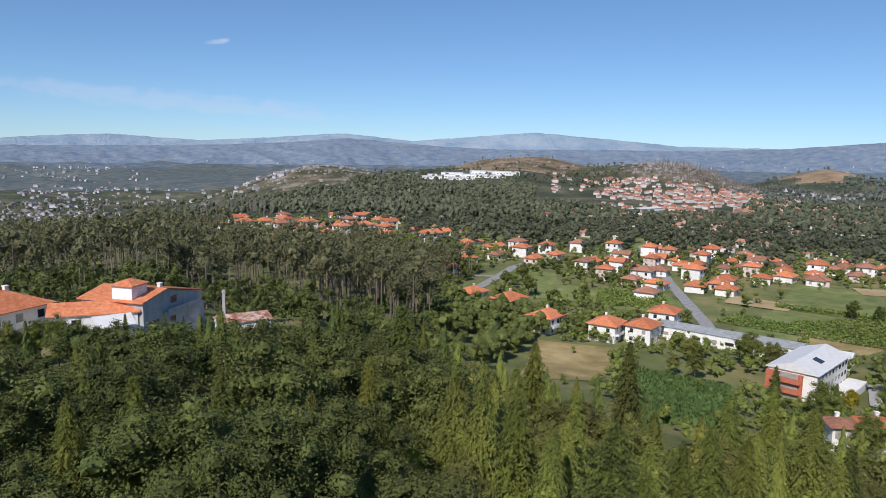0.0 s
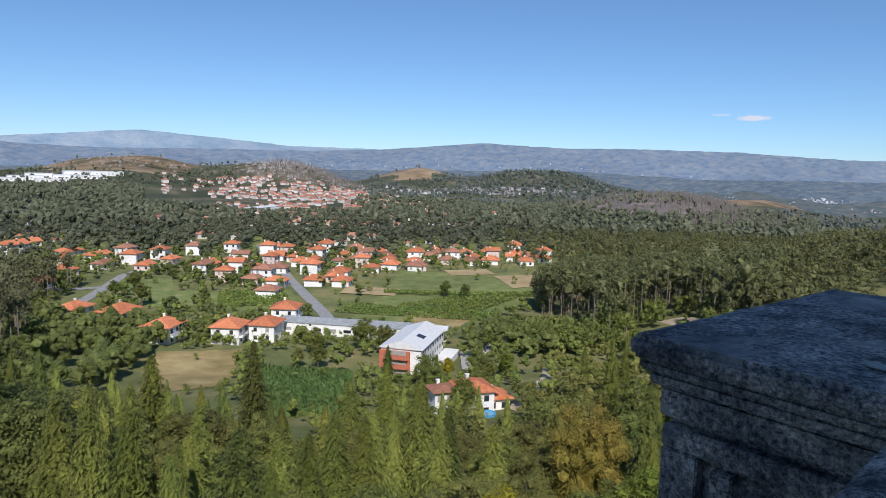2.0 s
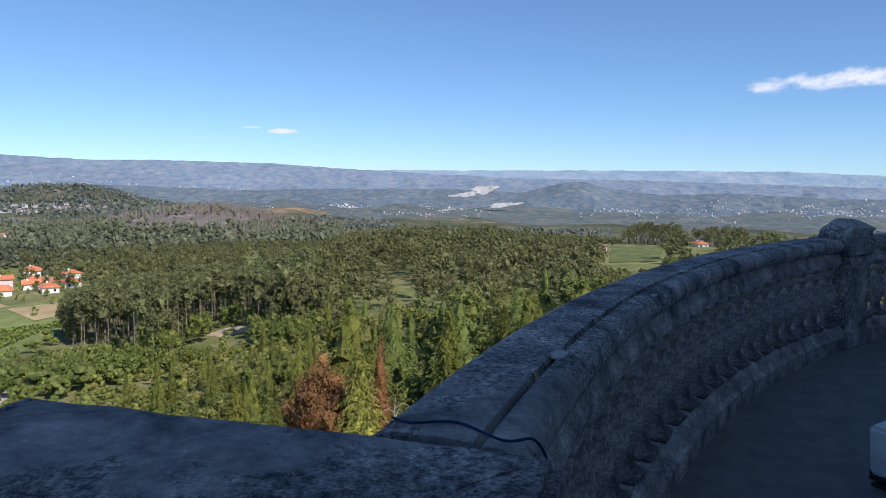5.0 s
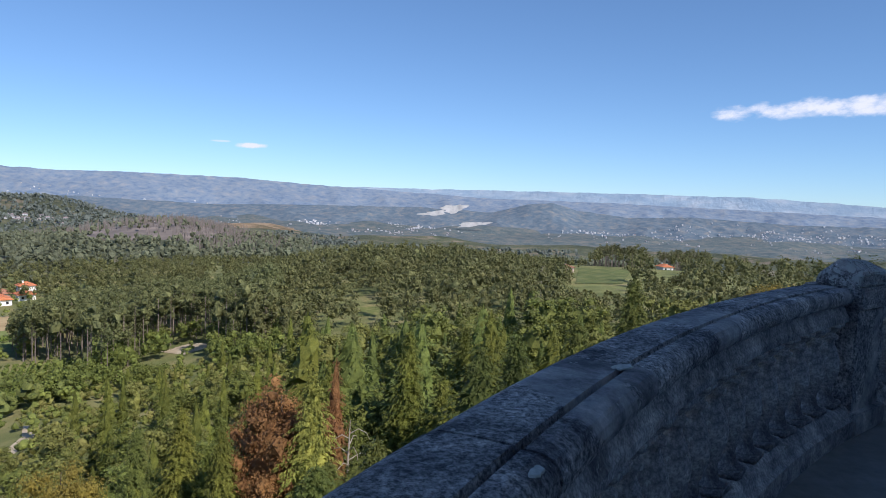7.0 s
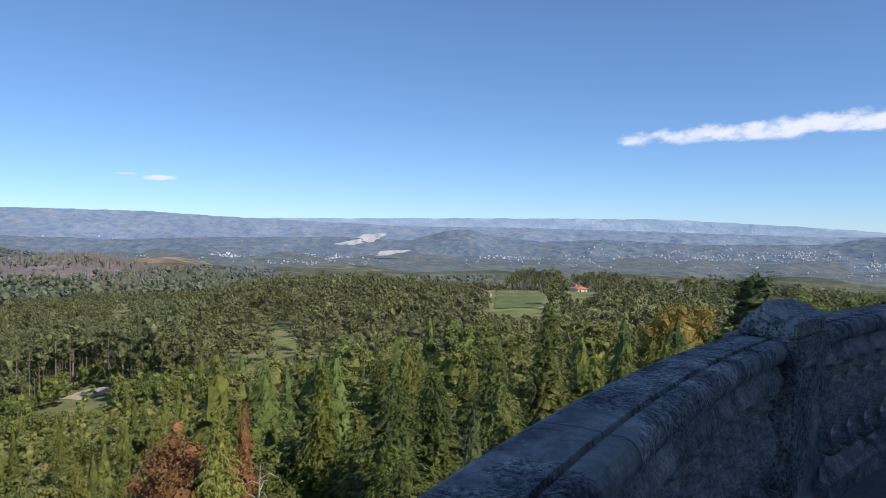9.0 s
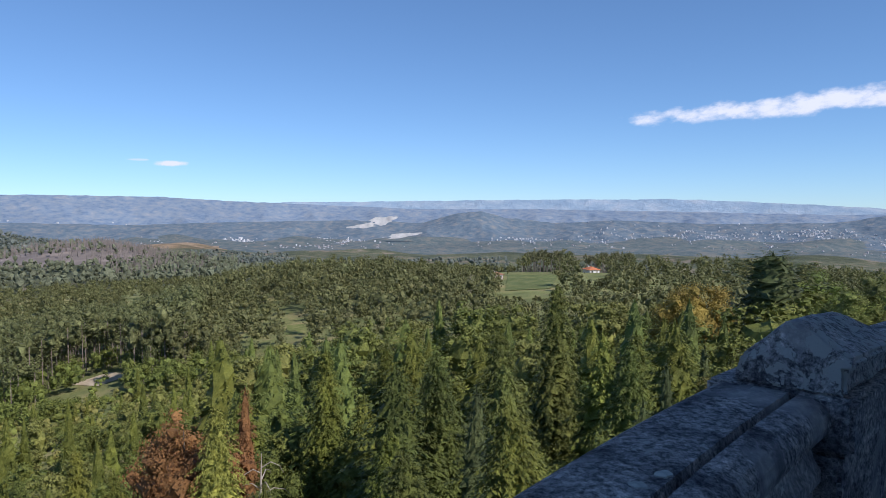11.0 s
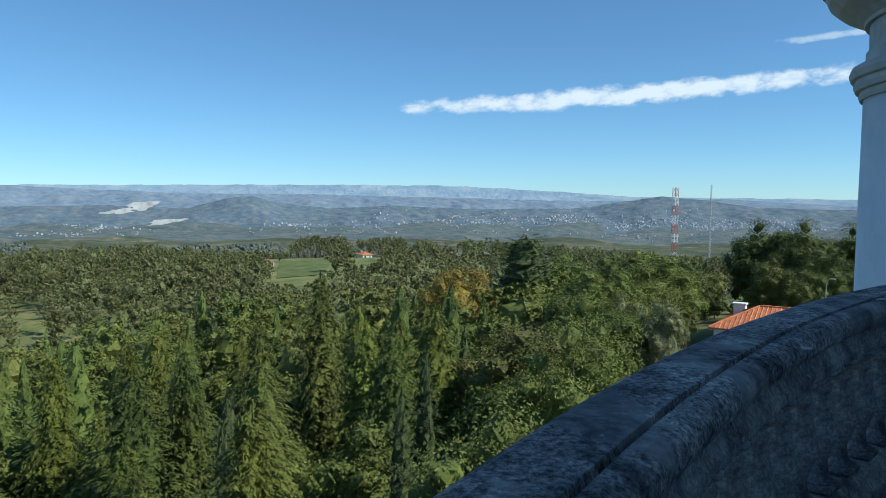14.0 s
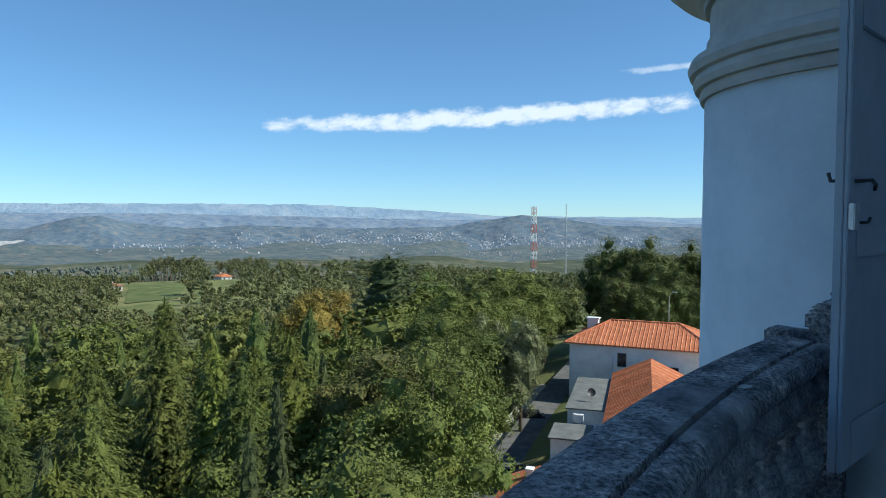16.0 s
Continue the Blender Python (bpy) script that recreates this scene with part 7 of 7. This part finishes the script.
def quarry():
    """Pale scars of a quarry on the far slope."""
    for az0, az1, e0, e1, r in ((88.3, 90.3, -1.25, -0.6, 2690), (89.6, 92.2, -2.35, -2.0, 2680), (86.6, 88.8, -1.55, -1.2, 2690)):
        bm = bmesh.new()
        n = 18
        rim = []
        for k in range(n):
            a = 6.2832 * k / n
            q = 1 + 0.25 * math.sin(3 * a + az0) + 0.15 * math.sin(7 * a)
            az = (az0 + az1) / 2 + (az1 - az0) / 2 * q * math.cos(a)
            el = (e0 + e1) / 2 + (e1 - e0) / 2 * q * math.sin(a) + (az - az0) * 0.12
            rim.append(bm.verts.new((r * math.sin(radians(az)), r * math.cos(radians(az)), EYE + r * math.tan(radians(el)))))
        bm.faces.new(rim)
        tagged(part("backdrop_quarry", bm, M_QUARRY), "pale quarry scar on a distant slope", "quarry", kind="structure")


quarry()


def mast(az, r, top, red, label):
    x, y = polar(az, r)
    z = gz(x, y)
    H = EYE + r * math.tan(radians(top)) - z
    t = thing("radio_mast", Matrix.Translation((x, y, z)), label, "mast")
    bands = 9
    mr = material("red_mast_paint" if red else "grey_mast_paint", [(0.4, (0.45, 0.10, 0.07) if red else (0.5, 0.5, 0.52)), (0.6, (0.55, 0.15, 0.1) if red else (0.6, 0.6, 0.6))], rough=0.6)
    for k in range(bands if red else 1):
        bm = bmesh.new()
        z0, z1 = H * k / (bands if red else 1), H * (k + 1) / (bands if red else 1)
        hw = (1.5 if red else 0.35)
        for sx, sy in ((-1, -1), (1, -1), (1, 1), (-1, 1)):
            tube(bm, [(sx * hw, sy * hw, z0), (sx * hw, sy * hw, z1)], 0.16 if red else 0.10, 4)
        steps = 2 if red else 14
        for q in range(steps):
            za, zb = z0 + (z1 - z0) * q / steps, z0 + (z1 - z0) * (q + 1) / steps
            for (ax, ay), (bx, by) in (((-1, -1), (1, -1)), ((1, -1), (1, 1)), ((1, 1), (-1, 1)), ((-1, 1), (-1, -1))):
                tube(bm, [(ax * hw, ay * hw, za), (bx * hw, by * hw, zb)], 0.09 if red else 0.06, 3)
                tube(bm, [(bx * hw, by * hw, za), (ax * hw, ay * hw, zb)], 0.09 if red else 0.06, 3)
        part("lattice", bm, mr if k % 2 == 0 else M_METALROOF, t)
    for k in range(3 if red else 0):
        bm = bmesh.new()
        lathe(bm, [(0.0, 0), (1.0, 0.0), (1.1, 0.3), (0.0, 0.5)], 12)
        d = part("dish_antenna", bm, M_METALROOF, t)
        d.matrix_local = Matrix.Translation((1.8 * math.cos(k * 2), 1.8 * math.sin(k * 2), H * (0.62 + 0.1 * k))) @ Matrix.Rotation(radians(80), 4, "Y")


mast(130.0, 560, 0.76, True, "red and white lattice radio mast")
mast(132.55, 600, 0.97, False, "thin grey guyed radio mast")
house(470, -134, 10, 10, 7, 1, M_TILE, M_WALL, label="low farmhouse with orange roof on the ridge")
house(402, -60, 20, 6, 5, 1, M_TILE_OLD, M_WALL_PINK, label="low farm building with old tiles on the ridge")


# ---- clouds ----
def cloud(name, az0, az1, e0, e1, thick, seed, label, dens=1.0):
    """A thin streak of cloud far off in the sky."""
    r = 4850
    n, k = 120, 22
    v = []
    for j in range(k + 1):
        for i in range(n + 1):
            az, s = az0 + (az1 - az0) * i / n, i / n
            el = e0 + (e1 - e0) * s + thick * (j / k - 0.5) * 2
            v.append((r * math.sin(radians(az)) * math.cos(radians(el)), r * math.cos(radians(az)) * math.cos(radians(el)), EYE + r * math.sin(radians(el))))
    f = [(j * (n + 1) + i, j * (n + 1) + i + 1, (j + 1) * (n + 1) + i + 1, (j + 1) * (n + 1) + i) for j in range(k) for i in range(n)]
    m = bpy.data.materials.new(name + "_vapour")
    m.use_nodes = True
    N, L = m.node_tree.nodes, m.node_tree.links
    N.remove(N["Principled BSDF"])
    em, tr, mx = N.new("ShaderNodeEmission"), N.new("ShaderNodeBsdfTransparent"), N.new("ShaderNodeMixShader")
    em.inputs["Color"].default_value, em.inputs["Strength"].default_value = (0.93, 0.95, 1.0, 1), 0.86
    uv = N.new("ShaderNodeUVMap")
    sep = N.new("ShaderNodeSeparateXYZ")
    L.new(uv.outputs[0], sep.inputs[0])
    mp = N.new("ShaderNodeMapping")
    mp.inputs["Scale"].default_value = (abs(az1 - az0) * 0.34, 1.25 * thick, 1)
    mp.inputs["Location"].default_value = (seed * 3.7, seed * 1.3, 0)
    L.new(uv.outputs[0], mp.inputs["Vector"])
    no = N.new("ShaderNodeTexNoise")
    no.inputs["Scale"].default_value, no.inputs["Detail"].default_value, no.inputs["Roughness"].default_value = 1.6, 9, 0.58
    L.new(mp.outputs[0], no.inputs["Vector"])

    def calc(op, a, b):
        q = N.new("ShaderNodeMath")
        q.operation = op
        for s, val in enumerate((a, b)):
            if isinstance(val, (int, float)):
                q.inputs[s].default_value = val
            else:
                L.new(val, q.inputs[s])
        return q.outputs[0]

    def hump(o, p):
        return calc("POWER", calc("MULTIPLY", calc("MULTIPLY", o, calc("SUBTRACT", 1.0, o)), 4.0), p)

    body = calc("MULTIPLY", hump(sep.outputs["Y"], 1.1), hump(sep.outputs["X"], 0.45))
    val = calc("ADD", body, calc("MULTIPLY", calc("SUBTRACT", no.outputs["Fac"], 0.5), 1.7))
    mr = N.new("ShaderNodeMapRange")
    mr.interpolation_type = "SMOOTHSTEP"
    mr.inputs["From Min"].default_value, mr.inputs["From Max"].default_value = 0.40, 1.0
    mr.inputs["To Max"].default_value = dens
    L.new(calc("MULTIPLY", val, calc("POWER", body, 0.3)), mr.inputs["Value"])
    L.new(mr.outputs[0], mx.inputs["Fac"])
    L.new(tr.outputs[0], mx.inputs[1])
    L.new(em.outputs[0], mx.inputs[2])
    L.new(mx.outputs[0], N["Material Output"].inputs["Surface"])
    ob = raw(name, v, f, m)
    lay = ob.data.uv_layers.new(name="UVMap")
    co = np.array([((q % (n + 1)) / n, (q // (n + 1)) / k) for q in range(len(v))])
    idx = np.empty(len(ob.data.loops), int)
    ob.data.loops.foreach_get("vertex_index", idx)
    lay.data.foreach_set("uv", co[idx].ravel())
    ob.visible_shadow = False
    return tagged(ob, label, "cloud", kind="structure")


cloud("cloud_band", 105.2, 148, 6.7, 9.0, 1.25, 1.0, "long white streak of cloud")
cloud("cloud_puff", 71.6, 74.8, 3.50, 3.56, 0.34, 2.3, "small white cloud")
cloud("cloud_puff", 70.0, 71.8, 3.75, 3.75, 0.14, 4.1, "faint wisp of cloud", 0.5)
cloud("cloud_wisp", 136, 147, 11.0, 11.5, 0.45, 3.1, "faint wisp of cloud", 0.5)
cloud("cloud_wisp", -16, 14, 3.9, 2.4, 1.3, 5.2, "thin veil of high cloud", 0.22)
cloud("cloud_wisp", 1.0, 3.4, 7.4, 7.8, 0.35, 6.4, "faint wisp of cloud", 0.45)


# ---- street and buildings below the gallery ----
strip("road_street", [(48, -20), (56, -31), (66, -45), (72, -55), (80, -66), (90, -80), (104, -100)], 6.0, M_STREET, "narrow grey street beside the trees", lift=0.25)
strip("pavement_edge", [(51.5, -17.5), (59.5, -28.5), (69.3, -42.5), (75.4, -52.7), (83.5, -63.9), (93.5, -77.5)], 1.6, M_PAVE, "pale pavement along the street", "pavement", 0.40)


def street_wall():
    pts = [(52.6, -16.8), (60.6, -27.8), (70.4, -41.8), (76.5, -52.0), (84.5, -63.2), (94.5, -76.8)]
    t = thing("garden_wall", Matrix.Translation((70, -42, gz(70, -42))), "low pale concrete wall with posts along the street", "wall")
    inv = t.matrix_world.inverted()
    for a, b in zip(pts, pts[1:]):
        L = math.hypot(b[0] - a[0], b[1] - a[1])
        ang = math.atan2(b[1] - a[1], b[0] - a[0])
        n = int(L / 3)
        for k in range(n):
            f = (k + 0.5) / n
            x, y = a[0] + (b[0] - a[0]) * f, a[1] + (b[1] - a[1]) * f
            bm = bmesh.new()
            box(bm, -L / n / 2 + 0.15, L / n / 2 - 0.15, -0.1, 0.1, -0.4, 0.75, 0.02)
            o = part("panel", bm, M_PAVE)
            o.matrix_world = Matrix.Translation((x, y, gz(x, y) + 0.4)) @ Matrix.Rotation(ang, 4, "Z")
            o.parent, o.matrix_parent_inverse = t, inv
            bm = bmesh.new()
            box(bm, -0.15, 0.15, -0.15, 0.15, -0.5, 1.0, 0.02)
            o = part("post", bm, M_PAVE)
            o.matrix_world = Matrix.Translation((a[0] + (b[0] - a[0]) * k / n, a[1] + (b[1] - a[1]) * k / n, gz(x, y) + 0.4)) @ Matrix.Rotation(ang, 4, "Z")
            o.parent, o.matrix_parent_inverse = t, inv


street_wall()


def tile_rows(roof, w, d, z, rise, gable, over, pitch=0.55):
    """Raised courses of rounded tiles running down both long slopes, each a piece of its roof."""
    a, b = w / 2 + over, d / 2 + over
    k = 0 if gable else b * 0.92
    n = int(2 * a / pitch)
    for i in range(n):
        x = -a + (i + 0.5) * 2 * a / n
        top = 1.0 if gable else min(1.0, (a - abs(x)) / k)
        for s in (-1, 1):
            p0 = Vector((x, s * b, z + 0.16))
            p1 = Vector((x, s * b * (1 - top), z + 0.16 + rise * top))
            if (p1 - p0).length < 0.3:
                continue
            q = 0.09
            bm = bmesh.new()
            vs = [bm.verts.new(p) for p in (p0 + Vector((-q, 0, 0)), p0 + Vector((0, 0, 0.08)), p0 + Vector((q, 0, 0)), p1 + Vector((q, 0, 0)), p1 + Vector((0, 0, 0.08)), p1 + Vector((-q, 0, 0)))]
            bm.faces.new((vs[0], vs[1], vs[4], vs[5]))
            bm.faces.new((vs[1], vs[2], vs[3], vs[4]))
            part("tile_course", bm, M_TILE, roof)


def annex_house():
    """Two-storey white house with a hipped tile roof, seen from the gallery."""
    a, b = np.array((83.2, -73.1)), np.array((68.0, -83.3))
    u = (b - a) / np.linalg.norm(b - a)
    L, d, H = 19.0, 10.5, 7.6
    nrm = np.array((-u[1], u[0]))
    if nrm @ (-(a + b) / 2) > 0:
        nrm = -nrm
    c = a + u * L / 2 + nrm * d / 2
    z = gz(86, -75) + 0.2
    rot = math.degrees(math.atan2(-u[1], -u[0]))
    t = thing("house", Matrix.Translation((c[0], c[1], z)) @ Matrix.Rotation(radians(rot), 4, "Z"), "white two-storey house with orange hipped tile roof", "house")
    sy = 1 if (Matrix.Rotation(radians(rot), 4, "Z") @ Vector((0, 1, 0))).dot(Vector((-nrm[0], -nrm[1], 0))) > 0 else -1
    bm = bmesh.new()
    box(bm, -L / 2, L / 2, -d / 2, d / 2, -2.5, H)
    part("wall", bm, M_WALL, t)
    bm = bmesh.new()
    box(bm, -L / 2 - 0.3, L / 2 + 0.3, -d / 2 - 0.3, d / 2 + 0.3, H + 0.002, H + 0.16, 0.03)
    part("eaves_cornice", bm, M_WALL_PINK, t)
    bm = bmesh.new()
    roof_hip(bm, L, d, H + 0.165, 2.6, 0.6)
    rf = part("roof", bm, M_TILE, t)
    tile_rows(rf, L, d, H + 0.165, 2.6, False, 0.6)
    bm = bmesh.new()
    for s in (-1, 1):
        for q in (-1, 1):
            tube(bm, [(s * (L / 2 + 0.6), q * (d / 2 + 0.6), H + 0.36), (s * (L / 2 + 0.6 - (d / 2 + 0.6) * 0.92), 0, H + 2.96)], 0.13, 6)
    tube(bm, [(-L / 2 - 0.6 + (d / 2 + 0.6) * 0.92, 0, H + 2.98), (L / 2 + 0.6 - (d / 2 + 0.6) * 0.92, 0, H + 2.98)], 0.13, 6)
    part("ridge_capping", bm, M_TILE, rf)
    window(t, L / 2 - 7.2, sy * d / 2, 5.0, 1.1, 1.8, 180 if sy > 0 else 0)
    window(t, L / 2 - 14.0, sy * d / 2, 3.6, 1.1, 1.8, 180 if sy > 0 else 0)
    bm = bmesh.new()
    box(bm, -0.8, 0.8, -0.5, 0.5, 0, 1.5)
    box(bm, -0.95, 0.95, -0.65, 0.65, 1.5, 1.7)
    ch = part("chimney", bm, M_WALL, t, "white chimney with a slab cap")
    ch.location = (L / 2 - 1.6, -sy * d * 0.32, H + 1.0)
    bm = bmesh.new()
    tube(bm, [(L / 2 - 6.1, sy * (d / 2 + 0.08), -2), (L / 2 - 6.1, sy * (d / 2 + 0.08), H)], 0.09, 6)
    part("downpipe", bm, M_METALROOF, t)


annex_house()


def flat_annex(name, x, y, rot, L, w, h, label):
    z = gz(x, y)
    t = thing(name, Matrix.Translation((x, y, z)) @ Matrix.Rotation(radians(rot), 4, "Z"), label, "annex")
    bm = bmesh.new()
    box(bm, -L / 2, L / 2, -w / 2, w / 2, -1.5, h)
    part("wall", bm, M_WALL, t)
    bm = bmesh.new()
    box(bm, -L / 2 - 0.25, L / 2 + 0.25, -w / 2 - 0.25, w / 2 + 0.25, h + 0.003, h + 0.14, 0.02)
    part("roof_slab", bm, M_FLATROOF, t, "flat grey roof slab")
    bm = bmesh.new()
    box(bm, -L / 2 - 0.25, L / 2 + 0.25, -w / 2 - 0.25, -w / 2 - 0.05, h + 0.142, h + 0.34, 0.02)
    part("parapet", bm, M_METALROOF, t)
    return t


ROT = math.degrees(math.atan2(-70.8 + 59.1, 77.8 - 67.6))
flat_annex("flat_annex", 70.6, -65.2, ROT, 15.0, 4.6, 3.5, "white annex with flat grey roof")
flat_annex("flat_annex", 64.0, -55.6, ROT, 5.0, 4.0, 2.9, "small white annex with flat grey roof")


def tiled_annex():
    """Long lower wing with an orange tile roof, and its small gable end."""
    x, y = 63.0, -66.5
    z = gz(x, y)
    t = thing("tiled_wing", Matrix.Translation((x, y, z)) @ Matrix.Rotation(radians(ROT), 4, "Z"), "long low wing with an orange tiled roof", "annex")
    L, w, h = 27.0, 9.0, 3.4
    bm = bmesh.new()
    box(bm, -L / 2, L / 2, -w / 2, w / 2, -1.5, h)
    part("wall", bm, M_WALL_PINK, t)
    bm = bmesh.new()
    roof_hip(bm, L, w, h + 0.01, 2.2, 0.3, True)
    rf = part("roof", bm, M_TILE, t)
    tile_rows(rf, L, w, h + 0.01, 2.2, True, 0.3)
    bm = bmesh.new()
    box(bm, L / 2 - 0.01, L / 2 + 0.02, -0.45, 0.45, h + 0.5, h + 1.2, 0.01)
    part("gable_opening", bm, M_PANE, t, "small dark gable opening")
    return t


tiled_annex()
house(60.0, -47.0, ROT, 6.0, 5.0, 1, M_TILE, M_WALL, True, label="small outbuilding with an orange tile roof")


def ac_unit(x, y, z, rot):
    t = thing("air_conditioner", Matrix.Translation((x, y, z)) @ Matrix.Rotation(radians(rot), 4, "Z"), "white outdoor air-conditioning unit on the roof", "air conditioner")
    bm = bmesh.new()
    box(bm, -0.55, 0.55, -0.25, 0.25, 0.1, 0.95, 0.04)
    b = part("casing", bm, M_METALROOF, t)
    bm = bmesh.new()
    lathe(bm, [(0.0, 0), (0.30, 0), (0.30, 0.03), (0.0, 0.03)], 20)
    g = part("fan_grille", bm, M_BLACK, t, "dark round fan grille")
    g.matrix_local = Matrix.Translation((0, -0.255, 0.52)) @ Matrix.Rotation(radians(90), 4, "X")
    for s in (-0.4, 0.4):
        bm = bmesh.new()
        box(bm, s - 0.05, s + 0.05, -0.22, 0.22, 0, 0.1)
        part("foot", bm, M_BLACK, t)


ac_unit(65.9, -58.2, gz(64, -55.6) + 3.05, ROT + 90)


def satellite_dish(x, y, z):
    t = thing("satellite_dish", Matrix.Translation((x, y, z)), "dark satellite dish on a short pole", "satellite dish")
    bm = bmesh.new()
    tube(bm, [(0, 0, 0), (0, 0, 0.9)], 0.05)
    part("pole", bm, M_STEEL, t)
    bm = bmesh.new()
    lathe(bm, [(0.0, 0.0), (0.25, 0.035), (0.46, 0.13), (0.47, 0.145), (0.24, 0.055), (0.0, 0.02)], 24)
    d = part("dish", bm, M_BLACK, t)
    d.matrix_local = Matrix.Translation((0, 0, 1.0)) @ Matrix.Rotation(radians(60), 4, "Z") @ Matrix.Rotation(radians(-65), 4, "X")


satellite_dish(67.8, -62.0, gz(70.6, -65.2) + 3.65)


def street_lamp(x, y, h):
    t = thing("street_lamp", Matrix.Translation((x, y, gz(x, y))), "tall grey street lamp with a curved arm", "street lamp")
    bm = bmesh.new()
    tube(bm, [(0, 0, 0), (0, 0, h * 0.88), (-0.2, 0.05, h * 0.96), (-0.8, 0.2, h)], [0.12, 0.08, 0.06, 0.05])
    part("pole", bm, M_STEEL, t)
    bm = bmesh.new()
    box(bm, -1.7, -0.75, 0.1, 0.4, h - 0.06, h + 0.08, 0.03)
    part("lamp_head", bm, M_STEEL, t)


street_lamp(86.5, -98.0, 12.5)


def car(x, y, rot, paint, label):
    """A parked hatchback."""
    t = thing("parked_car", Matrix.Translation((x, y, gz(x, y) + 0.27)) @ Matrix.Rotation(radians(rot), 4, "Z"), label, "car", "parked cars")
    bm = bmesh.new()
    prof = [(-2.0, 0.35), (-2.05, 0.75), (-1.95, 0.95), (-1.6, 1.0), (-1.2, 1.42), (-0.2, 1.48), (0.6, 1.40), (1.15, 0.98), (1.9, 0.85), (2.05, 0.65), (2.05, 0.35)]
    rings = []
    for yy, s in ((-0.85, 0.93), (-0.78, 1.0), (0.78, 1.0), (0.85, 0.93)):
        rings.append([bm.verts.new((px, yy * (1 - 0.12 * max(0, pz - 0.9)), 0.35 + (pz - 0.35) * s)) for px, pz in prof])
    for p, q in zip(rings, rings[1:]):
        for k in range(len(prof)):
            bm.faces.new((p[k], p[(k + 1) % len(prof)], q[(k + 1) % len(prof)], q[k]))
    bm.faces.new(rings[0])
    bm.faces.new(rings[-1])
    bmesh.ops.recalc_face_normals(bm, faces=bm.faces[:])
    part("body", bm, paint, t)
    for s in (-1, 1):
        bm = bmesh.new()
        box(bm, -1.15, 0.75, s * 0.83 - 0.02, s * 0.83 + 0.02, 0.98, 1.32, 0.01)
        part("side_window", bm, M_PANE, t)
    for px, tilt in ((0.92, 38), (-1.42, -38)):
        bm = bmesh.new()
        box(bm, -0.02, 0.02, -0.66, 0.66, -0.25, 0.25)
        w = part("windscreen" if px > 0 else "rear_window", bm, M_PANE, t)
        w.matrix_local = Matrix.Translation((px, 0, 1.21)) @ Matrix.Rotation(radians(-tilt), 4, "Y")
    for px in (-1.3, 1.3):
        for s in (-1, 1):
            bm = bmesh.new()
            lathe(bm, [(0.18, -0.1), (0.31, -0.1), (0.31, 0.1), (0.18, 0.1)], 18)
            w = part("wheel", bm, M_BLACK, t)
            w.matrix_local = Matrix.Translation((px, s * 0.76, 0.31)) @ Matrix.Rotation(radians(90), 4, "X")
            bm = bmesh.new()
            lathe(bm, [(0.0, -0.08), (0.18, -0.08), (0.18, 0.08), (0.0, 0.08)], 12)
            part("rim", bm, M_STEEL, w)
    return t


P_DARK = material("dark_car_paint", [(0.4, (0.02, 0.022, 0.028)), (0.6, (0.03, 0.033, 0.04))], rough=0.25)
P_SILVER = material("silver_car_paint", [(0.4, (0.35, 0.36, 0.37)), (0.6, (0.42, 0.43, 0.44))], rough=0.3, metal=0.4)
car(66.2, -50.5, 57, P_DARK, "dark hatchback parked beside the annex")
car(81.0, -64.0, 53, P_DARK, "dark car parked under the trees")
car(62.0, -44.0, 57, P_SILVER, "silver hatchback parked in the street")
